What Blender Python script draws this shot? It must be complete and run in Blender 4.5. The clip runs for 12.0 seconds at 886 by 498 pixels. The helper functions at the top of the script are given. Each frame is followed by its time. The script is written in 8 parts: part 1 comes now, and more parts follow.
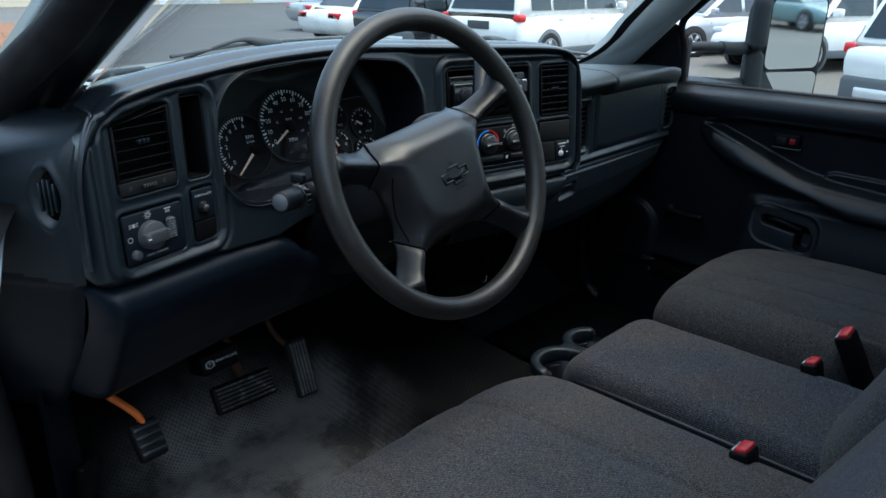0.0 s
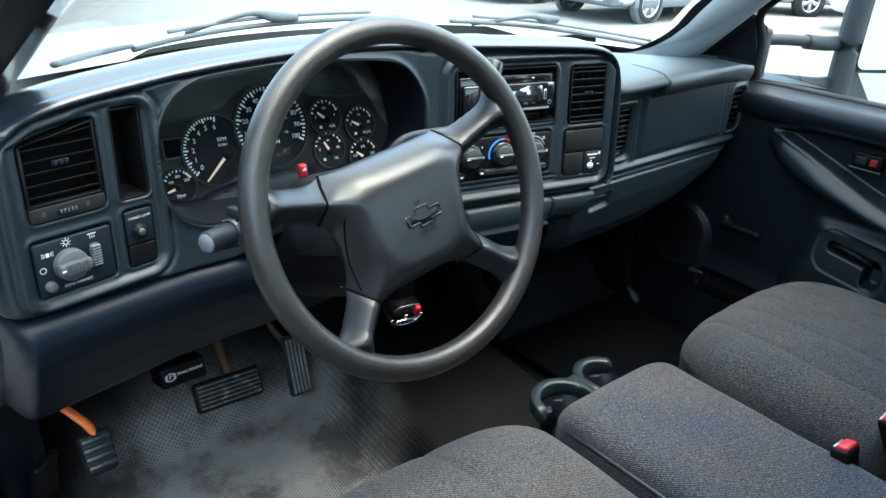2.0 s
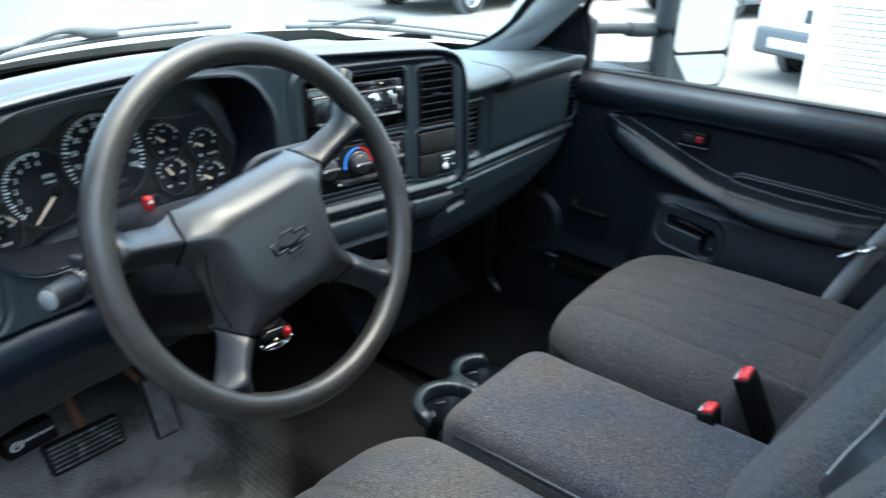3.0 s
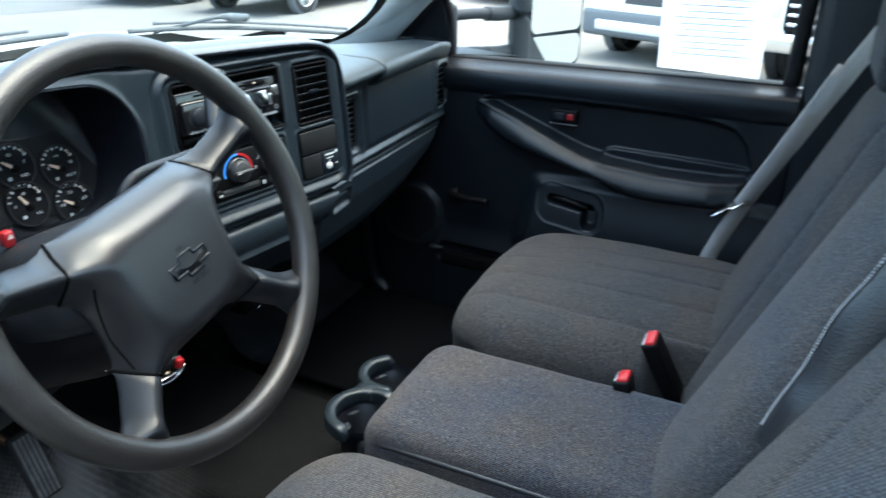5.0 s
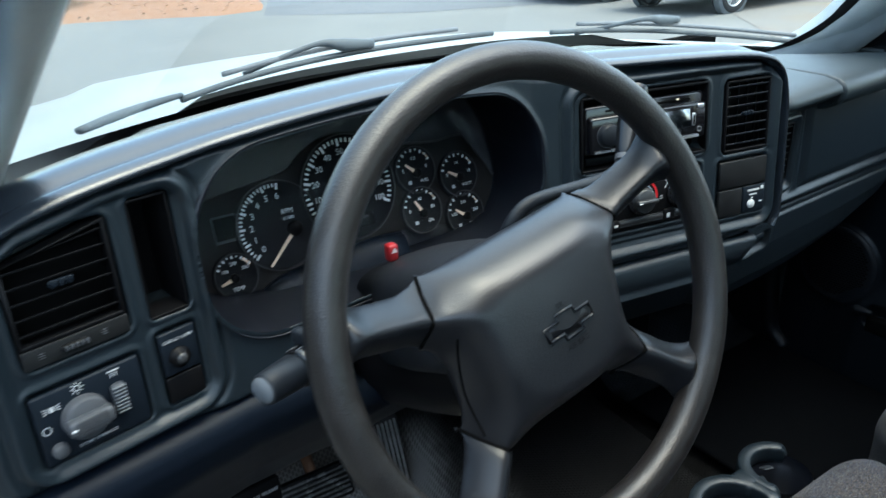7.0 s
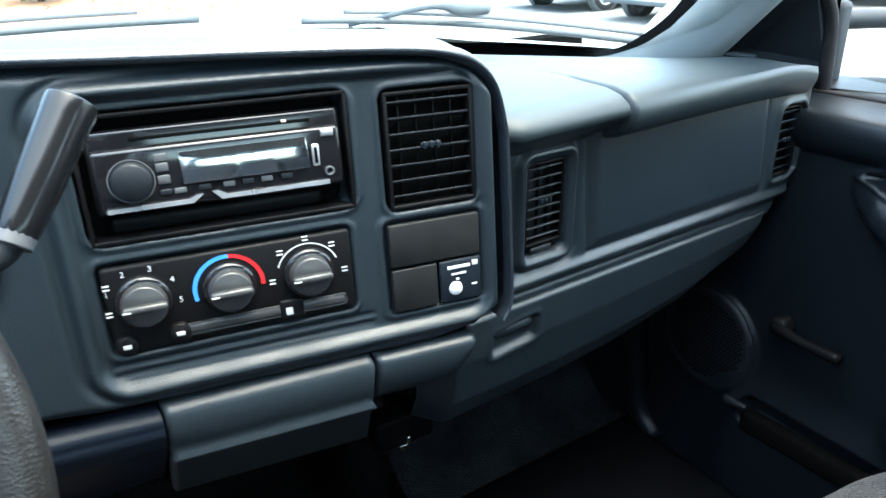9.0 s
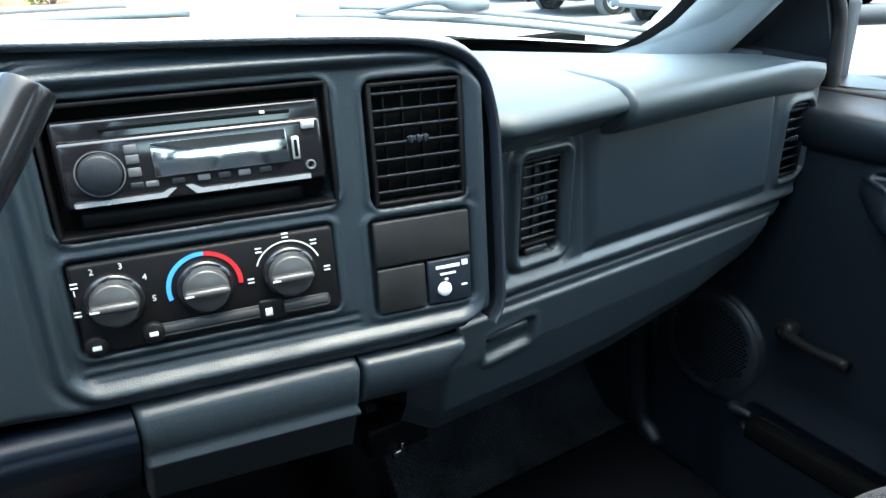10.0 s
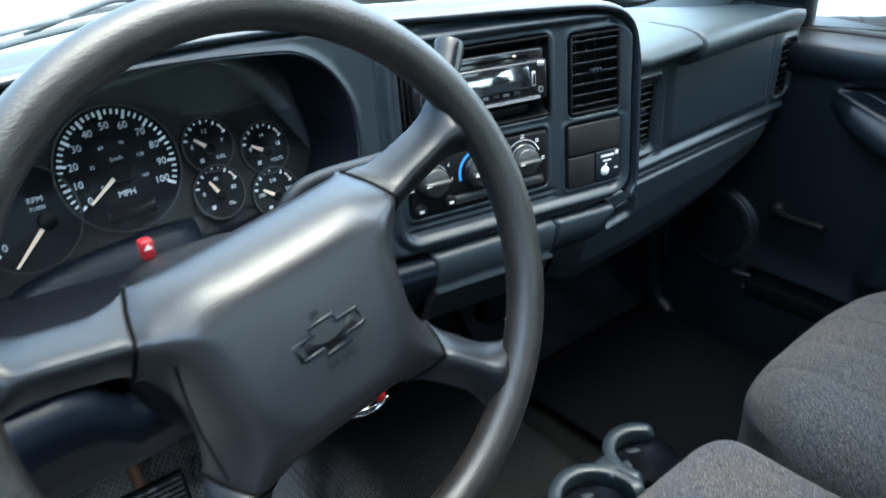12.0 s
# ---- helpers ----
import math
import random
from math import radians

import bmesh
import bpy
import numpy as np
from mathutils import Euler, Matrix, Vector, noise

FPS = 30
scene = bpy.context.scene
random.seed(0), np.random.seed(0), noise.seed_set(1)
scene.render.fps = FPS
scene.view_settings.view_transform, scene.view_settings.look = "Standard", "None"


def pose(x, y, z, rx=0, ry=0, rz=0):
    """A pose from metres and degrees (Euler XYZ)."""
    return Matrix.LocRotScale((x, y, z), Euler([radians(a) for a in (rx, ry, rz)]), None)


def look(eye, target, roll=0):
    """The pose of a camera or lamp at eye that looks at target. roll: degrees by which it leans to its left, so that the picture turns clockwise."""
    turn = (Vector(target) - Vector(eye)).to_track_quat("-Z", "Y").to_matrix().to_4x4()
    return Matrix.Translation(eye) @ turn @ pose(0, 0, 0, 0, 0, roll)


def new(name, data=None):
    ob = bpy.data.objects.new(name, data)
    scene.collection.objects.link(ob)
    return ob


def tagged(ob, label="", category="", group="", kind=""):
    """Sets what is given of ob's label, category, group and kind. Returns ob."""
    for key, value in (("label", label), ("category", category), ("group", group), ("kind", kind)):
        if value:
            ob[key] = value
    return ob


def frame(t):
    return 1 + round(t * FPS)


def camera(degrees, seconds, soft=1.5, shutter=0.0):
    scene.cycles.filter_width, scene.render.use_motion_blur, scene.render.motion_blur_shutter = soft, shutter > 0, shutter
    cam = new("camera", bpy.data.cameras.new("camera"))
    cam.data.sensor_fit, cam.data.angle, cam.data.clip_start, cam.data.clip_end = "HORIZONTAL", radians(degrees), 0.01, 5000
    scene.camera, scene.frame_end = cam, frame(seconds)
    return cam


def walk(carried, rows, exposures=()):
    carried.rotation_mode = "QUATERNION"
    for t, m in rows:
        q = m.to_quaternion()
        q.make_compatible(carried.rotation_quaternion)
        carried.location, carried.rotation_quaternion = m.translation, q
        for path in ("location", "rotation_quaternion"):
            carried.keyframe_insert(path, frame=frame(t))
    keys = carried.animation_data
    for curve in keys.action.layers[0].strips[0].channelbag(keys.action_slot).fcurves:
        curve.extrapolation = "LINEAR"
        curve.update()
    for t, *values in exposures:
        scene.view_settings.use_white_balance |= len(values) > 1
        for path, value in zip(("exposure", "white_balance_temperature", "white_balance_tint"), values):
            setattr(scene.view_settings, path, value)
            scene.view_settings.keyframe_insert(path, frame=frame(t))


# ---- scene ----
from mathutils.bvhtree import BVHTree

cam = camera(62.0, 12.0, shutter=0.3)
PATH = [
    (0, (-0.957, -0.029, 1.625), (0.417, 1.253, 0.939), 0.6),
    (0.5, (-0.897, 0.006, 1.652), (0.466, 1.278, 0.928), 4.5),
    (1, (-0.791, 0.01, 1.666), (0.379, 1.429, 0.881), 3.3),
    (1.5, (-0.76, 0.001, 1.689), (0.397, 1.41, 0.865), 1.9),
    (2, (-0.75, -0.003, 1.698), (0.429, 1.38, 0.862), 3.2),
    (2.5, (-0.755, 0.006, 1.7), (0.433, 1.376, 0.856), 2.6),
    (3, (-0.745, 0.035, 1.709), (0.709, 1.127, 0.878), 2.2),
    (3.2, (-0.748, 0.042, 1.713), (0.805, 0.987, 0.88), 1.2),
    (4.8, (-0.758, 0.097, 1.695), (0.938, 0.784, 0.887), 0.6),
    (5, (-0.741, 0.107, 1.689), (0.907, 0.878, 0.859), 0.4),
    (5.5, (-0.707, 0.142, 1.68), (0.736, 1.253, 0.854), -1.2),
    (6, (-0.696, 0.176, 1.675), (0.552, 1.52, 0.877), -1.5),
    (6.5, (-0.692, 0.2, 1.665), (0.432, 1.646, 0.861), -1.2),
    (7, (-0.629, 0.226, 1.676), (0.379, 1.748, 0.859), -2.4),
    (7.5, (-0.461, 0.263, 1.674), (0.614, 1.739, 0.859), -1.3),
    (9.5, (-0.061, 0.312, 1.576), (0.933, 1.855, 0.782), -1.1),
    (10, (-0.065, 0.317, 1.576), (0.929, 1.862, 0.786), -1.1),
    (10.5, (-0.086, 0.316, 1.581), (0.917, 1.851, 0.782), -1.1),
    (11, (-0.169, 0.296, 1.601), (0.84, 1.826, 0.801), -0.9),
    (11.5, (-0.315, 0.263, 1.635), (0.722, 1.76, 0.808), -1.9),
    (12, (-0.472, 0.241, 1.643), (0.666, 1.613, 0.736), -2.0),
]
EXPOSURES = [(0.0, 1.9, 6200, -2), (0.5, 2.88, 6250, -3), (1.2, 3.57, 6420, -4), (3.4, 3.62, 6450, -4), (4.8, 3.55, 6450, -3), (5.2, 3.45, 6420, -3), (5.8, 3.42, 6350, -4), (6.5, 3.2, 6300, -4), (7.5, 2.68, 6250, -4), (7.8, 2.75, 6300, -4), (9.3, 4.35, 6500, -4), (11.0, 4.25, 6500, -4), (12.0, 3.8, 6200, -4)]
walk(cam, [(t, look(eye, target, roll)) for t, eye, target, roll in PATH], EXPOSURES)

# ---------------------------------------------------------------- world and light
SUN_EL, SUN_AZ = 76.0, 140.0
world = bpy.data.worlds.new("sky")
scene.world = world
world.use_nodes = True
wn = world.node_tree.nodes
sky = wn.new("ShaderNodeTexSky")
sky.sky_type, sky.sun_disc = "NISHITA", False
sky.sun_elevation, sky.sun_rotation = radians(SUN_EL), radians(SUN_AZ)
sky.dust_density, sky.air_density = 3.0, 1.0
wn["Background"].inputs["Strength"].default_value = 0.15
world.node_tree.links.new(sky.outputs["Color"], wn["Background"].inputs["Color"])
sun_data = bpy.data.lights.new("sun", "SUN")
sun_data.energy, sun_data.angle, sun_data.color = 0.55, radians(125), (1.0, 0.98, 0.95)
sun = new("sun", sun_data)
sun.rotation_euler = (radians(90 - SUN_EL), 0, radians(180 - SUN_AZ))


# ---------------------------------------------------------------- materials
def mat(name, color, rough=0.5, metal=0.0, vary=0.15, scale=30.0, grain=0.0, grain_scale=900.0, blotch=0.0, blotch_scale=6.0, blotch_color=None, rough_vary=0.08, coat=0.0, spec=0.5):
    """Plain painted, moulded or cast surface: colour variation at two scales, fine relief, uneven gloss."""
    m = bpy.data.materials.new(name)
    m.use_nodes = True
    n, l = m.node_tree.nodes, m.node_tree.links
    b = n["Principled BSDF"]
    co = n.new("ShaderNodeTexCoord")
    fine = n.new("ShaderNodeTexNoise")
    fine.inputs["Scale"].default_value, fine.inputs["Detail"].default_value = scale, 5.0
    l.new(co.outputs["Object"], fine.inputs["Vector"])
    mix = n.new("ShaderNodeMix")
    mix.data_type = "RGBA"
    mix.inputs["A"].default_value = (*[c * (1 - vary) for c in color], 1)
    mix.inputs["B"].default_value = (*[min(1, c * (1 + vary)) for c in color], 1)
    l.new(fine.outputs["Fac"], mix.inputs["Factor"])
    out = mix.outputs["Result"]
    big = n.new("ShaderNodeTexNoise")
    big.inputs["Scale"].default_value, big.inputs["Detail"].default_value, big.inputs["Roughness"].default_value = blotch_scale, 4.0, 0.6
    l.new(co.outputs["Object"], big.inputs["Vector"])
    if blotch:
        ramp = n.new("ShaderNodeMapRange")
        ramp.inputs["From Min"].default_value, ramp.inputs["From Max"].default_value = 0.45, 0.7
        ramp.inputs["To Max"].default_value = blotch
        l.new(big.outputs["Fac"], ramp.inputs["Value"])
        m2 = n.new("ShaderNodeMix")
        m2.data_type = "RGBA"
        l.new(ramp.outputs["Result"], m2.inputs["Factor"])
        l.new(out, m2.inputs["A"])
        m2.inputs["B"].default_value = (*(blotch_color or [c * 1.6 for c in color]), 1)
        out = m2.outputs["Result"]
    l.new(out, b.inputs["Base Color"])
    rr = n.new("ShaderNodeMapRange")
    rr.inputs["To Min"].default_value, rr.inputs["To Max"].default_value = max(0.02, rough - rough_vary), min(1, rough + rough_vary)
    l.new(big.outputs["Fac"], rr.inputs["Value"])
    l.new(rr.outputs["Result"], b.inputs["Roughness"])
    b.inputs["Metallic"].default_value = metal
    b.inputs["Coat Weight"].default_value = coat
    b.inputs["Specular IOR Level"].default_value = spec
    if grain:
        g = n.new("ShaderNodeTexVoronoi")
        g.inputs["Scale"].default_value = grain_scale
        l.new(co.outputs["Object"], g.inputs["Vector"])
        bump = n.new("ShaderNodeBump")
        bump.inputs["Strength"].default_value, bump.inputs["Distance"].default_value = grain, 0.0006
        l.new(g.outputs["Distance"], bump.inputs["Height"])
        l.new(bump.outputs["Normal"], b.inputs["Normal"])
    return m


def math_node(n, l, op, a, b=None):
    k = n.new("ShaderNodeMath")
    k.operation = op
    for i, v in enumerate((a, b)):
        if v is None:
            continue
        if isinstance(v, (int, float)):
            k.inputs[i].default_value = v
        else:
            l.new(v, k.inputs[i])
    return k.outputs[0]


def fabric(name, base, warm, cool, scale=620.0, light=(0.16, 0.15, 0.14)):
    """Woven tweed upholstery: small stitches in rows, flecks of brown and blue, and a faded patchiness."""
    m = bpy.data.materials.new(name)
    m.use_nodes = True
    n, l = m.node_tree.nodes, m.node_tree.links
    b = n["Principled BSDF"]
    co = n.new("ShaderNodeTexCoord")
    knit = n.new("ShaderNodeTexVoronoi")
    knit.inputs["Scale"].default_value = 640.0
    squash = n.new("ShaderNodeMapping")
    squash.inputs["Scale"].default_value = (0.55, 1.0, 1.0)
    l.new(co.outputs["Object"], squash.inputs["Vector"])
    l.new(squash.outputs["Vector"], knit.inputs["Vector"])
    weave = math_node(n, l, "SUBTRACT", 1.0, math_node(n, l, "MULTIPLY", knit.outputs["Distance"], 2.2))
    fleck = n.new("ShaderNodeTexVoronoi")
    fleck.inputs["Scale"].default_value = scale
    l.new(co.outputs["Object"], fleck.inputs["Vector"])
    hue = n.new("ShaderNodeValToRGB")
    r = hue.color_ramp
    r.elements[0].position, r.elements[0].color = 0.0, (*base, 1)
    r.elements[1].position, r.elements[1].color = 1.0, (*[c * 0.45 for c in base], 1)
    for p, c in ((0.25, warm), (0.4, base), (0.55, cool), (0.7, base), (0.85, light)):
        e = r.elements.new(p)
        e.color = (*c, 1)
    sepc = n.new("ShaderNodeSeparateColor")
    l.new(fleck.outputs["Color"], sepc.inputs["Color"])
    l.new(sepc.outputs["Red"], hue.inputs["Fac"])
    big = n.new("ShaderNodeTexNoise")
    big.inputs["Scale"].default_value, big.inputs["Detail"].default_value = 7.0, 6.0
    l.new(co.outputs["Object"], big.inputs["Vector"])
    tone = n.new("ShaderNodeMix")
    tone.data_type = "RGBA"
    tone.inputs["A"].default_value, tone.inputs["B"].default_value = (*warm, 1), (*cool, 1)
    mr = n.new("ShaderNodeMapRange")
    mr.inputs["From Min"].default_value, mr.inputs["From Max"].default_value = 0.38, 0.62
    l.new(big.outputs["Fac"], mr.inputs["Value"])
    l.new(mr.outputs["Result"], tone.inputs["Factor"])
    m1 = n.new("ShaderNodeMix")
    m1.data_type = "RGBA"
    m1.inputs["Factor"].default_value = 0.35
    l.new(hue.outputs["Color"], m1.inputs["A"])
    l.new(tone.outputs["Result"], m1.inputs["B"])
    m2 = n.new("ShaderNodeMix")
    m2.data_type, m2.blend_type = "RGBA", "MULTIPLY"
    m2.inputs["Factor"].default_value = 1.0
    shade = n.new("ShaderNodeMapRange")
    shade.inputs["From Min"].default_value, shade.inputs["To Min"].default_value, shade.inputs["To Max"].default_value = -0.6, 0.35, 1.35
    # slanting rows of stitches
    row = n.new("ShaderNodeVectorMath")
    row.operation = "DOT_PRODUCT"
    row.inputs[1].default_value = tuple(2 * math.pi / 0.0031 * c for c in (0.66, 0.75, 0.75))
    l.new(co.outputs["Object"], row.inputs[0])
    rows = math_node(n, l, "MULTIPLY", math_node(n, l, "SINE", row.outputs["Value"]), 0.6)
    weave = math_node(n, l, "ADD", weave, rows)
    l.new(weave, shade.inputs["Value"])
    l.new(m1.outputs["Result"], m2.inputs["A"])
    l.new(shade.outputs["Result"], m2.inputs["B"])
    l.new(m2.outputs["Result"], b.inputs["Base Color"])
    b.inputs["Roughness"].default_value = 0.92
    b.inputs["Sheen Weight"].default_value = 0.06
    b.inputs["Specular IOR Level"].default_value = 0.05
    b.inputs["Sheen Roughness"].default_value = 0.5
    bump = n.new("ShaderNodeBump")
    bump.inputs["Strength"].default_value, bump.inputs["Distance"].default_value = 0.5, 0.001
    l.new(weave, bump.inputs["Height"])
    l.new(bump.outputs["Normal"], b.inputs["Normal"])
    return m


def rubber_floor(name, base, dust, pitch=0.0075, amount=1.0, heels=()):
    """Vinyl floor with a pattern of small hexagons, dusty where feet have rubbed it."""
    m = bpy.data.materials.new(name)
    m.use_nodes = True
    n, l = m.node_tree.nodes, m.node_tree.links
    b = n["Principled BSDF"]
    co = n.new("ShaderNodeTexCoord")
    waves = None
    k = 2 * math.pi / (pitch * 0.866)
    for a in (0, 60, 120):
        d = n.new("ShaderNodeVectorMath")
        d.operation = "DOT_PRODUCT"
        d.inputs[1].default_value = (k * math.cos(radians(a)), k * math.sin(radians(a)), 0)
        l.new(co.outputs["Object"], d.inputs[0])
        w = math_node(n, l, "COSINE", d.outputs["Value"])
        waves = w if waves is None else math_node(n, l, "ADD", waves, w)
    cells = n.new("ShaderNodeMapRange")
    cells.inputs["From Min"].default_value, cells.inputs["From Max"].default_value = -1.2, 0.4
    l.new(waves, cells.inputs["Value"])
    big = n.new("ShaderNodeTexNoise")
    big.inputs["Scale"].default_value, big.inputs["Detail"].default_value, big.inputs["Roughness"].default_value = 8.5, 7.0, 0.66
    l.new(co.outputs["Object"], big.inputs["Vector"])
    film = n.new("ShaderNodeMapRange")
    film.inputs["From Min"].default_value, film.inputs["From Max"].default_value, film.inputs["To Max"].default_value = 0.4, 0.66, amount
    l.new(big.outputs["Fac"], film.inputs["Value"])
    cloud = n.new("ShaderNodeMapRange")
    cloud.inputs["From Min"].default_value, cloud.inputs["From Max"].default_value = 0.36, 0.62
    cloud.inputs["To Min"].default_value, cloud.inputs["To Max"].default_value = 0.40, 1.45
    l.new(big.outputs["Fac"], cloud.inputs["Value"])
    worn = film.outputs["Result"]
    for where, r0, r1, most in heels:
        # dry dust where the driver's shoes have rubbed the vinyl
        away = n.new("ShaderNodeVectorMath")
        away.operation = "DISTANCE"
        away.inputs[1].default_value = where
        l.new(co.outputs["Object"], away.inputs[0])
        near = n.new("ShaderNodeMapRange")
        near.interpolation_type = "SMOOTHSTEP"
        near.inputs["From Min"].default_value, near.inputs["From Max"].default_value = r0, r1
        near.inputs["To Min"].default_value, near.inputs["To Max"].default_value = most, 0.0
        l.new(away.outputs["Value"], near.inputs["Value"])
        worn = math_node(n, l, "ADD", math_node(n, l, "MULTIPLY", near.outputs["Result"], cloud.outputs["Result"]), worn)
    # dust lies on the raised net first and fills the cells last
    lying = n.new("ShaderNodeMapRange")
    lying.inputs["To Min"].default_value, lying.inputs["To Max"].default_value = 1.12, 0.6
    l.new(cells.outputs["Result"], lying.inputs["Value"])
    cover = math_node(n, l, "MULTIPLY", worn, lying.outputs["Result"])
    m1 = n.new("ShaderNodeMix")
    m1.data_type = "RGBA"
    m1.inputs["A"].default_value, m1.inputs["B"].default_value = (*base, 1), (*dust, 1)
    l.new(cover, m1.inputs["Factor"])
    l.new(m1.outputs["Result"], b.inputs["Base Color"])
    b.inputs["Roughness"].default_value = 0.62
    b.inputs["Specular IOR Level"].default_value = 0.07
    bump = n.new("ShaderNodeBump")
    bump.inputs["Strength"].default_value, bump.inputs["Distance"].default_value = 0.7, 0.0012
    bump.invert = True
    l.new(cells.outputs["Result"], bump.inputs["Height"])
    l.new(bump.outputs["Normal"], b.inputs["Normal"])
    return m


def clear_glass(name, tint=(0.93, 0.96, 0.95), gloss=0.9):
    m = bpy.data.materials.new(name)
    m.use_nodes = True
    n, l = m.node_tree.nodes, m.node_tree.links
    n.remove(n["Principled BSDF"])
    t, g, mix, f = n.new("ShaderNodeBsdfTransparent"), n.new("ShaderNodeBsdfGlossy"), n.new("ShaderNodeMixShader"), n.new("ShaderNodeFresnel")
    t.inputs["Color"].default_value = (*tint, 1)
    g.inputs["Roughness"].default_value = 0.02
    f.inputs["IOR"].default_value = 1.45
    l.new(math_node(n, l, "MULTIPLY", f.outputs[0], gloss), mix.inputs[0])
    l.new(t.outputs[0], mix.inputs[1])
    l.new(g.outputs[0], mix.inputs[2])
    l.new(mix.outputs[0], n["Material Output"].inputs["Surface"])
    return m


M_DASH = mat("dash_plastic", (0.0087, 0.0137, 0.0180), 0.35, vary=0.08, grain=0.3, grain_scale=1100, blotch=0.25, blotch_color=(0.0106, 0.0160, 0.0210), spec=0.42)
M_PAD = mat("dressed_dash_vinyl", (0.0110, 0.0145, 0.0195), 0.20, vary=0.08, grain=0.2, grain_scale=900, rough_vary=0.05, blotch=0.25, blotch_color=(0.0135, 0.0180, 0.0230), spec=0.6)
M_ROLL = mat("padded_roll_vinyl", (0.0125, 0.0190, 0.0228), 0.45, vary=0.10, grain=0.3, grain_scale=1000, blotch=0.25, blotch_color=(0.0150, 0.0215, 0.0252), spec=0.32)
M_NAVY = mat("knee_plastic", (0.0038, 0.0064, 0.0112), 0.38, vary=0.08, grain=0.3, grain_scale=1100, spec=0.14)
M_DOOR = mat("door_trim_plastic", (0.0044, 0.0064, 0.0088), 0.34, vary=0.08, grain=0.25, grain_scale=1000, spec=0.25)
M_DIAL = mat("matt_black_dial", (0.0078, 0.0085, 0.0105), 0.7, vary=0.1, spec=0.12)
M_PLATE = mat("brownish_gauge_plate", (0.0128, 0.0120, 0.0120), 0.6, vary=0.15, grain=0.2, spec=0.15)
M_GREY = mat("grey_moulded_rim", (0.034, 0.034, 0.035), 0.4, vary=0.1, spec=0.3)
M_HEATER = mat("satin_dark_grey_plastic", (0.026, 0.027, 0.028), 0.32, vary=0.1, spec=0.4)
M_FACE = mat("mirrored_display", (0.55, 0.56, 0.57), 0.10, metal=1.0, vary=0.03, rough_vary=0.03)
M_SHROUD = mat("black_gauge_shroud", (0.0050, 0.0062, 0.0095), 0.34, vary=0.1, spec=0.34)
M_DARK = mat("dark_plastic", (0.009, 0.011, 0.014), 0.42, vary=0.1, grain=0.3, grain_scale=1300, spec=0.2)
M_BLACK = mat("black_plastic", (0.0045, 0.0045, 0.005), 0.40, vary=0.1, spec=0.08)
M_GLOSS = mat("gloss_black", (0.006, 0.006, 0.007), 0.12, vary=0.05, rough_vary=0.04)
# Glossless near-black that paints the shade of cavities and under-dash gaps.
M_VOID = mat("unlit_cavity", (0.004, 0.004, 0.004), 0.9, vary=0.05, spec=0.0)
M_PANEL = mat("switch_panel_plastic", (0.0058, 0.0090, 0.0135), 0.45, vary=0.1, grain=0.2, spec=0.18)
M_KNOB = mat("grey_knob_plastic", (0.06, 0.063, 0.068), 0.42, vary=0.1, grain=0.2, spec=0.25)
M_WHEEL = mat("steering_wheel_rubber", (0.0084, 0.0074, 0.0069), 0.40, vary=0.24, scale=160, grain=0.3, grain_scale=600, rough_vary=0.10, blotch=0.30, blotch_scale=45, blotch_color=(0.024, 0.021, 0.019), spec=0.52)
M_SPOKE = mat("spoke_rubber", (0.0062, 0.0070, 0.0088), 0.34, vary=0.15, scale=60, grain=0.15, grain_scale=800, blotch=0.4, blotch_scale=30, rough_vary=0.08, spec=0.33)
M_COLUMN = mat("column_shroud_plastic", (0.0125, 0.0142, 0.0172), 0.42, vary=0.12, grain=0.3, grain_scale=1000, spec=0.25)
M_GRIP = mat("polished_black_grip", (0.0055, 0.0058, 0.0065), 0.18, vary=0.1, spec=0.28)
M_SCUFF = mat("scuffed_grey_plastic", (0.0085, 0.0090, 0.0094), 0.5, vary=0.3, scale=40, blotch=0.6, blotch_color=(0.018, 0.018, 0.0175), blotch_scale=30, spec=0.15)
M_WIPER = mat("weathered_wiper_plastic", (0.045, 0.055, 0.062), 0.5, vary=0.2, spec=0.3)
M_PADC = mat("airbag_cover_vinyl", (0.0068, 0.0074, 0.0092), 0.37, vary=0.15, grain=0.16, grain_scale=700, blotch=0.45, blotch_scale=14, blotch_color=(0.0105, 0.0104, 0.0112), rough_vary=0.08, spec=0.52)
M_RED = mat("red_plastic", (0.42, 0.015, 0.02), 0.4, vary=0.1, spec=0.3)
M_ORANGE = mat("orange_primed_steel", (0.70, 0.16, 0.02), 0.5, vary=0.2, blotch=0.5, blotch_color=(0.35, 0.07, 0.02), blotch_scale=30)
M_WHITE = mat("white_print", (0.47, 0.48, 0.48), 0.6, vary=0.04, spec=0.1)
M_NUM = mat("bright_dial_print", (0.72, 0.73, 0.72), 0.6, vary=0.03, spec=0.1)
M_NEEDLE = mat("needle_paint", (0.85, 0.64, 0.47), 0.5, vary=0.04, spec=0.1)
M_BLUE = mat("blue_print", (0.04, 0.22, 0.72), 0.5, vary=0.04)
M_SILVER = mat("silver_plastic", (0.55, 0.56, 0.58), 0.3, metal=0.8, vary=0.05)
M_CHROME = mat("chrome", (0.75, 0.75, 0.76), 0.12, metal=1.0, vary=0.03, rough_vary=0.05)
M_STEEL = mat("dull_steel", (0.30, 0.30, 0.31), 0.4, metal=1.0, vary=0.2)
M_RUBBER = mat("black_rubber", (0.012, 0.012, 0.013), 0.65, vary=0.2, scale=80, blotch=0.4, blotch_color=(0.03, 0.029, 0.028), blotch_scale=25, spec=0.06)
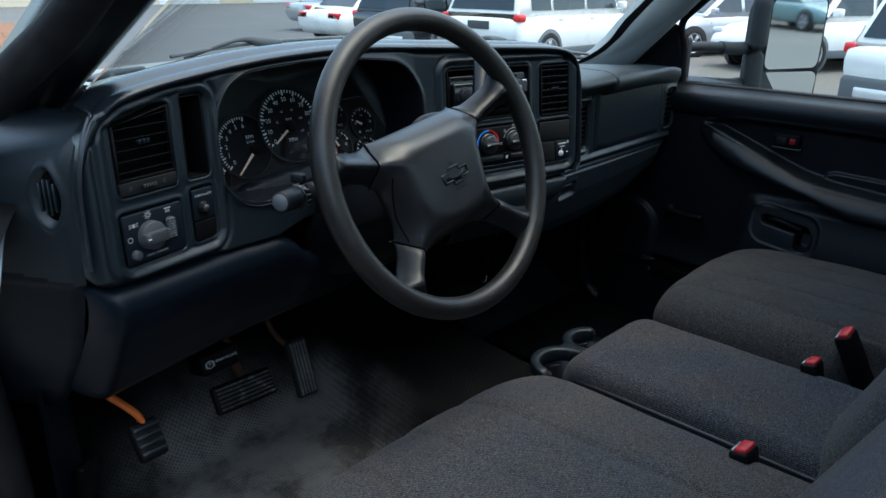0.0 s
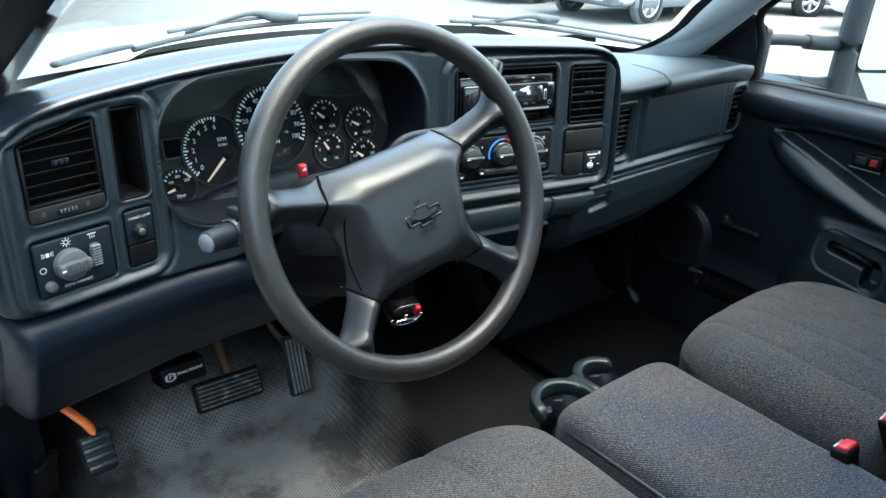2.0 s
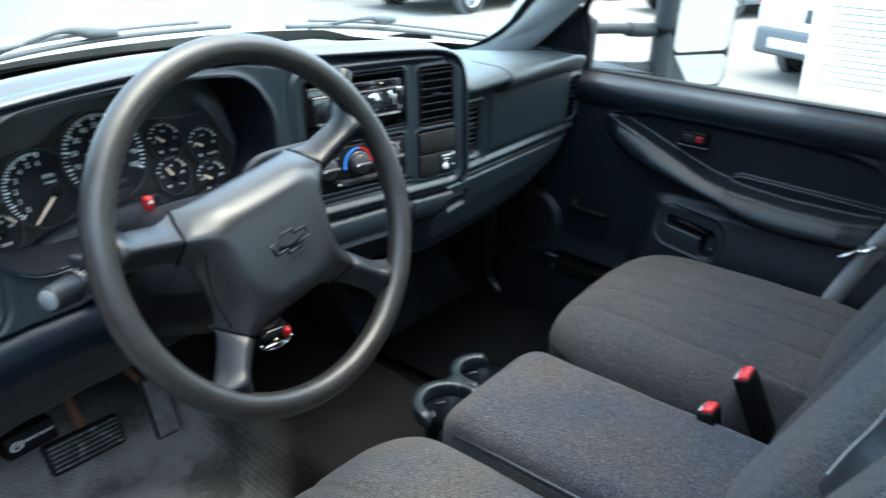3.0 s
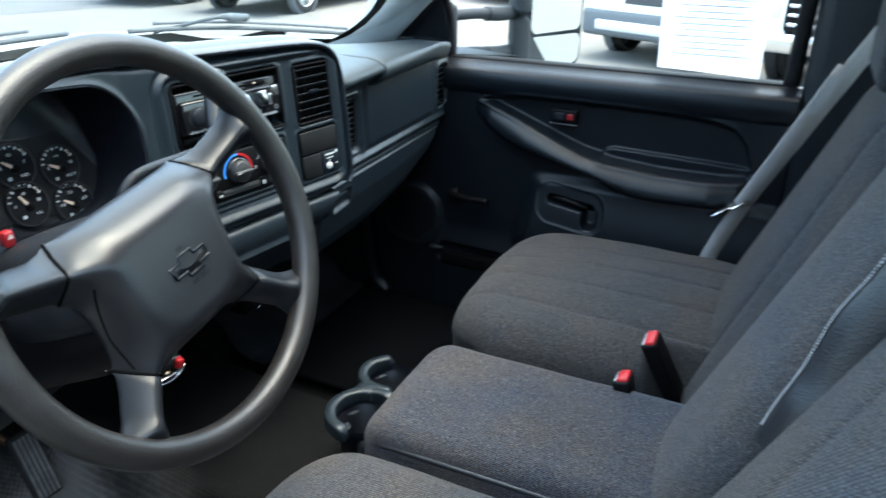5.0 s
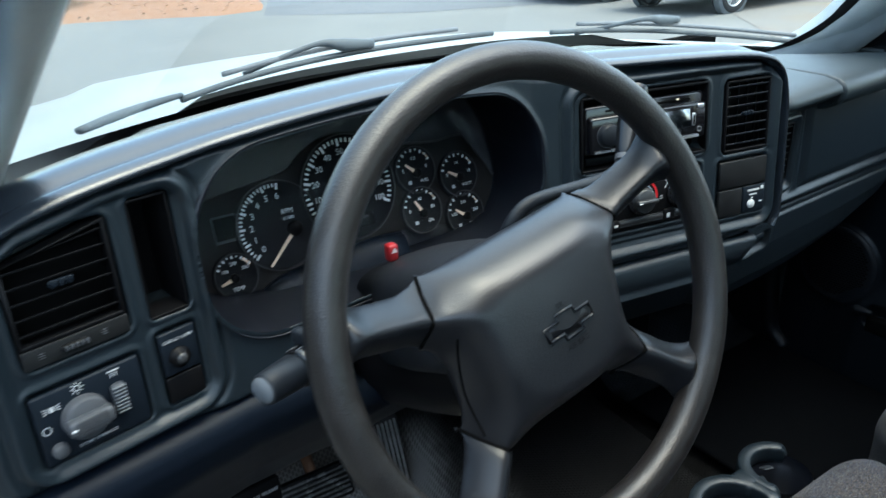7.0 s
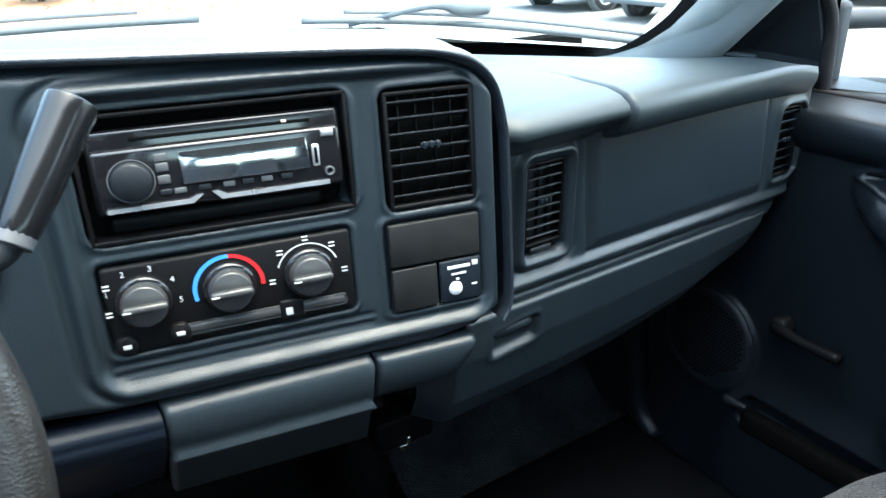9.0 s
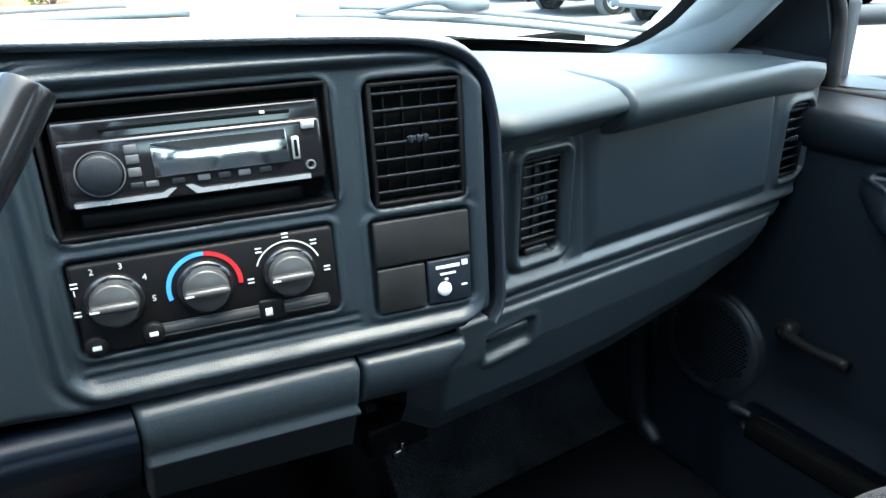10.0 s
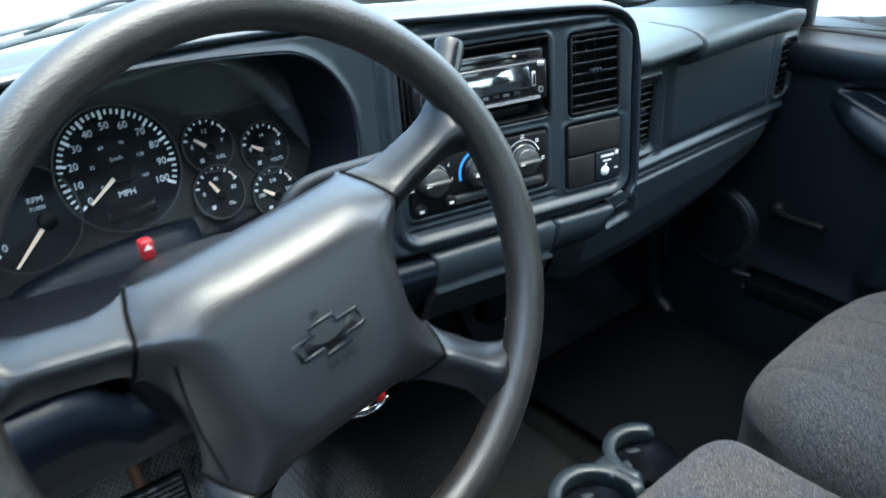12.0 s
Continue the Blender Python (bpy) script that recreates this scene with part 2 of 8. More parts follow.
M_RUST = mat("rusty_steel", (0.10, 0.045, 0.02), 0.7, vary=0.4, scale=60)
M_PEDAL = mat("worn_pedal_rubber", (0.15, 0.15, 0.15), 0.55, vary=0.25, scale=90, blotch=0.8, blotch_color=(0.27, 0.267, 0.26), blotch_scale=40, spec=0.2)
M_GROOVE = mat("grimy_pedal_rubber", (0.030, 0.030, 0.031), 0.7, vary=0.3, scale=90, spec=0.1)
M_BRAKE = mat("black_pedal_rubber", (0.0065, 0.0068, 0.0072), 0.5, vary=0.25, scale=90, spec=0.15)
M_TREAD = mat("polished_pedal_rib", (0.060, 0.061, 0.062), 0.26, vary=0.3, scale=90, blotch=0.8, blotch_color=(0.15, 0.15, 0.148), blotch_scale=55, spec=0.6)
M_SILVERGREY = mat("grey_soft_rubber", (0.020, 0.024, 0.030), 0.5, vary=0.1, spec=0.2)
M_HAZARD = mat("dark_red_button", (0.22, 0.010, 0.014), 0.4, vary=0.1, spec=0.3)
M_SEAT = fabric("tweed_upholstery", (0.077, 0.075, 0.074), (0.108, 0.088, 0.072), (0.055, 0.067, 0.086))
# Passenger copy of the tweed, darkened to stand in for its dimmer light.
M_SEATP = fabric("tweed_upholstery_dimmed", (0.045, 0.045, 0.047), (0.062, 0.053, 0.046), (0.033, 0.042, 0.055), light=(0.12, 0.112, 0.105))
M_SEATM = fabric("tweed_upholstery_bluish", (0.058, 0.060, 0.066), (0.088, 0.070, 0.057), (0.036, 0.050, 0.080))
M_VINYL = mat("black_leatherette", (0.018, 0.019, 0.021), 0.35, vary=0.1, grain=0.5, grain_scale=400)
# Real dust at the heels; near-black base stands in for shade on tunnel and toe board.
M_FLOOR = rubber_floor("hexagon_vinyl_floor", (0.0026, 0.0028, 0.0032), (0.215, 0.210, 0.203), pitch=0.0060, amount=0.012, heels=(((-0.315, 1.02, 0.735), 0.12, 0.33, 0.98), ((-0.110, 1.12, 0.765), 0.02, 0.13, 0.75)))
M_TOE = rubber_floor("ribbed_vinyl_toeboard", (0.0045, 0.006, 0.0075), (0.040, 0.047, 0.054), pitch=0.0075, amount=0.6)
M_MAT = mat("black_carpet_mat", (0.0030, 0.0034, 0.0042), 0.95, vary=0.4, scale=400, grain=0.6, grain_scale=600, spec=0.0)
M_PILLAR = mat("pillar_trim_lit_side", (0.30, 0.33, 0.34), 0.55, vary=0.06, grain=0.2, spec=0.2)
M_HEAD = mat("grey_headliner", (0.24, 0.24, 0.245), 0.9, vary=0.1, grain=0.3, spec=0.05)
M_WEB = mat("grey_belt_webbing", (0.42, 0.415, 0.41), 0.8, vary=0.15, scale=400, grain=0.5, grain_scale=500, spec=0.05)
M_PAPER = mat("paper_sheet", (0.72, 0.76, 0.82), 0.8, vary=0.02, spec=0.1)
pn, pl = M_PAPER.node_tree.nodes, M_PAPER.node_tree.links
shine, both = pn.new("ShaderNodeBsdfTranslucent"), pn.new("ShaderNodeMixShader")
shine.inputs["Color"].default_value = (0.72, 0.76, 0.82, 1)
both.inputs[0].default_value = 0.5
pl.new(pn["Principled BSDF"].outputs[0], both.inputs[1])
pl.new(shine.outputs[0], both.inputs[2])
pl.new(both.outputs[0], pn["Material Output"].inputs["Surface"])
M_PRINT = mat("grey_paper_print", (0.63, 0.67, 0.73), 0.8, vary=0.05)
M_BODY = mat("white_car_paint", (0.78, 0.78, 0.77), 0.28, vary=0.02, coat=0.5, rough_vary=0.05, blotch=0.15, blotch_color=(0.66, 0.65, 0.62), blotch_scale=2)
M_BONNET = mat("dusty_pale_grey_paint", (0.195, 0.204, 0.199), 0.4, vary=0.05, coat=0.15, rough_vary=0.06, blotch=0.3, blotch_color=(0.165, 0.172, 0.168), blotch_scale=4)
M_PSILVER = mat("silver_car_paint", (0.42, 0.44, 0.46), 0.3, metal=0.4, vary=0.02, coat=0.5)
M_PBLACK = mat("black_car_paint", (0.012, 0.012, 0.014), 0.15, vary=0.05, coat=0.5)
M_PTEAL = mat("grey_green_car_paint", (0.20, 0.30, 0.31), 0.25, metal=0.3, vary=0.03, coat=0.5)
M_CGLASS = mat("dark_car_glass", (0.02, 0.028, 0.032), 0.06, vary=0.1, rough_vary=0.03)
M_TYRE = mat("tyre_rubber", (0.02, 0.02, 0.021), 0.8, vary=0.2, spec=0.2)
M_RIM = mat("alloy_rim", (0.45, 0.45, 0.46), 0.3, metal=0.8, vary=0.08)
M_TAIL = mat("red_lamp_lens", (0.55, 0.015, 0.02), 0.12, vary=0.1)
M_LAMP = mat("clear_lamp_lens", (0.6, 0.62, 0.64), 0.1, metal=0.3, vary=0.1)
M_TRIM = mat("grey_plastic_cladding", (0.10, 0.11, 0.12), 0.6, vary=0.1, spec=0.2)
M_GLASS = clear_glass("window_glass", (0.93, 0.96, 0.935))
M_LENS = clear_glass("cluster_lens", (0.97, 0.97, 0.97), 0.03)
M_MIRROR = mat("mirror_glass", (0.82, 0.86, 0.87), 0.03, metal=1.0, vary=0.01, rough_vary=0.0)
M_HOUSING = mat("mirror_housing_plastic", (0.020, 0.024, 0.028), 0.6, vary=0.1, grain=0.4, grain_scale=700, spec=0.15)
M_ASPHALT = mat("worn_asphalt", (0.122, 0.124, 0.119), 0.9, vary=0.25, scale=160, grain=0.5, grain_scale=120, blotch=0.5, blotch_color=(0.156, 0.157, 0.150), blotch_scale=0.35, spec=0.1)
M_TAR = mat("dark_new_asphalt", (0.10, 0.105, 0.11), 0.9, vary=0.25, scale=160, grain=0.5, grain_scale=120, blotch=0.4, blotch_color=(0.14, 0.14, 0.14), blotch_scale=0.5, spec=0.1)
M_GRAVEL = mat("pale_gravel", (0.135, 0.131, 0.123), 0.95, vary=0.4, scale=60, grain=0.8, grain_scale=40, blotch=0.6, blotch_color=(0.15, 0.122, 0.092), blotch_scale=0.8, spec=0.05)
M_MULCH = mat("brown_mulch", (0.215, 0.125, 0.080), 0.95, vary=0.6, scale=45, grain=0.8, grain_scale=30, blotch=0.5, blotch_color=(0.17, 0.09, 0.05), blotch_scale=3, spec=0.05)
M_LITTER = mat("dry_leaf", (0.34, 0.26, 0.18), 0.8, vary=0.8, scale=3, spec=0.1)
M_LEAF = mat("shrub_leaf", (0.09, 0.16, 0.04), 0.6, vary=0.5, scale=9, spec=0.2)
M_BARK = mat("bark", (0.11, 0.085, 0.065), 0.9, vary=0.4, scale=20, spec=0.1)
M_WALL = mat("cream_siding", (0.55, 0.48, 0.36), 0.8, vary=0.08, spec=0.1)
M_ROOF = mat("dark_roof", (0.09, 0.085, 0.08), 0.9, vary=0.2, spec=0.1)
M_SHOULD = mat("red_flag_cloth", (0.6, 0.03, 0.04), 0.7, vary=0.1)
M_FBLUE = mat("navy_flag_cloth", (0.015, 0.035, 0.16), 0.7, vary=0.1)
M_YELLOW = mat("yellow_tag", (0.72, 0.58, 0.03), 0.5, vary=0.1)
M_CONE = mat("orange_cone_plastic", (0.75, 0.12, 0.02), 0.5, vary=0.1)


# ---------------------------------------------------------------- building helpers
def thing(name, at, label, category, group="", kind=""):
    """An Empty at the base of a thing, whose parts are built in world places."""
    ob = new(name)
    ob.empty_display_size = 0.05
    ob.location = at
    return tagged(ob, label, category, group, kind)


def part(name, me, material, parent=None, label=""):
    """One mesh object from a bmesh or a mesh, under a thing or a part."""
    if isinstance(me, bmesh.types.BMesh):
        data = bpy.data.meshes.new(name)
        me.to_mesh(data)
        me.free()
    else:
        data = me
    data.materials.append(material)
    ob = new(name, data)
    if parent is not None:
        ob.parent = parent
        if parent.data is None:
            ob.matrix_parent_inverse = Matrix.Translation(-Vector(parent.location))
    if label:
        ob["label"] = label
    return ob


def single(name, me, material, label, category, group="", kind=""):
    return tagged(part(name, me, material), label, category, group, kind)


def smooth(bm, on=True):
    for f in bm.faces:
        f.smooth = on
    return bm


def sheet(V, mask=None, flip=False, close_back=None):
    """A smooth-shaded sheet from an (n, m, 3) array of places; mask (n-1, m-1) leaves cells out."""
    n, m = V.shape[:2]
    idx = np.arange(n * m).reshape(n, m)
    a, b, c, d = idx[:-1, :-1], idx[1:, :-1], idx[1:, 1:], idx[:-1, 1:]
    q = np.stack([a, b, c, d] if not flip else [a, d, c, b], -1).reshape(-1, 4)
    if mask is not None:
        q = q[np.asarray(mask).ravel()]
    used, inv = np.unique(q, return_inverse=True)
    data = bpy.data.meshes.new("sheet")
    data.from_pydata(V.reshape(-1, 3)[used].tolist(), [], inv.reshape(-1, 4).tolist())
    data.polygons.foreach_set("use_smooth", np.ones(len(q), bool))
    return data


def loft(rings, closed=True, caps=True):
    """A skin over rings of equally many places."""
    bm = bmesh.new()
    rows = [[bm.verts.new(p) for p in ring] for ring in rings]
    k = len(rows[0])
    for r0, r1 in zip(rows, rows[1:]):
        for i in range(k if closed else k - 1):
            j = (i + 1) % k
            bm.faces.new((r0[i], r0[j], r1[j], r1[i]))
    if caps and closed:
        bm.faces.new(rows[0][::-1])
        bm.faces.new(rows[-1])
    bmesh.ops.recalc_face_normals(bm, faces=bm.faces)
    return smooth(bm)


def box(lo, hi, bevel=0.0, seg=2, m=None):
    bm = bmesh.new()
    bmesh.ops.create_cube(bm, size=1.0)
    lo, hi = Vector(lo), Vector(hi)
    for v in bm.verts:
        v.co = Vector([(lo[i] + hi[i]) / 2 + v.co[i] * (hi[i] - lo[i]) for i in range(3)])
    if bevel:
        bmesh.ops.bevel(bm, geom=bm.edges[:], offset=bevel, segments=seg, affect="EDGES", profile=0.5)
        smooth(bm)
        mark_flat(bm)
    if m is not None:
        bm.transform(m)
    return bm


def mark_flat(bm):
    for f in bm.faces:
        if f.calc_area() > 0 and len(f.verts) == 4 and max(e.calc_length() for e in f.edges) > 12 * min(e.calc_length() for e in f.edges):
            f.smooth = True


def lathe(profile, m=None, seg=32, arc=2 * math.pi):
    """Turned shape: profile of (radius, height), about z, then laid by m."""
    bm = bmesh.new()
    full = arc > 6.28
    k = seg if full else seg + 1
    rows = []
    for r, h in profile:
        rows.append([bm.verts.new((r * math.cos(arc * i / seg), r * math.sin(arc * i / seg), h)) for i in range(k)])
    for r0, r1 in zip(rows, rows[1:]):
        for i in range(seg):
            j = (i + 1) % k
            bm.faces.new((r0[i], r0[j], r1[j], r1[i]))
    bmesh.ops.remove_doubles(bm, verts=bm.verts, dist=1e-6)
    bmesh.ops.recalc_face_normals(bm, faces=bm.faces)
    if m is not None:
        bm.transform(m)
    return smooth(bm)


def catmull(points, per=8):
    p = [Vector(q) for q in points]
    p = [2 * p[0] - p[1], *p, 2 * p[-1] - p[-2]]
    out = []
    for i in range(1, len(p) - 2):
        for s in range(per):
            t = s / per
            out.append(0.5 * (2 * p[i] + (p[i + 1] - p[i - 1]) * t + (2 * p[i - 1] - 5 * p[i] + 4 * p[i + 1] - p[i + 2]) * t * t + (3 * p[i] - p[i - 1] - 3 * p[i + 1] + p[i + 2]) * t**3))
    out.append(p[-2])
    return out


def pipe(points, radius, seg=12, per=6, flat=1.0, up=(0, 0, 1)):
    """A rod along a smooth path; radius a number or one a point; flat squeezes it along up."""
    path = catmull(points, per)
    radii = [radius] * len(path) if isinstance(radius, (int, float)) else np.interp(np.linspace(0, 1, len(path)), np.linspace(0, 1, len(radius)), radius).tolist()
    rings = []
    for i, p in enumerate(path):
        t = (path[min(i + 1, len(path) - 1)] - path[max(i - 1, 0)]).normalized()
        s = t.cross(Vector(up))
        s = s.normalized() if s.length > 1e-4 else Vector((1, 0, 0))
        u = s.cross(t)
        rings.append([p + radii[i] * (math.cos(a) * s + flat * math.sin(a) * u) for a in (2 * math.pi * k / seg for k in range(seg))])
    return loft(rings)


def join(*bms):
    out = bms[0]
    for b in bms[1:]:
        data = bpy.data.meshes.new("tmp")
        b.to_mesh(data)
        b.free()
        out.from_mesh(data)
        bpy.data.meshes.remove(data)
    return out


TEXTS = {}


def lettering(words, size, place):
    """Flat letters of Blender's own font; place(x, y) lays them on a surface."""
    bm = bmesh.new()
    for text, x, y, s in words:
        if text not in TEXTS:
            cu = bpy.data.curves.new("letters", "FONT")
            cu.body, cu.align_x, cu.align_y, cu.resolution_u = text, "CENTER", "CENTER", 2
            ob = bpy.data.objects.new("letters", cu)
            data = bpy.data.meshes.new_from_object(ob)
            TEXTS[text] = ([tuple(v.co) for v in data.vertices], [tuple(p.vertices) for p in data.polygons])
            bpy.data.objects.remove(ob)
        vs, fs = TEXTS[text]
        made = [bm.verts.new(place(x + v[0] * s * size, y + v[1] * s * size)) for v in vs]
        for f in fs:
            try:
                bm.faces.new([made[i] for i in f])
            except ValueError:
                pass
    return bm


def rr(x, z, x0, x1, z0, z1, r):
    """Distance from a rounded rectangle, negative inside."""
    qx = np.abs(x - (x0 + x1) / 2) - (x1 - x0) / 2 + r
    qz = np.abs(z - (z0 + z1) / 2) - (z1 - z0) / 2 + r
    return np.minimum(np.maximum(qx, qz), 0) + np.hypot(np.maximum(qx, 0), np.maximum(qz, 0)) - r


def step(a, b, v):
    t = np.clip((v - a) / (b - a), 0, 1)
    return t * t * (3 - 2 * t)


class Face:
    """A gently leaning panel: y = y0 + a (x - x0) + b (z - z0); places are given by x, z and how far they stand out of it."""

    def __init__(self, x0, y0, z0, a, b):
        self.x0, self.y0, self.z0, self.a, self.b = x0, y0, z0, a, b
        self.n = Vector((a, -1, b)).normalized()
        self.r = Vector((1, a, 0)).normalized()
        self.u = self.n.cross(self.r)

    def y(self, x, z):
        return self.y0 + self.a * (x - self.x0) + self.b * (z - self.z0)

    def at(self, x, z, out=0.0):
        return Vector((x, self.y(x, z), z)) + self.n * out

    def box(self, x0, x1, z0, z1, o0, o1, bevel=0.0, seg=2):
        bm = box((x0, z0, o0), (x1, z1, o1), bevel, seg)
        for v in bm.verts:
            v.co = self.at(v.co.x, v.co.y, v.co.z)
        bmesh.ops.recalc_face_normals(bm, faces=bm.faces)
        return bm

    def turned(self, x, z, profile, seg=32):
        m = Matrix((self.r, self.u, self.n)).transposed().to_4x4()
        m.translation = self.at(x, z)
        return lathe(profile, m, seg)

    def flat(self, outline, o0, o1):
        """A plate with the given outline of (x, z)."""
        ring = [[self.at(x, z, o) for x, z in outline] for o in (o0, o1)]
        bm = loft(ring)
        for f in bm.faces:
            f.smooth = False
        return bm

    def letters(self, words, size, out):
        return lettering(words, size, lambda x, z: self.at(x, z, out))

    def arc(self, x, z, r0, r1, a0, a1, out, seg=24):
        bm = bmesh.new()
        rows = []
        for i in range(seg + 1):
            a = radians(a0 + (a1 - a0) * i / seg)
            rows.append([bm.verts.new(self.at(x + r * math.cos(a), z + r * math.sin(a), out)) for r in (r0, r1)])
        for p, q in zip(rows, rows[1:]):
            bm.faces.new((p[0], p[1], q[1], q[0]))
        return bm


def rounded(x0, x1, z0, z1, r, k=5):
    out = []
    for cx, cz, a in ((x1 - r, z0 + r, -90), (x1 - r, z1 - r, 0), (x0 + r, z1 - r, 90), (x0 + r, z0 + r, 180)):
        out += [(cx + r * math.cos(radians(a + 90 * i / k)), cz + r * math.sin(radians(a + 90 * i / k))) for i in range(k + 1)]
    return out


FC = Face(-0.010, 0.811, 1.35, -0.19, 0.07)
FL = Face(-0.606, 0.756, 1.35, 0.22, 0.04)
FR = Face(0.40, 0.815, 1.34, 0.03, -0.02)
FK = Face(-0.20, 0.910, 1.38, 0.0, 0.30)
MID = 0.07


# ---------------------------------------------------------------- outdoors: ground and hood
def glass_y(x, z):
    return 1.33 - 1.556 * (z - 1.45) - 0.35 * np.abs((x - MID) / 0.69) ** 3


def ground_sheet(name, x0, x1, y0, y1, nx, ny, material, label, z=0.0, rough=0.0):
    X, Y = np.meshgrid(np.linspace(x0, x1, nx), np.linspace(y0, y1, ny), indexing="ij")
    Z = z + rough * np.random.rand(*X.shape)
    return single(name, sheet(np.stack([X, Y, Z], -1)), material, label, "ground", kind="structure")


ground_sheet("ground", -400, 400, -400, 400, 41, 41, M_ASPHALT, "pale worn asphalt of a car lot")


def patch(name, outline, material, label, z):
    bm = bmesh.new()
    bm.faces.new([bm.verts.new((x, y, z)) for x, y in outline])
    bmesh.ops.triangulate(bm, faces=bm.faces)
    return single(name, bm, material, label, "ground", kind="structure")


patch("road", [(5.2, 15.3), (7.4, 13.2), (10.5, 11.9), (40, 14), (60, 60), (18, 60), (9, 24)], M_TAR, "darker asphalt drive beyond the lot", 0.004)
patch("pavement", [(5.0, -6), (8.3, -8), (30, -6), (30, 12), (13, 10.6), (9.3, 6.6), (6.0, 3.0)], M_GRAVEL, "pale gravel parking strip with leaves", 0.006)


def truck_hood():
    X, T = np.meshgrid(np.linspace(-0.80, 0.94, 30), np.linspace(0, 1, 24), indexing="ij")
    s = (X - MID) / 0.87
    Y = glass_y(X, 1.44) + 0.022 + T * (2.45 - glass_y(X, 1.44) - 0.022 - 0.12 * s**2)
    Z = 1.445 - 0.035 * s**2 - 0.16 * T**1.5 - 0.10 * step(0.86, 1.0, T) - 0.10 * step(0.86, 1.0, np.abs(s)) + 0.018 * step(0.55, 0.45, np.abs(s))
    hood = thing("truck_hood", (MID, 1.8, 1.4), "dusty pale grey pickup bonnet in front of the windshield", "bonnet")
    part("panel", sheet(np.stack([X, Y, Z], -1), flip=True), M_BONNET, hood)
    X, T = np.meshgrid(np.linspace(-0.78, 0.92, 30), np.linspace(0, 1, 6), indexing="ij")
    Y = glass_y(X, 1.43) - 0.02 + T * 0.15
    Z = 1.415 - 0.03 * ((X - MID) / 0.87) ** 2 + 0.01 * T
    part("cowl", sheet(np.stack([X, Y, Z], -1), flip=True), M_BLACK, hood, "black plastic cowl")
    for side in (-1, 1):
        x = MID + side * 0.87
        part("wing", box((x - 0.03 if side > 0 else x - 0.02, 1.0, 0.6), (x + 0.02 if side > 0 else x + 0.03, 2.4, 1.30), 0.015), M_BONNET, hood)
    return hood


truck_hood()


# ---------------------------------------------------------------- cab: floor, walls, pillars, roof
def cab_floor():
    x = np.linspace(-0.80, 0.93, 120)
    y = np.linspace(-0.75, 1.42, 150)
    X, Y = np.meshgrid(x, y, indexing="ij")
    hump = step(-0.140, -0.062, X) * step(0.32, 0.20, X)
    Z = 0.735 + 0.125 * hump * (0.75 + 0.5 * step(0.6, 1.3, Y)) + 0.006 * np.sin(9 * X + 3) * np.sin(7 * Y)
    toe = np.clip(Y - 1.12, 0, None)
    Z = Z + 1.15 * toe * step(1.10, 1.22, Y)
    Z = Z + 0.10 * step(-0.69, -0.76, X)
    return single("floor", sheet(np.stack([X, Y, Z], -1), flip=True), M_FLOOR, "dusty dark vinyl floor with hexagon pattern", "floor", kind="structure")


cab_floor()


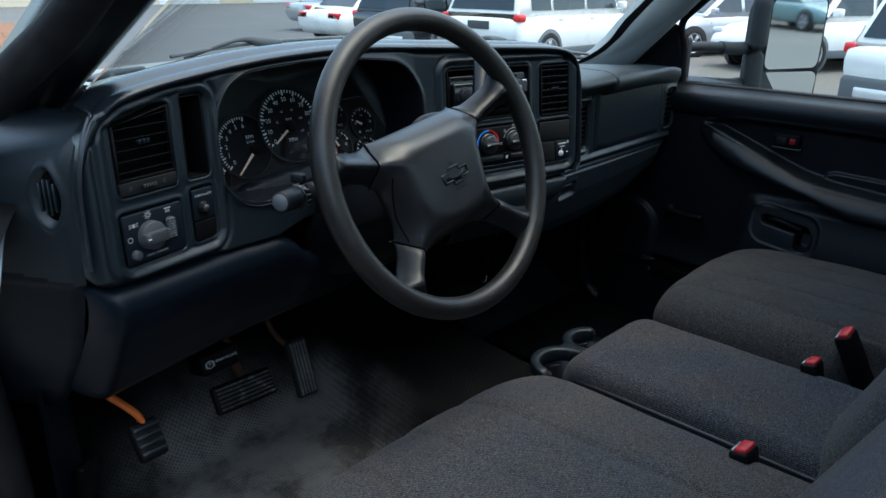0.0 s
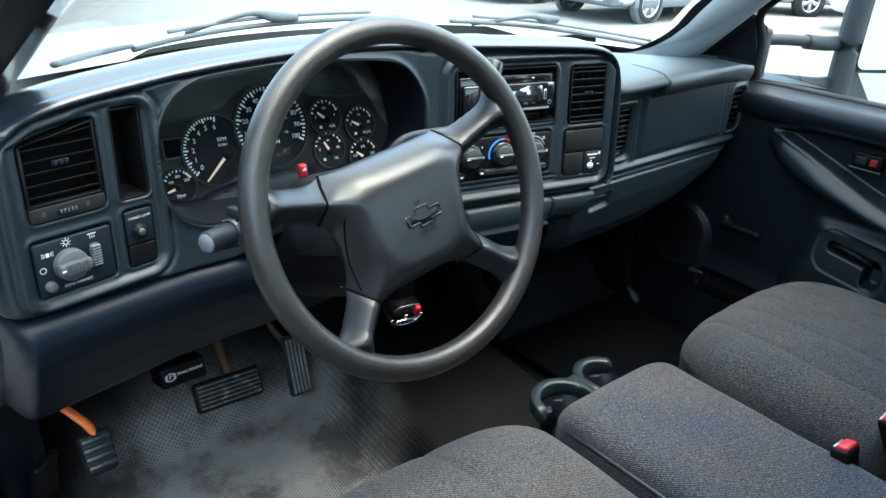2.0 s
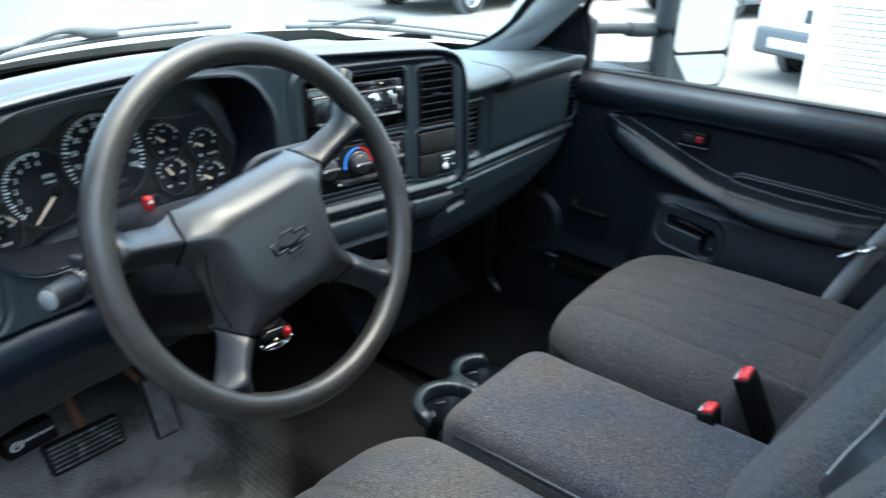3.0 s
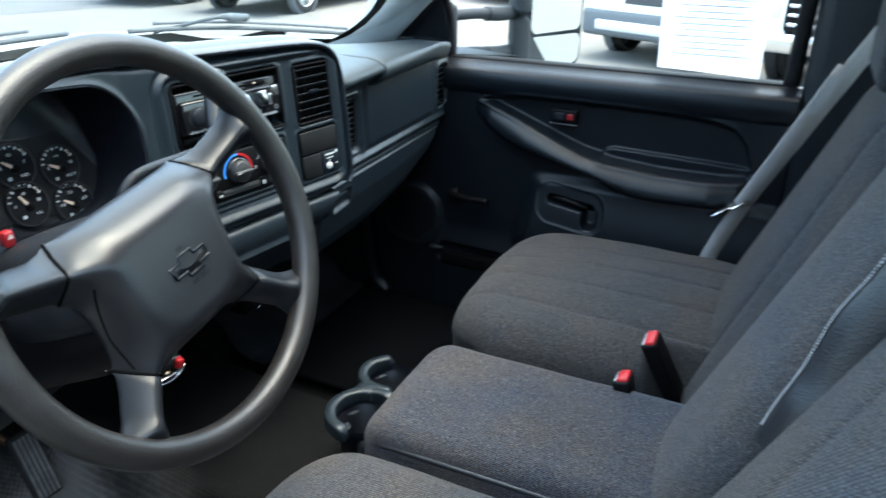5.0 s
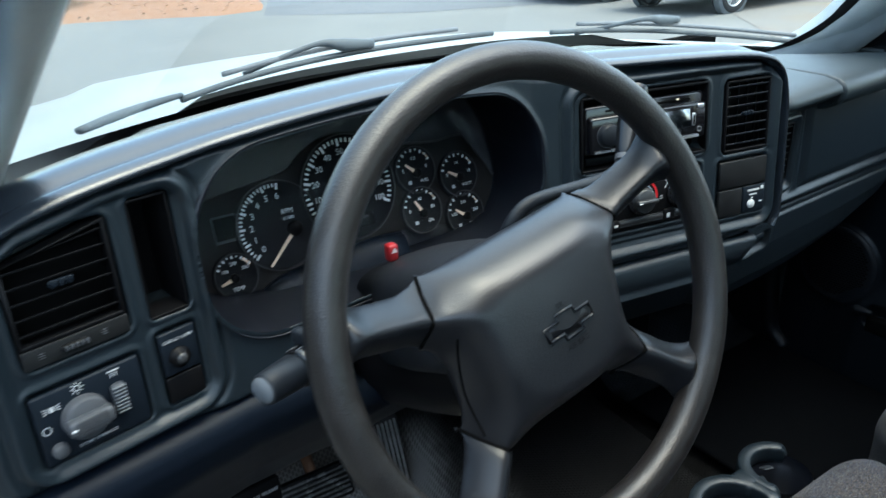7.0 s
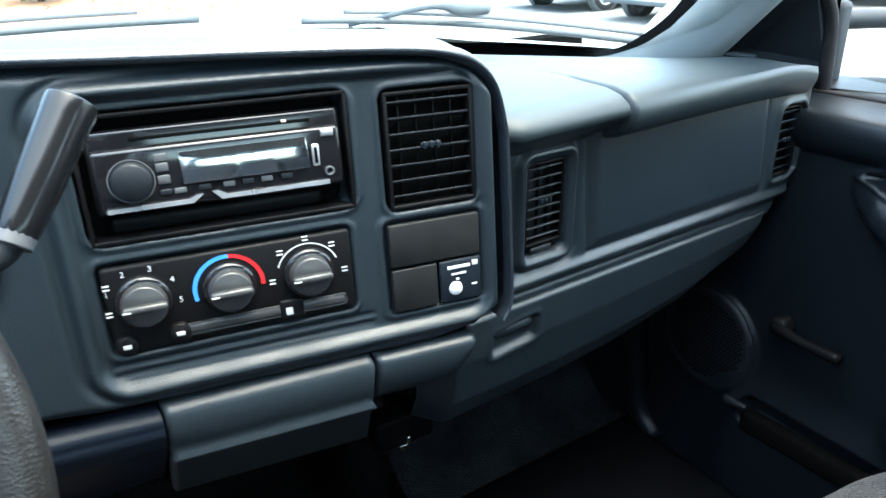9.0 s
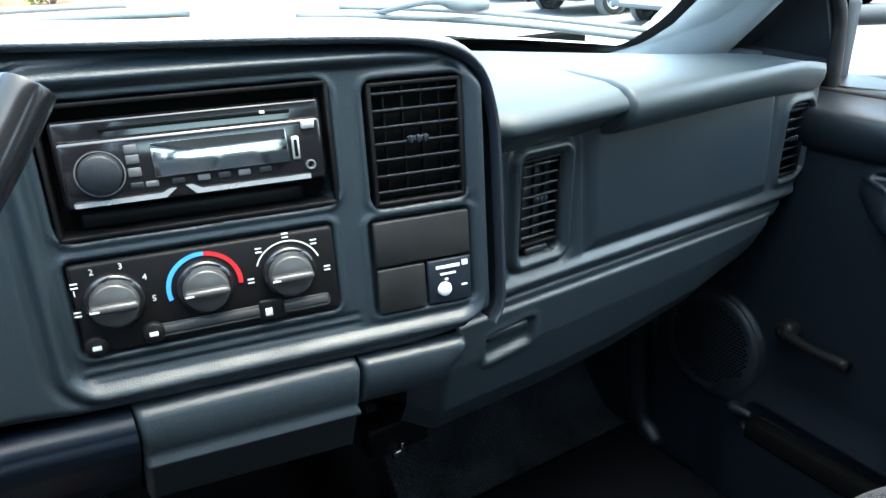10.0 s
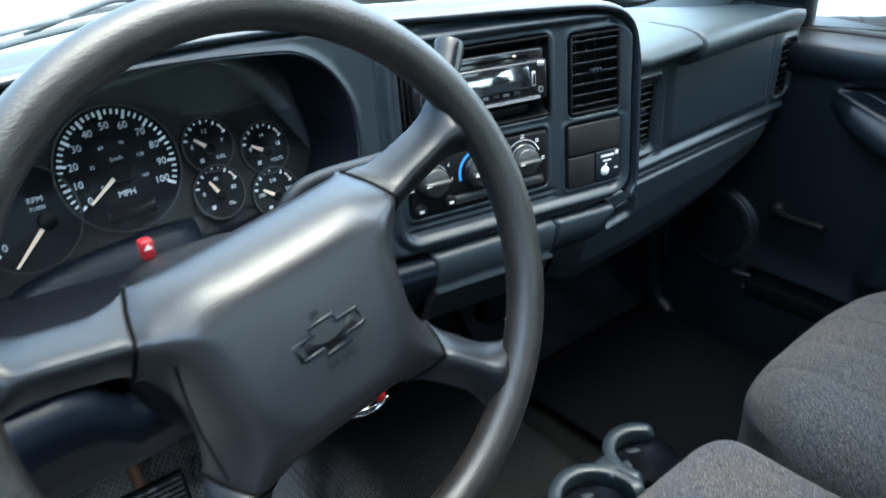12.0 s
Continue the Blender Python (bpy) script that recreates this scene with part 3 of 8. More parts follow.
def plain_walls():
    # Firewall coloured black because no light reaches behind the dash.
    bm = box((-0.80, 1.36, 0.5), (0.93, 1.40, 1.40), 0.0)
    single("wall_front", bm, M_VOID, "firewall under the dashboard, coloured black for the unlit space", "wall", kind="structure")
    back = join(box((-0.76, -0.80, 0.7), (0.90, -0.74, 1.40), 0.01), box((-0.76, -0.80, 1.84), (0.90, -0.74, 1.92), 0.01), box((-0.76, -0.80, 1.40), (-0.64, -0.74, 1.84), 0.01), box((0.78, -0.80, 1.40), (0.90, -0.74, 1.84), 0.01))
    single("wall_back", back, M_DARK, "dark trimmed back wall of the cab with a rear window opening", "wall", kind="structure")
    rear = thing("window_2", (MID, -0.77, 1.42), "clear rear window of the cab", "window", kind="structure")
    part("pane", box((-0.64, -0.772, 1.40), (0.78, -0.768, 1.84), 0.0), M_GLASS, rear).visible_shadow = False
    X, T = np.meshgrid(np.linspace(-0.60, 0.74, 20), np.linspace(0, 1, 16), indexing="ij")
    Y = 0.30 - 1.1 * T
    Z = 1.90 + 0.07 * np.sin(math.pi * T) + 0.03 * np.cos((X - MID) * 2.2)
    V = np.stack([X, Y, Z], -1)
    ob = single("ceiling", sheet(V), M_HEAD, "grey cloth headliner", "ceiling", kind="structure")
    md = ob.modifiers.new("thickness", "SOLIDIFY")
    md.thickness, md.offset = 0.04, 1.0
    # kick panels beside the pedals
    K, H = np.meshgrid(np.linspace(0, 1, 60), np.linspace(0.725, 1.25, 14), indexing="ij")
    line = [np.interp(K, [0, 0.1, 0.2, 0.32, 0.5, 0.62, 0.75, 1.0], v) for v in ([-0.700, -0.699, -0.694, -0.678, -0.648, -0.630, -0.622, -0.620], [0.93, 0.955, 0.972, 0.990, 1.022, 1.048, 1.09, 1.37])]
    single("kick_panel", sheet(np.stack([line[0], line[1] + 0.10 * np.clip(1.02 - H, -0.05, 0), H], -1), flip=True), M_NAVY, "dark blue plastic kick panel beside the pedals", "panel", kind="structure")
    single("door_seal", pipe([(0.815, 1.00, 0.745), (0.812, 1.045, 0.80), (0.808, 1.062, 0.95), (0.806, 1.066, 1.10), (0.806, 1.06, 1.26)], 0.022, seg=12), M_DOOR, "dark rolled door seal ahead of the passenger door", "seal", kind="structure")
    single("kick_panel", box((0.80, 1.06, 0.72), (0.84, 1.36, 1.24), 0.012), M_DOOR, "dark blue plastic kick panel ahead of the passenger door", "panel", kind="structure")
    # door frame of the driver's side
    single("door_frame", join(box((-0.93, 1.06, 0.45), (-0.82, 1.30, 1.24), 0.02), box((-0.88, -0.60, 0.45), (-0.79, 1.06, 0.70), 0.03)), M_BODY, "white painted body pillar and sill of the open driver's doorway", "door frame", kind="structure")
    single("sill_trim", box((-0.77, -0.5, 0.70), (-0.70, 1.0, 0.745), 0.012), M_DARK, "dark plastic scuff plate on the sill", "trim", kind="structure")
    single("hinge_pillar_trim", box((-0.815, 0.985, 0.68), (-0.722, 1.34, 1.36), 0.02), M_DARK, "dark trim of the driver's hinge pillar", "trim", kind="structure")
    single("weatherstrip", pipe([(-0.735, 0.98, 0.70), (-0.745, 0.97, 1.0), (-0.758, 0.955, 1.16), (-0.770, 0.918, 1.33), (-0.762, 0.888, 1.42), (-0.738, 0.852, 1.485), (-0.690, 0.80, 1.54), (-0.650, 0.70, 1.62), (-0.60, 0.40, 1.86)], 0.022, seg=12), M_RUBBER, "black rubber weatherstrip round the driver's doorway", "seal", kind="structure")
    single("pillar_back", box((0.80, -0.30, 0.75), (0.90, 0.085, 1.92), 0.03), M_DARK, "dark plastic door pillar behind the passenger door", "pillar", kind="structure")
    single("pillar_back", box((-0.80, -0.60, 0.75), (-0.70, -0.36, 1.92), 0.03), M_DARK, "dark plastic door pillar behind the driver's door", "pillar", kind="structure")
    for side in (-1, 1):
        x = MID + side * 0.60
        single("roof_rail", box((x - 0.05, -0.75, 1.86), (x + 0.05, 0.36, 1.93), 0.03), M_DARK, "dark roof rail trim over the door", "trim", kind="structure")
    single("roof_header", box((-0.55, 0.22, 1.86), (0.69, 0.36, 1.94), 0.03), M_HEAD, "grey header trim above the windshield", "trim", kind="structure")


plain_walls()
# Out-of-view wall, added to cut sky light through the open driver's doorway.
single("light_block_left", box((-2.3, -8.0, 0.0), (-2.1, 1.6, 2.2), 0.0), M_ROOF, "added unseen dark wall that cuts light from the left", "wall", kind="structure")


def edge_x(z):
    """Distance of the windshield's painted edge from the truck's middle line."""
    return np.interp(z, [1.385, 1.400, 1.412, 1.425, 1.437, 1.463, 1.49, 1.52, 1.55, 1.70, 1.92], [0.560, 0.615, 0.648, 0.661, 0.665, 0.666, 0.660, 0.648, 0.637, 0.592, 0.525])


def a_pillar(side, name):
    """Windshield pillar trim between the glass's edge and the door's edge."""
    rings = []
    for z in np.concatenate([np.linspace(1.385, 1.45, 10), np.linspace(1.46, 1.92, 14)]):
        if side > 0:
            ex = MID + edge_x(z)
            w = Vector((ex, glass_y(ex, z) - 0.008, z))
            d = Vector((0.802 - 0.25 * (z - 1.413), 0.962 - 1.13 * (z - 1.413), z))
            inner = (w + d) / 2 + Vector((0.006, -0.030, -0.004))
        else:
            w = Vector((MID + side * (0.69 - 0.307 * (z - 1.45)), 0.98 - 1.556 * (z - 1.45), z))
            d = Vector((MID + side * (0.752 - 0.307 * (z - 1.45)), 0.933 - 1.22 * (z - 1.45), z))
            inner = (w + d) / 2 + Vector((-side * 0.012, -0.016, -0.004))
        o = (w + d) / 2 + Vector((side * 0.045, 0.075, 0.02))
        rings.append([w, w.lerp(inner, 0.35) + Vector((-side * 0.003, -0.004, 0)), w.lerp(inner, 0.7) + Vector((-side * 0.003, -0.004, 0)), inner, d.lerp(inner, 0.6) + Vector((-side * 0.003, -0.004, 0)), d.lerp(inner, 0.25) + Vector((-side * 0.003, -0.003, 0)), d, d + Vector((side * 0.03, 0.02, 0)), o, w + Vector((side * 0.01, 0.05, 0.0))])
    # Matching trims: passenger side coloured light as lit, driver side dark as shaded.
    return single(name, smooth(loft(rings)), M_PILLAR if side > 0 else M_DOOR, "light grey moulded windshield pillar trim, toned for its lit side" if side > 0 else "dark blue moulded windshield pillar trim, toned for its shaded side", "pillar", kind="structure")


a_pillar(-1, "pillar_left")
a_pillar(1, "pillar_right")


def windshield():
    X, T = np.meshgrid(np.linspace(-0.775, 0.70, 42), np.linspace(0, 1, 24), indexing="ij")
    Z = 1.40 + 0.53 * T
    X = MID + X * (1 - 0.24 * T)
    Y = glass_y(MID + (X - MID) / (1 - 0.24 * T), Z)
    ws = thing("window_1", (MID, 1.0, 1.4), "clear windshield with a black painted border", "windshield", kind="structure")
    g = part("pane", sheet(np.stack([X, Y, Z], -1)), M_GLASS, ws, "clear glass")
    g.visible_shadow = False
    # black border along the lower edge, round the corner and up the passenger side
    X, T = np.meshgrid(np.linspace(-0.70, 0.54, 40), np.linspace(-0.4, 1.0, 4), indexing="ij")
    Z = 1.447 - 0.012 * step(0.0, 0.30, X) - 0.012 * step(0.30, 0.54, X) + 0.6 * np.clip(-X - 0.39, 0, None) ** 2 + 0.008 * np.minimum(T, 1.0) + 0.05 * np.minimum(T, 0)
    part("border", sheet(np.stack([MID + X, glass_y(MID + X, Z) - 0.004, Z], -1)), M_BLACK, ws, "black border")
    path = catmull([(0.60, 0, 1.414), (0.66, 0, 1.4095), (0.70, 0, 1.4085), (0.722, 0, 1.414), (0.732, 0, 1.427), (0.735, 0, 1.445), (0.735, 0, 1.467), (0.729, 0, 1.495), (0.716, 0, 1.525), (0.703, 0, 1.56), (0.66, 0, 1.71), (0.594, 0, 1.93)], 5)
    rows = []
    for i, p in enumerate(path):
        d = (path[min(i + 1, len(path) - 1)] - path[max(i - 1, 0)]).normalized()
        row = []
        for o in (0.012, 0.003, -0.006):
            x, z = p.x - d.z * o, p.z + d.x * o
            row.append((x, float(glass_y(x, z)) - 0.006, z))
        rows.append(row)
    part("border", sheet(np.array(rows)), M_BLACK, ws)


windshield()


# ---------------------------------------------------------------- dashboard
def lerpx(x, table):
    return np.interp(x, [p[0] for p in table], [p[1] for p in table])


TOP = [(-0.677, 1.400), (-0.672, 1.437), (-0.660, 1.466), (-0.641, 1.488), (-0.615, 1.502), (-0.56, 1.512), (-0.48, 1.520), (-0.40, 1.527), (-0.30, 1.530), (-0.20, 1.528), (-0.10, 1.522), (0.0, 1.517), (0.10, 1.513), (0.19, 1.508), (0.230, 1.502), (0.252, 1.492), (0.266, 1.474), (0.273, 1.445)]
BOT = [(-0.677, 1.315), (-0.671, 1.305), (-0.657, 1.296), (-0.63, 1.292), (-0.41, 1.287), (-0.36, 1.300), (-0.20, 1.300), (-0.10, 1.268), (-0.05, 1.263), (0.20, 1.261), (0.245, 1.266), (0.264, 1.278), (0.273, 1.300)]


def face_y(x, z):
    """The line of the panel that carries switches, gauges and radio: it bends round the driver."""
    left, mid = FL.y(x, z), FC.y(x, z)
    w = step(-0.50, -0.07, x)
    flat_left, flat_mid = FL.y(np.minimum(x, -0.47), z), FC.y(np.maximum(x, -0.10), z)
    return np.where(x < -0.5, left, np.where(x > -0.07, mid, flat_left * (1 - w) + flat_mid * w))


def cluster_d(x, z):
    """Distance from the opening in front of the gauges."""
    lift = 0.018 * np.cos((x + 0.33) / 0.19 * 1.35)
    return rr(x, z - lift * step(1.37, 1.45, z), -0.492, -0.092, 1.349, 1.498, 0.064)


POCKETS = [
    # x0, x1, z0, z1, corner, depth
    (-0.633, -0.556, 1.397, 1.492, 0.008, 0.016),
    (-0.5405, -0.508, 1.398, 1.496, 0.005, 0.050),
    (-0.638, -0.556, 1.318, 1.379, 0.005, 0.005),
    (-0.5415, -0.508, 1.320, 1.386, 0.005, 0.005),
    (-0.036, 0.148, 1.3945, 1.484, 0.011, 0.026),
    (-0.037, 0.141, 1.312, 1.381, 0.006, 0.007),
    (0.173, 0.248, 1.386, 1.480, 0.008, 0.016),
    (0.168, 0.249, 1.299, 1.377, 0.005, 0.005),
]


def vent_top(x):
    """The driver's vent is cut off on a slant at its outer upper corner."""
    return np.minimum(1.4915, lerpx(x, TOP) - 0.017)


def bezel():
    xs = np.unique(np.concatenate([np.linspace(-0.677, 0.273, 430), np.array([p[i] for p in POCKETS for i in (0, 1)])]))
    tv = np.linspace(0, 1, 135)
    X = np.repeat(xs[:, None], len(tv), 1)
    zb, zt = lerpx(xs, BOT)[:, None], lerpx(xs, TOP)[:, None]
    Z = zb + (zt - zb) * tv[None]
    # let a row of corners lie on the lip of the gauge opening
    off, h = cluster_d(X, Z) - 0.0025, 1e-4
    gx, gz = (cluster_d(X + h, Z) - cluster_d(X - h, Z)) / (2 * h), (cluster_d(X, Z + h) - cluster_d(X, Z - h)) / (2 * h)
    g2 = np.maximum(gx**2 + gz**2, 0.2)
    snap = (np.abs(off) < 0.0016) & (Z < zt - 0.002)
    X, Z = np.where(snap, X - off * gx / g2, X), np.where(snap, Z - off * gz / g2, Z)
    Y = face_y(X, Z)
    for x0, x1, z0, z1 in ((-0.6475, -0.4965, 1.308, 1.505), (-0.050, 0.2565, 1.284, 1.496)):
        d = rr(X, Z, x0, x1, z0, z1, 0.022)
        if x0 < -0.6:
            d = np.maximum(d, (Z - (lerpx(X, TOP) - 0.008)) * 0.9)
        Y = Y - 0.0035 * np.exp(-((d - 0.002) / 0.0035) ** 2) + 0.0045 * step(-0.002, -0.007, d) + 0.0035 * np.exp(-((d - 0.010) / 0.003) ** 2)
    for x0, x1, z0, z1, r, depth in POCKETS:
        d = rr(X, Z, x0, x1, z0, z1, r)
        if x0 < -0.6 and z1 > 1.45:
            d = np.maximum(d, (Z - vent_top(X)) * 0.85)
        Y = Y - 0.002 * np.exp(-((d - 0.003) / 0.0025) ** 2) + depth * step(0.0008, -0.0022, d)
    # two long ridges under the heater controls
    for zr in (1.303, 1.2955):
        Y = Y + 0.0025 * np.exp(-((Z - zr) / 0.0018) ** 2) * step(-0.042, -0.034, X) * step(0.158, 0.150, X)
    d = cluster_d(X, Z)
    t = np.where(Z < 1.40, step(0.002, -0.0045, d), step(0.002, -0.010, d))
    Y = Y * (1 - t) + (FK.y(X, Z) + 0.006) * t - 0.003 * np.exp(-((d - 0.004) / 0.005) ** 2)
    # rolled outer edge
    e = np.minimum.reduce([Z - zb, (zt - Z), (X + 0.677) * 0.8, (0.273 - X)])
    band = 0.016 - 0.008 * step(-0.53, -0.48, X) * step(-0.08, -0.13, X)
    Y = Y + 0.020 * np.clip(1 - e / band, 0, 1) ** 2.2
    V = np.stack([X, Y, Z], -1)
    # skirt towards the firewall on all sides
    rim = np.concatenate([V[:, :1], V], 1)
    rim[:, 0, 1] += 0.06
    rim = np.concatenate([rim, rim[:, -1:]], 1)
    rim[:, -1, 1] += 0.03
    rim = np.concatenate([rim[:1], rim, rim[-1:]], 0)
    rim[0, :, 1] += 0.012
    rim[-1, :, 1] += 0.20
    cx, cz = (rim[:-1, :-1, 0] + rim[1:, 1:, 0]) / 2, (rim[:-1, :-1, 2] + rim[1:, 1:, 2]) / 2
    hollow = cluster_d(cx, cz) < 0.0025
    return sheet(rim, ~hollow)


def gauge_hood():
    """The black recess that narrows from the lip of the opening down to the gauges."""
    cx, cz, rows, n = -0.30, 1.428, [], 144
    ang = np.linspace(0, 2 * math.pi, n, endpoint=False)
    near, far = np.full(n, 0.005), np.full(n, 0.30)
    for _ in range(40):
        r = (near + far) / 2
        out = cluster_d(cx + r * np.cos(ang), cz + r * np.sin(ang)) > 0.0070
        near, far = np.where(out, near, r), np.where(out, r, far)
    under = np.clip(-np.sin(ang) * 1.6, 0, 1)
    for s, k in ((0, 0), (0, 0.0012), (0, 0.004), (0.03, 0.0055), (0.10, 0.007), (0.30, 0.008), (0.60, 0.010), (0.90, 0.012), (1.0, 0.014), (1.0, 0.05), (1.0, 0.30)):
        q = np.maximum(near - k * (1 - 1.9 * under * (k < 0.03)), 0.0)
        x, z = cx + q * np.cos(ang), cz + q * np.sin(ang)
        y = (face_y(x, z) + (0.001 if k == 0 else -0.0032) * (1 - s)) * (1 - s) + (FK.y(x, z) + 0.005) * s
        rows.append(np.stack([x, y, z], -1))
    V = np.array(rows)
    return sheet(np.concatenate([V, V[:, :1]], 1))


dash = thing("dashboard", (MID, 0.9, 1.09), "dark blue-grey moulded plastic pickup dashboard with rounded edges", "dashboard")
part("instrument_bezel", bezel(), M_DASH, dash, "dark blue-grey bezel round gauges, vents and radio")
part("gauge_hood", gauge_hood(), M_SHROUD, dash, "black recess round the gauges")


def top_pad():
    """Padded cowl that wraps over the bezel: it follows the bezel's upper outline and runs back to the glass."""
    line = [(-0.679, 1.33)] + TOP + [(0.2745, 1.42), (0.275, 1.38), (0.275, 1.31), (0.273, 1.287), (0.266, 1.273)]
    p = catmull([(x, 0, z) for x, z in line], 6)
    prof = [(0.018, -0.006), (-0.001, -0.0035), (-0.006, -0.0005), (-0.0055, 0.0025), (-0.001, 0.0052), (0.006, 0.0066), (0.012, 0.0062), (0.0165, 0.0044), (0.020, 0.0034), (0.0235, 0.0042), (0.028, 0.0072), (0.035, 0.0098), (0.045, 0.0108), (0.060, 0.0090), (0.080, 0.0050)]
    rows = []
    for i, q in enumerate(p):
        d = (p[min(i + 1, len(p) - 1)] - p[max(i - 1, 0)]).normalized()
        nx, nz = -d.z, d.x
        yf = float(face_y(np.array(q.x), np.array(q.z)))
        short, thin = (0.10, 0.15 + 0.85 * max(0.0, nz / 0.75) ** 2) if q.x < -0.62 and nz < 0.75 else (1.0, 1.0)
        if q.x > 0.2:
            thin = 0.35 + 0.65 * max(0.0, nz) ** 1.5
            short = 0.45 + 0.55 * max(0.0, nz) ** 1.5
        ring = [(q.x + nx * b * thin, yf + a * short, q.z + nz * b * thin) for a, b in prof]
        x1, y1, z1 = ring[-1]
        up = max(0.0, nz) ** 0.7 if q.x > -0.6 else (max(0.0, nz - 0.45) / 0.55) ** 0.7
        ze = 1.479 - 0.032 * (min(x1, 0.0) / 0.6) ** 2
        s = float(step(0.05, 0.6, np.array(up)))
        ze = z1 * (1 - s) + min(z1, ze) * s
        yg = min(yf + 0.345, glass_y(x1, ze) - 0.03)
        ye, zz = yg * up + (y1 + 0.10 * (short if short < 1 else 1)) * (1 - up), ze * up + z1 * (1 - up)
        for t in np.linspace(0.1, 1, 8):
            ring.append((x1, y1 + (ye - y1) * t, z1 + (zz - z1) * t))
        rows.append(ring)
    return sheet(np.array(rows), flip=True)


part("top_pad", top_pad(), M_PAD, dash, "dark blue-grey padded top reflecting the sky")


def defroster_trough():
    """Black channel between the pad's rear edge and the glass."""
    rows = []
    for x in np.linspace(-0.60, 0.30, 40):
        ze = 1.479 - 0.032 * (min(x, 0.0) / 0.6) ** 2
        y0 = min(float(face_y(np.array(x), np.array(1.5))) + 0.345, float(glass_y(x, ze)) - 0.03)
        y1 = float(glass_y(x, 1.43)) - 0.004
        rows.append([(x, y0 - 0.004, ze - 0.003), (x, y0 + 0.004, ze - 0.012), (x, y0 + 0.010, 1.425), (x, max(y1, y0 + 0.015), 1.415)])
    return sheet(np.array(rows), flip=True)


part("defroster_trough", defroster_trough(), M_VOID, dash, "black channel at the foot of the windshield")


def passenger_pad():
    xs = np.concatenate([np.linspace(0.256, 0.30, 7), np.linspace(0.31, 0.425, 12), np.linspace(0.427, 0.443, 13), np.linspace(0.45, 0.70, 24), np.linspace(0.71, 0.838, 34)])
    rows = []
    for x in xs:
        y = FR.y(x, 1.41)
        e = float(step(0.68, 0.83, np.array(x)))
        jut = 0.74 - 0.38 * float(step(0.45, 0.80, np.array(x)))
        dz, dy = -0.012 * e**2.2, 0.010 * e**2.5 + 0.030 * float(step(0.305, 0.262, np.array(x)))
        low = 0.012 * float(step(0.45, 0.74, np.array(x)))
        sag = 0.004 * math.sin((x - 0.3) * 6)
        seam = 0.007 * math.exp(-(((x - 0.435) / 0.003) ** 2))
        ze = 1.440 - 0.030 * ((x - MID) / 0.72) ** 2
        yg = max(glass_y(x, ze) + 0.004, y + 0.10)
        ring = [(y + 0.030, 1.389 + 0.5 * dz), (y + 0.002, 1.391 + 0.5 * dz), (y - 0.022, 1.396 + 0.6 * dz), (y - 0.042, 1.404 + 0.7 * dz), (y - 0.053, 1.414 + 0.8 * dz), (y - 0.056, 1.425 + dz), (y - 0.051, 1.434 + dz), (y - 0.036, 1.441 + dz), (y - 0.010, 1.445 + dz), (y + 0.05, 1.446 + dz)]
        # left of the joint the roll swells out of the panel without a crease
        k = float(step(0.434, 0.430, np.array(x)))
        soft = {1: (y + 0.001, 1.397), 2: (y - 0.009, 1.403), 3: (y - 0.024, 1.410), 4: (y - 0.040, 1.418)}
        for i, (a, b) in soft.items():
            ring[i] = (ring[i][0] * (1 - k) + a * k, ring[i][1] * (1 - k) + b * k)
        row = [(x, (a if a > y else y + (a - y) * jut) + dy + (seam if 0 < i else 0), b + sag - (low if i > 6 else 0) - (seam if 5 < i < 9 else 0)) for i, (a, b) in enumerate(ring)]
        y0, z0 = row[-1][1], row[-1][2]
        for t in np.linspace(0.15, 1, 7):
            row.append((x, y0 + (yg - y0) * t, z0 + (ze - 0.012 - low - z0) * t**1.5))
        f = 1 - math.sqrt(max(0.0, 1 - max(0.0, (x - 0.796) / 0.0425) ** 2))
        rows.append([(px, py + 0.060 * f, 1.392 + (pz - 1.392) * (1 - 0.55 * f)) for px, py, pz in row])
    return sheet(np.array(rows), flip=True)


part("passenger_pad", passenger_pad(), M_ROLL, dash, "dark grey padded roll above the glovebox")


def passenger_face():
    xs, zs = np.linspace(0.252, 0.838, 272), np.linspace(1.236, 1.415, 90)
    X, Z = np.meshgrid(xs, zs, indexing="ij")
    Y = FR.y(X, Z) + 0.0 * X
    d = rr(X, Z, 0.330, 0.402, 1.279, 1.397, 0.014)
    Y = Y + 0.003 * np.exp(-((d - 0.006) / 0.003) ** 2) - 0.0050 * np.exp(-((d + 0.003) / 0.0042) ** 2)
    d = rr(X, Z, 0.340, 0.391, 1.289, 1.386, 0.007)
    Y = Y + 0.016 * step(0.001, -0.002, d)
    # airbag panel, slightly proud, tapering at its ends
    left = 0.424 - 0.10 * (Z - 1.34)
    d = np.maximum(np.maximum(left - X, X - (0.728 + 0.12 * (1.34 - Z))), np.maximum(1.277 - Z, Z - 1.43))
    Y = Y - 0.005 * step(0.004, -0.012, d) + 0.0015 * np.exp(-((d - 0.003) / 0.003) ** 2)
    d = rr(X, Z, 0.757, 0.806, 1.284, 1.379, 0.012)
    Y = Y + 0.014 * step(0.001, -0.002, d) - 0.004 * np.exp(-((d - 0.004) / 0.004) ** 2)
    Y = Y - 0.0065 * np.exp(-((Z - 1.2635) / 0.0060) ** 2) + 0.003 * np.exp(-((Z - 1.2525) / 0.0025) ** 2)
    Y = Y + 0.05 * np.clip((X - 0.814) / 0.024, 0, 1) ** 2.2
    X = X - 0.9 * np.clip(1.292 - Z, 0, None) * step(0.70, 0.83, X)
    return sheet(np.stack([X, Y, Z], -1))


part("passenger_panel", passenger_face(), M_DASH, dash, "dark grey passenger side panel with airbag cover")


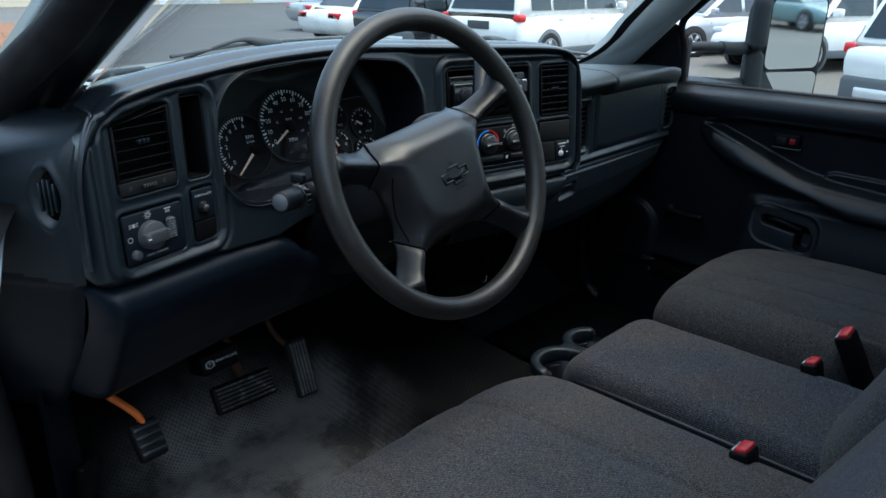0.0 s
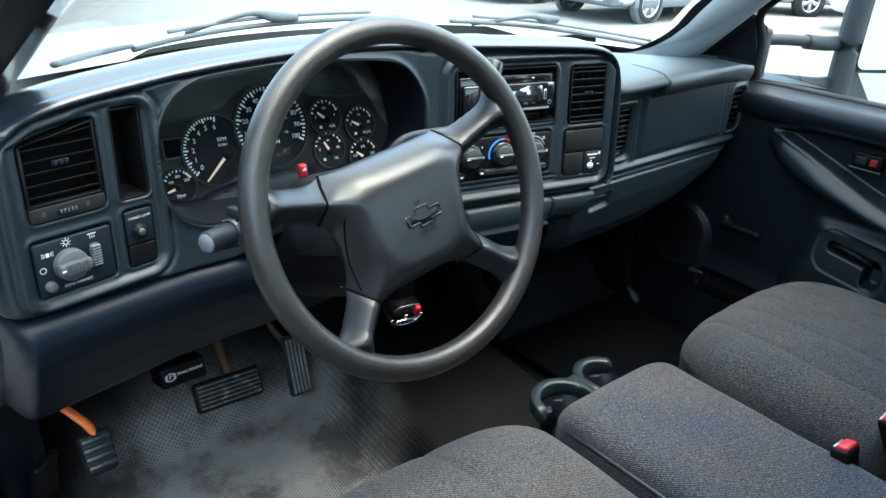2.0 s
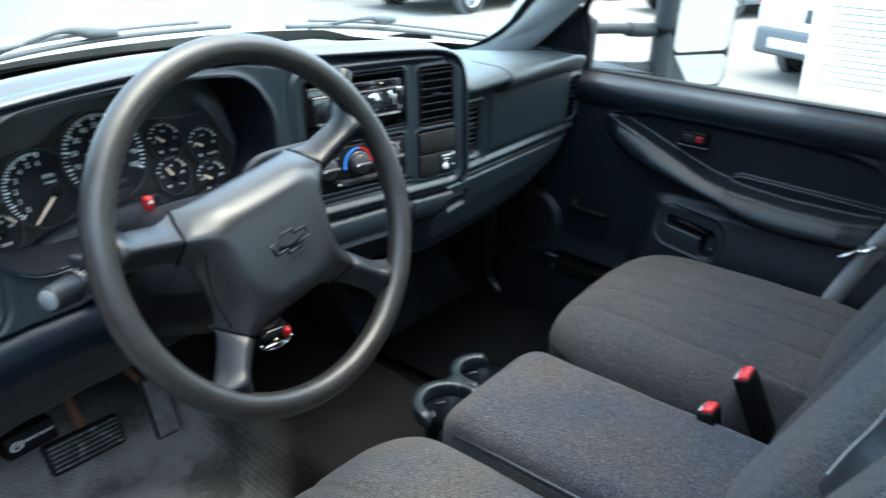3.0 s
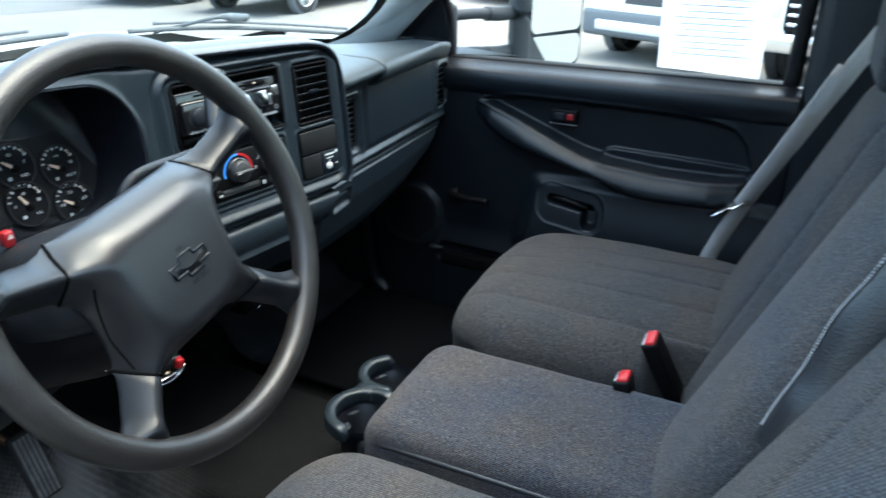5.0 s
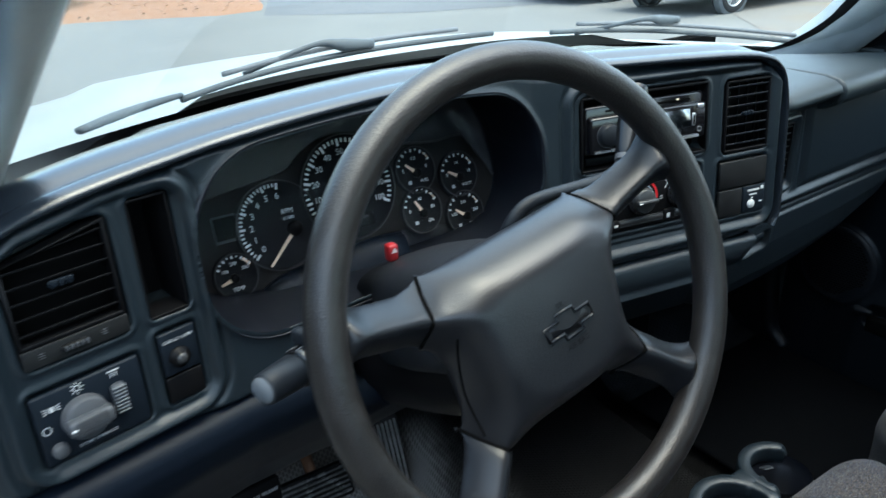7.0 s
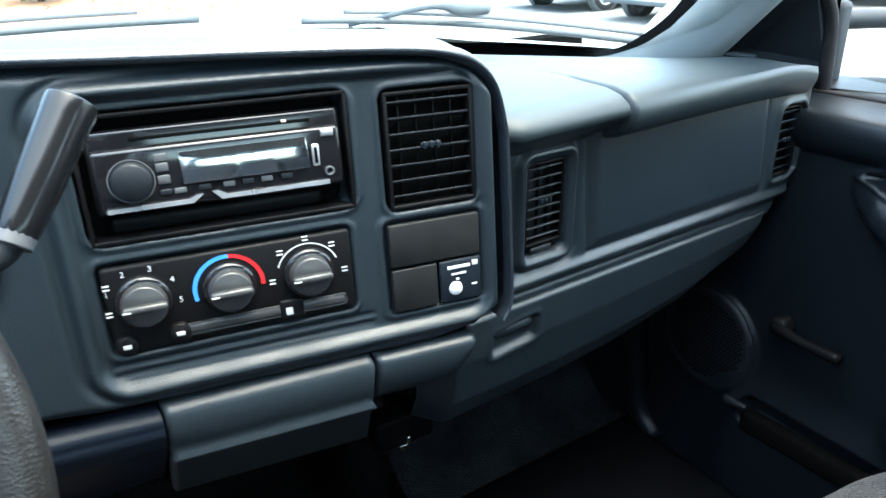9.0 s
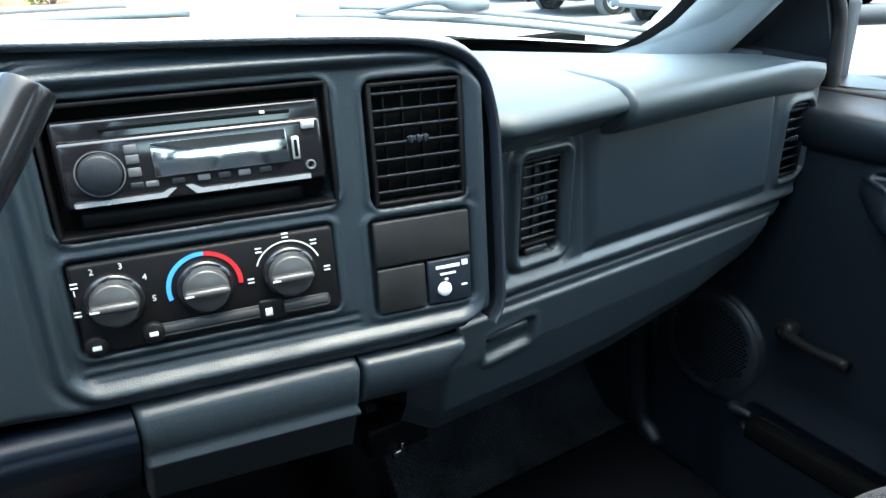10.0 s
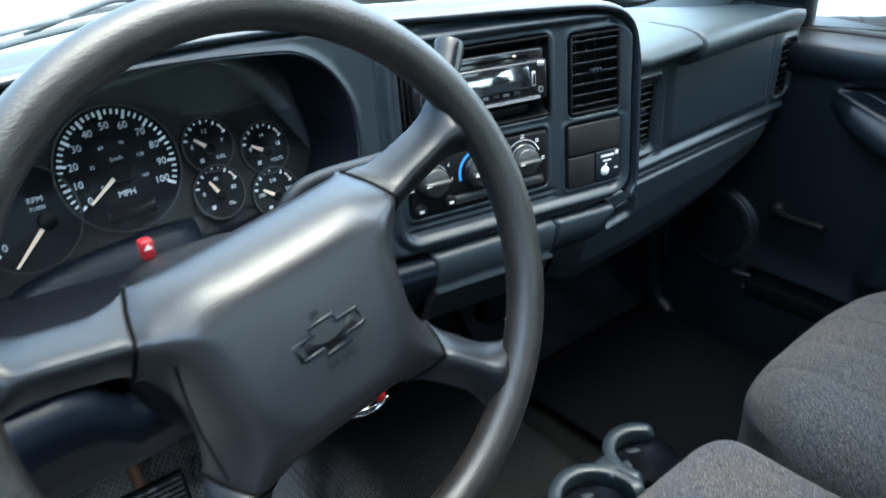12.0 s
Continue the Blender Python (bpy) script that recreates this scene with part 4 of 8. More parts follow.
def glovebox():
    xs = np.linspace(0.232, 0.795, 170)
    ts = np.linspace(0, 1, 56)
    X, T = np.meshgrid(xs, ts, indexing="ij")
    low = np.interp(X, [0.232, 0.40, 0.50, 0.63, 0.72, 0.80, 0.822], [1.106, 1.106, 1.113, 1.134, 1.166, 1.206, 1.214])
    prof_y = np.interp(T, [0, 0.03, 0.08, 0.35, 0.70, 0.88, 0.96, 1.0], [0.006, -0.001, -0.005, -0.002, 0.010, 0.024, 0.046, 0.10])
    f = np.interp(T, [0, 0.03, 0.08, 0.35, 0.70, 0.88, 0.96, 1.0], [0, 0.004, 0.03, 0.33, 0.72, 0.92, 0.985, 1.0])
    Y = FR.y(X, 1.24) + prof_y + 0.05 * step(0.72, 0.822, X) ** 2
    Z = 1.244 - (1.244 - low) * f
    # pull recess with a lip below it
    d = rr(X, Z - 0.10 * (X - 0.33), 0.300, 0.360, 1.192, 1.222, 0.006)
    Y = Y + 0.008 * step(0.002, -0.006, d) - 0.0015 * np.exp(-((d - 0.003) / 0.003) ** 2)
    Y = Y + 0.030 * step(0.258, 0.232, X)
    return sheet(np.stack([X, Y, Z], -1), flip=True)


gb = part("glovebox_door", glovebox(), M_DASH, dash, "dark grey glovebox door")
part("handle", FR.box(0.304, 0.357, 1.2085, 1.220, -0.012, 0.0005, 0.004), M_DASH, gb)


def knee_panel():
    xs = np.unique(np.concatenate([np.linspace(-0.677, -0.62, 24), np.linspace(-0.62, -0.016, 120)]))
    ts = np.linspace(0, 1, 36)
    X, T = np.meshgrid(xs, ts, indexing="ij")
    top = np.interp(X, [-0.70, -0.41, -0.385, -0.36, -0.21, -0.17, -0.13, -0.016], [1.298, 1.291, 1.280, 1.252, 1.250, 1.256, 1.261, 1.261])
    bot = np.interp(X, [-0.70, -0.45, -0.25, -0.016], [1.118, 1.118, 1.128, 1.155])
    yt = face_y(X, top) + 0.004
    bulge = np.interp(T, [0, 0.03, 0.08, 0.16, 0.3, 0.6, 0.85, 0.95, 1.0], [0.02, 0.002, -0.010, -0.013, -0.006, 0.030, 0.066, 0.09, 0.15])
    Y = yt + bulge * (1 - 0.3 * step(-0.4, -0.1, X))
    Z = top + (bot - top) * np.interp(T, [0, 0.03, 0.95, 1], [0, 0.005, 0.99, 1.0])
    Y = Y + (0.042 + 0.03 * T) * np.clip(1 - (X + 0.677) / 0.030, 0, 1) ** 2.4
    groove = np.exp(-(((Z - top) + 0.012) / 0.002) ** 2) * step(-0.2, -0.16, X)
    Y = Y + 0.003 * groove
    return sheet(np.stack([X, Y, Z], -1), flip=True)


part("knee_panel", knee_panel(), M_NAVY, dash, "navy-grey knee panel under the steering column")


VY = 0.797


def end_cap():
    """Left end of the dashboard, facing the open door."""
    U, T = np.meshgrid(np.linspace(0, 1, 80), np.linspace(0, 1, 120), indexing="ij")
    # the front edge follows the bezel above and slopes back with the knee panel below
    Z0 = 1.075 + (1.489 - 1.075) * T
    edge = np.interp(Z0, [1.06, 1.12, 1.18, 1.223, 1.27, 1.296, 1.302], [0.958, 0.890, 0.840, 0.813, 0.792, 0.783, 0.776])
    Y = edge + 0.125 * U ** 1.3
    Z = Z0 - 0.05 * np.clip(Y - 0.776, 0, None) * T
    over = np.clip((Z - 1.415) / 0.075, 0, 1) ** 2.2
    X = -0.6805 - 0.577 * (Y - edge) * (1 - over) + 0.006 * np.clip(1 - (Y - edge) / 0.010, 0, 1) ** 2 + 0.045 * over
    d = (np.hypot((Y - VY) / 0.015, (Z - 1.402) / 0.031) - 1) * 0.015
    X = X - 0.0035 * np.exp(-((d - 0.002) / 0.0018) ** 2) + 0.009 * step(0.0005, -0.003, d)
    V = np.stack([X, Y, Z], -1)
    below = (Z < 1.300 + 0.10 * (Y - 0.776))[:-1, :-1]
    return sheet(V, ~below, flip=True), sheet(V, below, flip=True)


cap_upper, cap_lower = end_cap()
cap = part("end_cap", cap_upper, M_DASH, dash, "dark blue-grey end cap with an oval demister vent")
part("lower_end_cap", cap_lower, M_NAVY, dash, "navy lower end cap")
VM = pose(-0.6805 - 0.577 * (VY - 0.776), VY, 1.402, 0, 0, 30)
part("demister_vent", lathe([(0.0, 0.0), (0.0160, 0.0), (0.0165, -0.004)], VM @ pose(0.0055, 0, 0, 0, -90, 0) @ Matrix.Diagonal((1.8, 1.0, 1.0, 1.0)), 28), M_VOID, cap, "black oval vent")
for k in range(4):
    part("slat", box((-0.001, -0.0105 + 0.006 * k, -0.022 + 0.004 * abs(k - 1.5)), (0.004, -0.0085 + 0.006 * k, 0.022 - 0.004 * abs(k - 1.5)), 0.0006, 1, VM), M_DASH, cap)


def tray():
    ty, tz = [0.030, 0.004, -0.003, 0.003, 0.006, 0.0, 0.001, 0.010, 0.022, 0.05, 0.12], [1.270, 1.2655, 1.2585, 1.228, 1.2205, 1.2180, 1.2150, 1.2080, 1.172, 1.160, 1.156]
    xs = np.concatenate([[-0.0145], np.linspace(-0.013, 0.1475, 40), [0.149]])
    rows = []
    for i, x in enumerate(xs):
        e = 0.01 if i in (0, len(xs) - 1) else 0.0
        rows.append([(x, FC.y(x, 1.26) + a + e, b - 0.012 * (0.149 - x)) for a, b in zip(ty, tz)])
    return sheet(np.array(rows), flip=True)


part("tray_panel", tray(), M_DASH, dash, "dark grey pull-out tray front under the radio")


def ashtray():
    rows = []
    xs = np.concatenate([[0.1515], np.linspace(0.153, 0.232, 24), np.linspace(0.235, 0.252, 8)])
    for i, x in enumerate(xs):
        e = 0.01 if i == 0 else 0.05 * max(0, (x - 0.235) / 0.017) ** 2
        bot = 1.222 + 0.03 * max(0, (x - 0.22) / 0.03)
        rows.append([(x, FC.y(x, 1.25) + a + e, z) for a, z in ((0.012, 1.2655), (0.001, 1.264), (-0.003, 1.259), (0.004, bot + 0.006), (0.010, bot), (0.03, bot - 0.015), (0.09, bot - 0.04))])
    return sheet(np.array(rows), flip=True)


part("ashtray_door", ashtray(), M_DASH, dash, "dark grey ashtray front")
# Filler blocks whose black colour imitates the unlit space under the dash.
part("underside", box((-0.690, 0.98, 1.10), (0.83, 1.34, 1.30), 0.02), M_VOID, dash, "black block that stands in for the dark under the dashboard")
part("inner_dark_fill", box((-0.66, 1.00, 1.28), (0.80, 1.05, 1.40), 0.01), M_VOID, dash)


def air_vent(name, F, x0, x1, z0, z1, depth, rows, cols, cut=0.0, label="black louvred air vent", tilt=0.35, col_material=None):
    v = part(name, F.box(x0, x1, z0, z1, -depth - 0.004, -depth, 0.001), M_VOID, dash, label)
    fr = None
    for a in ((x0, x1, z1 - 0.003, z1), (x0, x1, z0, z0 + 0.003), (x0, x0 + 0.003, z0, z1), (x1 - 0.003, x1, z0, z1)):
        b = F.box(*a, -depth + 0.001, -0.0015, 0.0008)
        fr = b if fr is None else join(fr, b)
    part("frame", fr, M_BLACK, v)
    for i in range(rows):
        z = z0 + (z1 - z0) * (i + 0.75) / (rows + 0.5)
        bm = F.box(x0 + 0.003, x1 - 0.003, z - 0.0009, z + 0.0009, -0.010, -0.003, 0.0005)
        for q in bm.verts:
            out = (q.co - F.at(q.co.x, q.co.z)).dot(F.n)
            q.co.z += tilt * (out + 0.0065)
        part("slat", bm, col_material or M_BLACK, v)
    for i in range(cols):
        x = x0 + (x1 - x0) * (i + 1) / (cols + 1)
        part("vane", F.box(x - 0.0008, x + 0.0008, z0 + 0.003, z1 - 0.003, -depth + 0.001, -0.0115, 0.0004), M_BLACK, v)
    zc, xc = z0 + (z1 - z0) * 0.53, (x0 + x1) / 2
    tab = part("tab", F.box(xc - 0.0085, xc + 0.0085, zc - 0.0022, zc + 0.0022, -0.004, -0.0010, 0.001), M_PANEL, v)
    for i in (-1, 0, 1):
        part("rib", F.box(xc - 0.0018 + 0.0055 * i, xc + 0.0018 + 0.0055 * i, zc - 0.0030, zc + 0.0030, -0.003, 0.0004, 0.0010), M_PANEL, tab)
    return v


before = set(bpy.data.objects)
v = air_vent("air_vent", FL, -0.632, -0.557, 1.4135, 1.4905, 0.015, 6, 0, label="black louvred air vent, dusty at the bottom")
for ob in set(bpy.data.objects) - before:
    for q in ob.data.vertices:
        q.co.z = min(q.co.z, vent_top(q.co.x) - 0.0015)
part("lower_strip", FL.box(-0.632, -0.557, 1.398, 1.413, -0.010, -0.001, 0.001), M_SCUFF, v)
part("thumbwheel", FL.box(-0.607, -0.587, 1.4030, 1.4085, -0.002, 0.002, 0.002), M_BLACK, v)
for k in range(5):
    part("rib", FL.box(-0.6045 + 0.0036 * k, -0.6025 + 0.0036 * k, 1.4036, 1.4078, 0.001, 0.0032, 0.0008), M_KNOB, v)
for i in range(2):
    for k in range(3):
        part("mark", FL.box(-0.6215 + 0.044 * i, -0.6175 + 0.044 * i, 1.4040 + 0.0018 * k, 1.4046 + 0.0018 * k, -0.0012, -0.0007, 0.0001), M_KNOB, v)
air_vent("air_vent", FC, 0.1745, 0.2465, 1.3875, 1.4785, 0.015, 7, 4, col_material=M_DARK)
v = air_vent("air_vent", FR, 0.3405, 0.3905, 1.299, 1.385, 0.016, 8, 3, col_material=M_HEATER)
part("thumbwheel", FR.box(0.350, 0.378, 1.2900, 1.2965, -0.012, -0.002, 0.002), M_DARK, v)
air_vent("air_vent", FR, 0.759, 0.804, 1.286, 1.377, 0.013, 7, 0, tilt=0.7, label="grey louvred end vent beside the door", col_material=M_DASH)

# storage slot beside the vent
# Black back and wall inserts put the slot's inner shade into colour.
slot = part("storage_slot", FL.box(-0.5405, -0.508, 1.398, 1.496, -0.049, -0.046, 0.001), M_BLACK, dash, "deep empty slot, blackened inside for its shade")
for a in ((-0.5405, -0.5385, 1.400, 1.494), (-0.510, -0.508, 1.400, 1.494), (-0.5405, -0.508, 1.398, 1.400), (-0.5405, -0.508, 1.494, 1.496)):
    part("shade_liner", FL.box(*a, -0.048, -0.003, 0.0005), M_BLACK, slot)
# blank covers right of the radio
part("blank_cover", FC.box(0.170, 0.247, 1.3395, 1.3755, -0.005, 0.0, 0.0015), M_SCUFF, dash, "scuffed dark blank cover")
part("blank_cover", FC.box(0.170, 0.2085, 1.3005, 1.3375, -0.005, 0.0, 0.0015), M_SCUFF, dash, "scuffed dark blank cover")


# ---------------------------------------------------------------- gauges
def instrument_cluster():
    t = thing("instrument_cluster", (-0.29, 0.91, 1.34), "black gauge cluster with white numerals and orange needles", "gauges")
    F = FK
    edge = [(-0.478, 1.330), (-0.330, 1.338), (-0.300, 1.352), (-0.260, 1.3545), (-0.205, 1.3505), (-0.140, 1.340), (-0.086, 1.330), (-0.085, 1.368), (-0.102, 1.397), (-0.127, 1.436), (-0.136, 1.4405), (-0.148, 1.4405), (-0.175, 1.4395), (-0.222, 1.446), (-0.243, 1.4575), (-0.266, 1.4675), (-0.290, 1.4705), (-0.314, 1.467), (-0.336, 1.4565), (-0.352, 1.444), (-0.376, 1.4395), (-0.410, 1.4360), (-0.445, 1.4310), (-0.478, 1.422)]
    part("face", F.flat(edge, -0.006, -0.002), M_PLATE, t, "dark grey printed gauge panel")
    part("face_edge", pipe([F.at(x, z, -0.002) for x, z in edge[7:14]], 0.0012, seg=6, per=3), M_GREY, t)

    def gauge(x, z, r, a0, a1, n, minor, words, needle, hub, extra=(), reach=0.72):
        g = part("gauge", F.turned(x, z, [(0, 0.0), (r, 0.0), (r, 0.0015), (r + 0.0015, 0.0025), (r + 0.003, 0.0015), (r + 0.003, -0.003)], 40), M_DIAL, t, "black gauge dial")
        part("rim", F.arc(x, z, r + 0.0004, r + 0.0017, 0, 360, 0.0031, 40), M_GREY, g, "thin grey rim")
        bm = None
        for i in range(n * minor + 1):
            a = radians(a0 + (a1 - a0) * i / (n * minor))
            big = i % minor == 0
            r0, r1, w = r * (0.81 if big else 0.87), r * 0.95, r * (0.012 if big else 0.006) + 0.0006
            c, s = math.cos(a), math.sin(a)
            ring = [(x + c * q + s * e, z + s * q - c * e) for q, e in ((r0, -w), (r1, -w), (r1, w), (r0, w))]
            b = F.flat(ring, 0.0004, 0.0009)
            bm = b if bm is None else join(bm, b)
        part("marks", bm, M_NUM, g)
        if words:
            part("numerals", F.letters(words, 1.0, 0.0008), M_NUM, g)
        for b, m in extra:
            part("band", b, m, g)
        hx, hz = hub
        a = radians(needle)
        L = r * reach
        ring = [(hx + math.cos(a) * q - math.sin(a) * e, hz + math.sin(a) * q + math.cos(a) * e) for q, e in ((-0.002, -0.0021), (L, -0.0010), (L, 0.0010), (-0.002, 0.0021))]
        part("needle", F.flat(ring, 0.0022, 0.0032), M_NEEDLE, g, "pale orange needle")
        part("hub", F.turned(hx, hz, [(0, 0.005), (r * 0.15 + 0.001, 0.005), (r * 0.15 + 0.0016, 0.004), (r * 0.15 + 0.0016, 0.0)], 20), M_BLACK, g)
        return g

    # engine speed
    x, z, r = -0.377, 1.392, 0.044
    a0, a1 = 222, 80
    words = []
    for k in range(7):
        a = radians(a0 + (a1 - a0) * k / 6)
        words.append((str(k), x + 0.66 * r * math.cos(a), z + 0.66 * r * math.sin(a), 0.0090))
    words += [("RPM", x + 0.012, z + 0.012, 0.0070), ("X1000", x + 0.012, z + 0.005, 0.0048)]
    gauge(x, z, r, a0, a1, 6, 4, words, 222, (x + 0.016, z - 0.007), reach=1.05)
    # road speed
    x, z, r = -0.290, 1.412, 0.0545
    a0, a1 = 213, -28
    words = []
    for k in range(0, 11):
        a = radians(a0 + (a1 - a0) * k / 10)
        words.append((str(10 * k), x + 0.71 * r * math.cos(a), z + 0.70 * r * math.sin(a), 0.0090))
        if k % 2 == 0:
            words.append((str(16 * k), x + 0.42 * r * math.cos(a), z + 0.42 * r * math.sin(a), 0.0045))
    words += [("MPH", x, z - 0.022, 0.008), ("km/h", x, z + 0.009, 0.0055)]
    gauge(x, z, r, a0, a1, 10, 4, words, 214, (x, z - 0.002), [(F.box(x - 0.022, x + 0.022, z - 0.044, z - 0.031, 0.0002, 0.0008, 0.0003), M_GLOSS)])
    # small ones
    for x, z, r, left, mid, right, name, ang in ((-0.204, 1.4135, 0.0245, "E", "1/2", "F", "FUEL", 140), (-0.147, 1.3975, 0.0245, "8", "14", "18", "VOLTS", 150), (-0.206, 1.3685, 0.0245, "0", "40", "80", "OIL", 120), (-0.148, 1.352, 0.0245, "100", "210", "260", "TEMP", 145)):
        words = [(left, x - 0.0155, z + 0.001, 0.0055), (mid, x, z + 0.0125, 0.005), (right, x + 0.0155, z + 0.001, 0.0055), (name, x + 0.010, z - 0.0135, 0.0048)]
        red = F.arc(x, z, r * 0.87, r * 0.93, 22, 48, 0.0006, 8)
        gauge(x, z, r, 160, 25, 4, 2, words, ang, (x + 0.001, z - 0.004), [(red, M_NEEDLE), (F.box(x - 0.0115, x - 0.0075, z - 0.0150, z - 0.0112, 0.0004, 0.0009, 0.0002), M_WHITE)])
    x, z, r = -0.433, 1.355, 0.021
    gauge(x, z, r, 150, 30, 4, 2, [("100", x - 0.010, z + 0.006, 0.0048), ("200", x, z + 0.012, 0.0048), ("300", x + 0.011, z + 0.006, 0.0048), ("TEMP", x, z - 0.013, 0.0052)], 195, (x - 0.002, z - 0.002), [(F.arc(x, z, r * 0.8, r * 0.93, 25, 55, 0.0006, 8), M_NEEDLE)])
    # moulded lip that rises round the lower edge of the dials
    crest = [(-0.476, 1.338), (-0.455, 1.330), (-0.433, 1.328), (-0.412, 1.333), (-0.395, 1.341), (-0.372, 1.345), (-0.345, 1.349), (-0.310, 1.352), (-0.270, 1.354), (-0.240, 1.352)]
    rings = []
    for x, z in crest:
        rings.append([F.at(x, z, -0.001), F.at(x, z, 0.004), F.at(x, z - 0.003, 0.009), F.at(x, z - 0.010, 0.013), F.at(x, z - 0.030, 0.016), F.at(x, z - 0.055, 0.018), F.at(x, z - 0.055, -0.002)])
    part("lip", smooth(loft(rings)), M_NAVY, t, "dark blue moulded lip below the dials")
    part("display_frame", F.box(-0.4445, -0.4185, 1.388, 1.4145, -0.001, 0.001, 0.001), M_KNOB, t)
    part("display", F.box(-0.4425, -0.4205, 1.391, 1.4125, 0.001, 0.0018, 0.0005), M_VOID, t, "dark blank display")
    lens = part("lens", F.box(-0.480, -0.098, 1.330, 1.480, 0.012, 0.0125), M_LENS, t, "clear plastic lens")
    lens.visible_shadow = False


instrument_cluster()


# ---------------------------------------------------------------- switches left of the wheel
def light_switch():
    t = thing("light_switch_panel", (-0.60, 0.756, 1.318), "dark plastic headlamp switch panel with a round ribbed knob", "switch panel")
    F = FL
    part("panel", F.box(-0.6365, -0.5575, 1.3195, 1.3775, -0.005, 0.0, 0.002), M_PANEL, t)
    k = part("knob", F.turned(-0.604, 1.349, [(0, 0.009), (0.0150, 0.009), (0.0165, 0.0075), (0.0170, 0.0)], 40), M_KNOB, t, "grey rotary headlamp knob")
    bar = F.box(-0.0165, 0.0165, -0.0062, 0.0062, 0.006, 0.017, 0.003)
    bar.transform(Matrix.Translation(F.at(-0.604, 1.349) - F.at(0, 0)))
    part("grip", bar, M_KNOB, k)
    for i in range(9):
        part("rib", F.box(-0.615 + 0.0026 * i, -0.6138 + 0.0026 * i, 1.3428, 1.3552, 0.0155, 0.0182, 0.0005), M_KNOB, k)
    part("pointer", F.box(-0.6195, -0.6155, 1.3482, 1.3498, 0.0165, 0.0178, 0.0004), M_WHITE, k)
    d = part("dimmer_wheel", F.box(-0.5835, -0.5725, 1.3385, 1.3645, -0.001, 0.006, 0.004), M_KNOB, t, "grey ribbed dimmer wheel")
    for i in range(8):
        part("rib", F.box(-0.5828, -0.5732, 1.3402 + 0.003 * i, 1.3412 + 0.003 * i, 0.005, 0.0072, 0.0004), M_TRIM, d)
    part("dome_button", F.turned(-0.626, 1.331, [(0, 0.006), (0.0045, 0.006), (0.0055, 0.005), (0.0058, 0.0)], 20), M_KNOB, t)
    part("lettering", F.letters([("DOME OVERRIDE", -0.5985, 1.3262, 0.0037)], 1.0, 0.0006), M_WHITE, t)
    part("symbol", F.arc(-0.6305, 1.3495, 0.0026, 0.0033, 0, 360, 0.0006, 20), M_WHITE, t)
    b = F.arc(-0.6045, 1.3725, 0.0018, 0.0026, 0, 360, 0.0006, 16)
    for i in range(8):
        a = radians(45 * i)
        b = join(b, F.flat([(-0.6045 + r * math.cos(a) + e * math.sin(a), 1.3725 + r * math.sin(a) - e * math.cos(a)) for r, e in ((0.0033, -0.0003), (0.0048, -0.0003), (0.0048, 0.0003), (0.0033, 0.0003))], 0.0003, 0.0007))
    part("symbol", b, M_WHITE, t)
    b = F.flat([(-0.6255, 1.3625), (-0.6225, 1.3625), (-0.6225, 1.3665), (-0.6255, 1.3665)], 0.0003, 0.0007)
    for s in (-1, 1):
        for i in (-1, 0, 1):
            x0, z0 = -0.624 + s * 0.0025, 1.3645 + i * 0.0012
            b = join(b, F.flat([(x0, z0 - 0.0002), (x0 + s * 0.0035, z0 - 0.0002 + i * 0.001), (x0 + s * 0.0035, z0 + 0.0002 + i * 0.001), (x0, z0 + 0.0002)], 0.0003, 0.0007))
    part("symbol", b, M_WHITE, t)
    b = F.flat([(-0.5825, 1.3735), (-0.5735, 1.3735), (-0.5735, 1.3745), (-0.5825, 1.3745)], 0.0003, 0.0007)
    for i in (-1, 0, 1):
        b = join(b, F.flat([(-0.578 + i * 0.0022 - 0.0003, 1.369), (-0.578 + i * 0.0022 + 0.0003, 1.369), (-0.578 + i * 0.0022 + 0.0003, 1.3725), (-0.578 + i * 0.0022 - 0.0003, 1.3725)], 0.0003, 0.0007))
    part("symbol", b, M_WHITE, t)


light_switch()


def cargo_switch():
    t = thing("cargo_lamp_switch", (-0.525, 0.775, 1.32), "small dark cargo lamp push button panel", "switch")
    F = FL
    part("panel", F.box(-0.540, -0.5095, 1.3465, 1.3845, -0.005, 0.0, 0.0015), M_PANEL, t)
    part("blank_cover", F.box(-0.540, -0.5095, 1.3215, 1.345, -0.005, -0.0005, 0.0015), M_BLACK, t)
    b = part("button", F.turned(-0.5265, 1.361, [(0, 0.006), (0.005, 0.0062), (0.0062, 0.005), (0.0068, 0.0035), (0.0085, 0.003), (0.009, 0.0)], 28), M_BLACK, t, "round black button")
    part("cap", F.turned(-0.5265, 1.361, [(0, 0.0085), (0.0035, 0.008), (0.0048, 0.006)], 24), M_HEATER, b)
    part("lettering", F.letters([("CARGO LAMP", -0.525, 1.377, 0.0040)], 1.0, 0.0006), M_WHITE, t)


cargo_switch()


